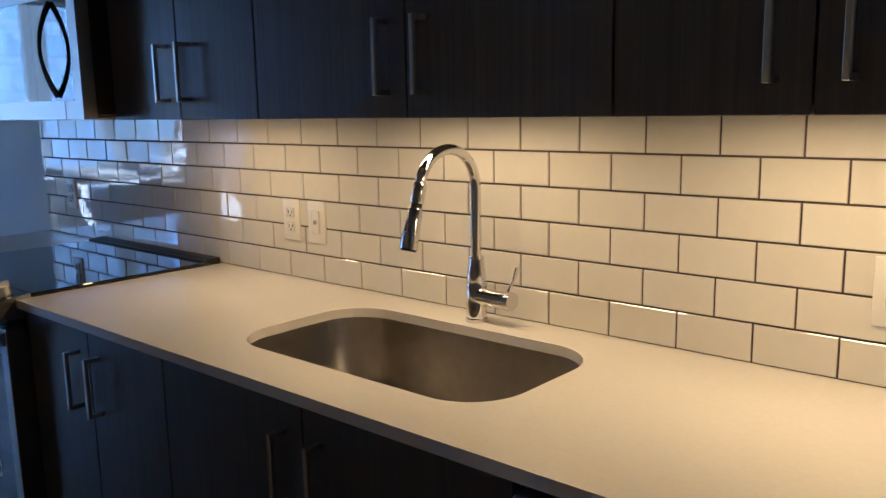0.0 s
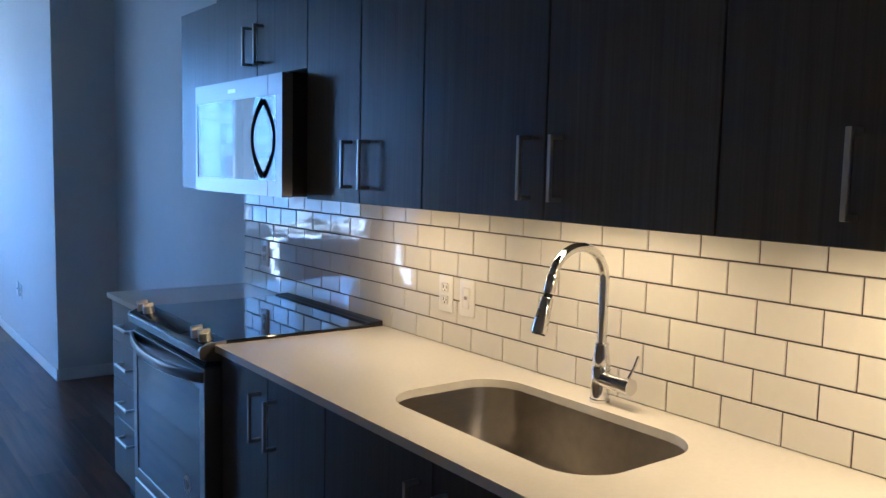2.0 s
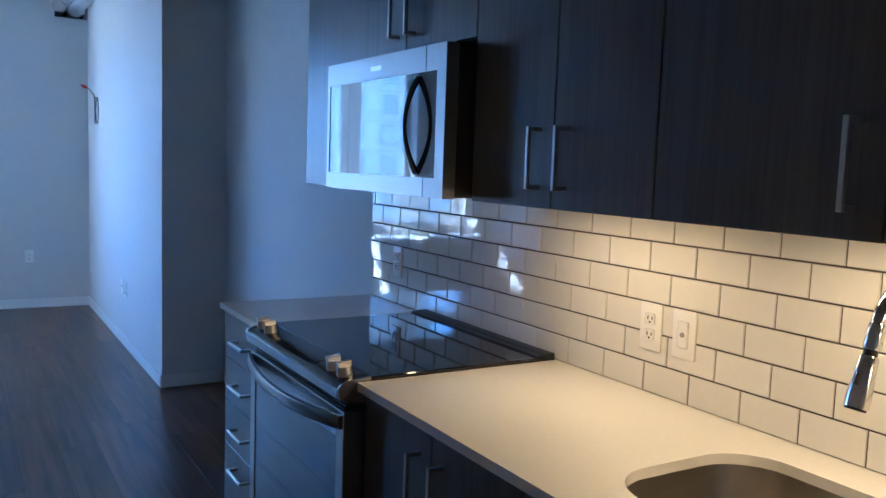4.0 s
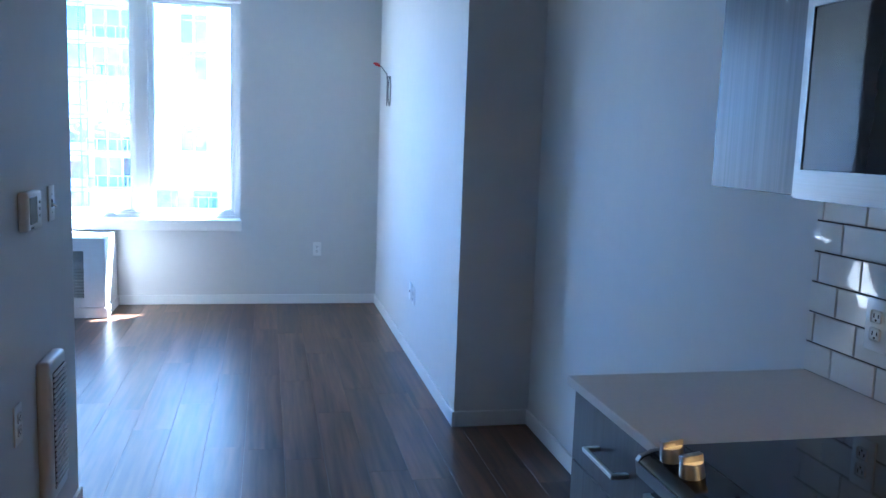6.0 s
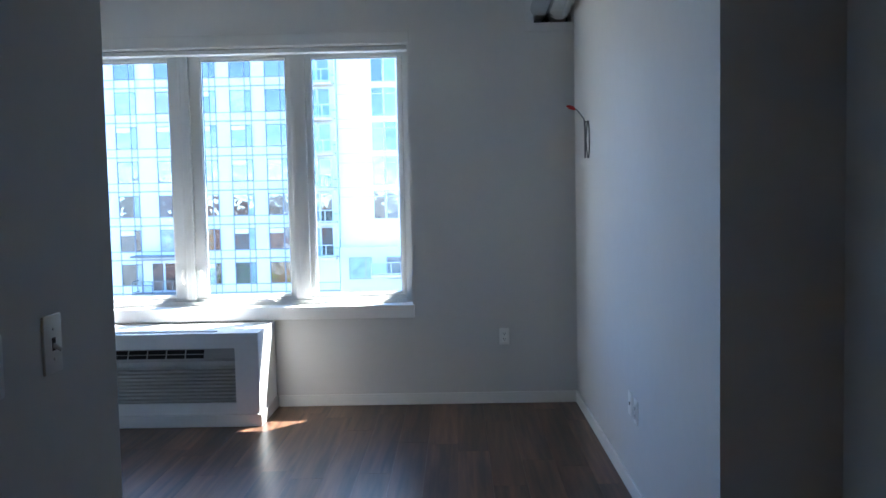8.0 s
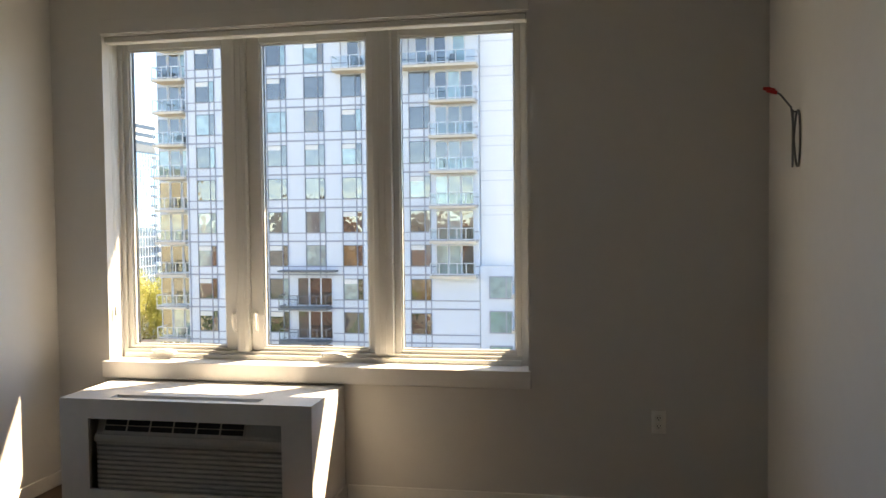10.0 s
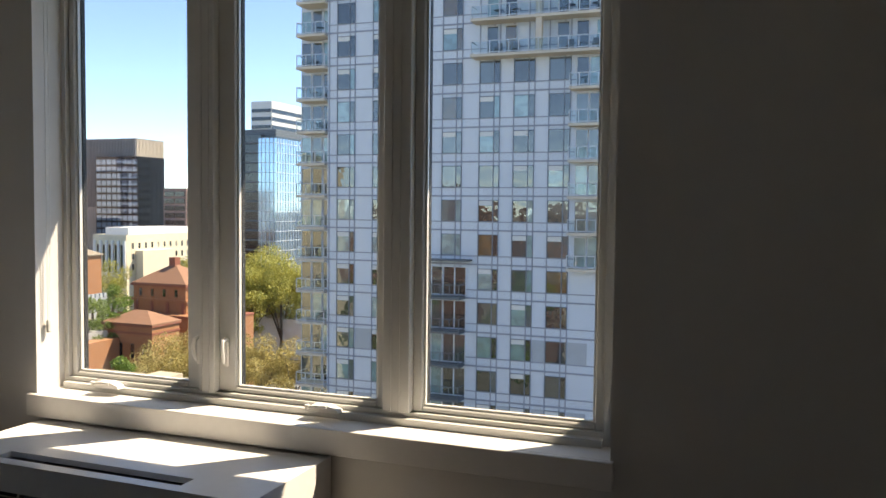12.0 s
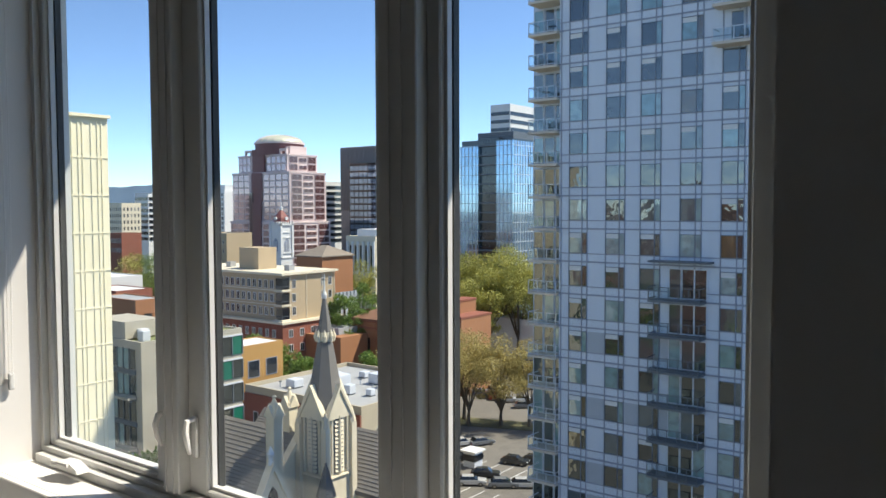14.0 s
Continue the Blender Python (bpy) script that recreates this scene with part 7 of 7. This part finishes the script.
for i in range(420):
    a = radians(g.uniform(20, 78))
    d = 300 + 2600 * g.uniform() ** 1.5
    cent.append((-math.sin(a) * d, math.cos(a) * d, GZ + g.uniform(3, 9), g.uniform(5, 14)))
tagged(new("far_woods", crown_mesh("far_woods", cent, 26000, 2.6, GREEN, 5)), "distant green street trees", "trees", "", "stuff")
verts, faces = [], []
n = 260
for i in range(n):
    a = radians(8 + 82 * i / (n - 1))
    for j, (d, hh) in enumerate(((3500, 0.0), (3800, 0.55), (4200, 1.0), (4500, 0.3))):
        ridge = 70 + 60 * noise.noise((a * 5.0, 1.3, 0)) + 26 * noise.noise((a * 19.0, 4.1, 0)) + 7 * noise.noise((a * 70, 2, 0)) + 62 * math.exp(-((math.degrees(a) - 59) / 6.5) ** 2)
        verts.append((-math.sin(a) * d, math.cos(a) * d, GZ + max(0.0, (ridge + 40) * hh)))
for i in range(n - 1):
    for j in range(3):
        k = i * 4 + j
        faces.append((k, k + 4, k + 5, k + 1))
me = bpy.data.meshes.new("hills")
me.from_pydata(verts, [], faces)
me.materials.append(HAZEHILLS)
tagged(new("backdrop", me), "wooded hills on the horizon, coloured with blue haze", "hills", "", "structure")

# ---------------------------------------------------------------- wall tiles, one by one
splash = structure("tile_backing", box(nb(), -0.004, KEND, CT, 0.0, 0.0, UB + 0.004), GROUT, "dark grout behind white glazed wall tiles", "wall")
TW, TH, G = 0.1495, 0.0762, 0.0042


def tile_mesh(w, h):
    bm = nb()
    x0, x1, b = -0.0085, -0.0035, 0.0016
    outer = [(-w / 2, -h / 2), (w / 2, -h / 2), (w / 2, h / 2), (-w / 2, h / 2)]
    inner = [(-w / 2 + b, -h / 2 + b), (w / 2 - b, -h / 2 + b), (w / 2 - b, h / 2 - b), (-w / 2 + b, h / 2 - b)]
    v = [[bm.verts.new((x, p, q)) for p, q in ring] for x, ring in ((x1, outer), (x0 + 0.0012, outer), (x0, inner))]
    for a, c in zip(v, v[1:]):
        for i in range(4):
            bm.faces.new((a[i], a[(i + 1) % 4], c[(i + 1) % 4], c[i]))
    bm.faces.new(v[2])
    return finish(bm, "tile", TILE)


sizes = {}
for row in range(6):
    z = CT + (row + 0.5) * TH
    y = -3.091 + (TW / 2 if row % 2 else 0) + TW * 30
    while y > KEND:
        hi, lo = min(y, 0.0), max(y - TW, KEND)
        if hi - lo > 0.02:
            key = round(hi - lo, 4)
            if key not in sizes:
                sizes[key] = tile_mesh(key - G, TH - G)
            t_ = piece("tile", sizes[key], splash, (random.uniform(-0.0003, 0.0003), (hi + lo) / 2, z))
            t_.rotation_euler = (0, random.uniform(-0.006, 0.006), random.uniform(-0.006, 0.006))
        y -= TW

# ---------------------------------------------------------------- floor planks, one by one
PW, PL = 0.180, 1.22
lengths = {}
rnd = random.Random(4)


def plank_mesh(w, ln):
    bm = box(nb(), -w / 2, -ln / 2, -0.012, w / 2, ln / 2, 0.0)
    top = [e for e in bm.edges if all(v.co.z > -0.001 for v in e.verts)]
    bmesh.ops.bevel(bm, geom=top, offset=0.0003, segments=1, affect="EDGES")
    return finish(bm, "plank", FLOORWOOD)


x = 0.0
while x > LX:
    w = min(PW, x - LX)
    y = WY - rnd.uniform(0, PL)
    ends = [WY]
    while y > BACK:
        ends.append(y)
        y -= PL
    ends.append(BACK)
    if x < EX - 0.12:
        ends = [e for e in ends if e > -0.6] + [-0.6]
    for hi, lo in zip(ends, ends[1:]):
        if hi - lo < 0.03:
            continue
        key = (round(w, 3), round(hi - lo, 3))
        if key not in lengths:
            lengths[key] = plank_mesh(key[0] - 0.0008, key[1] - 0.0008)
        piece("plank", lengths[key], floor, (x - w / 2, (hi + lo) / 2, 0))
    x -= PW
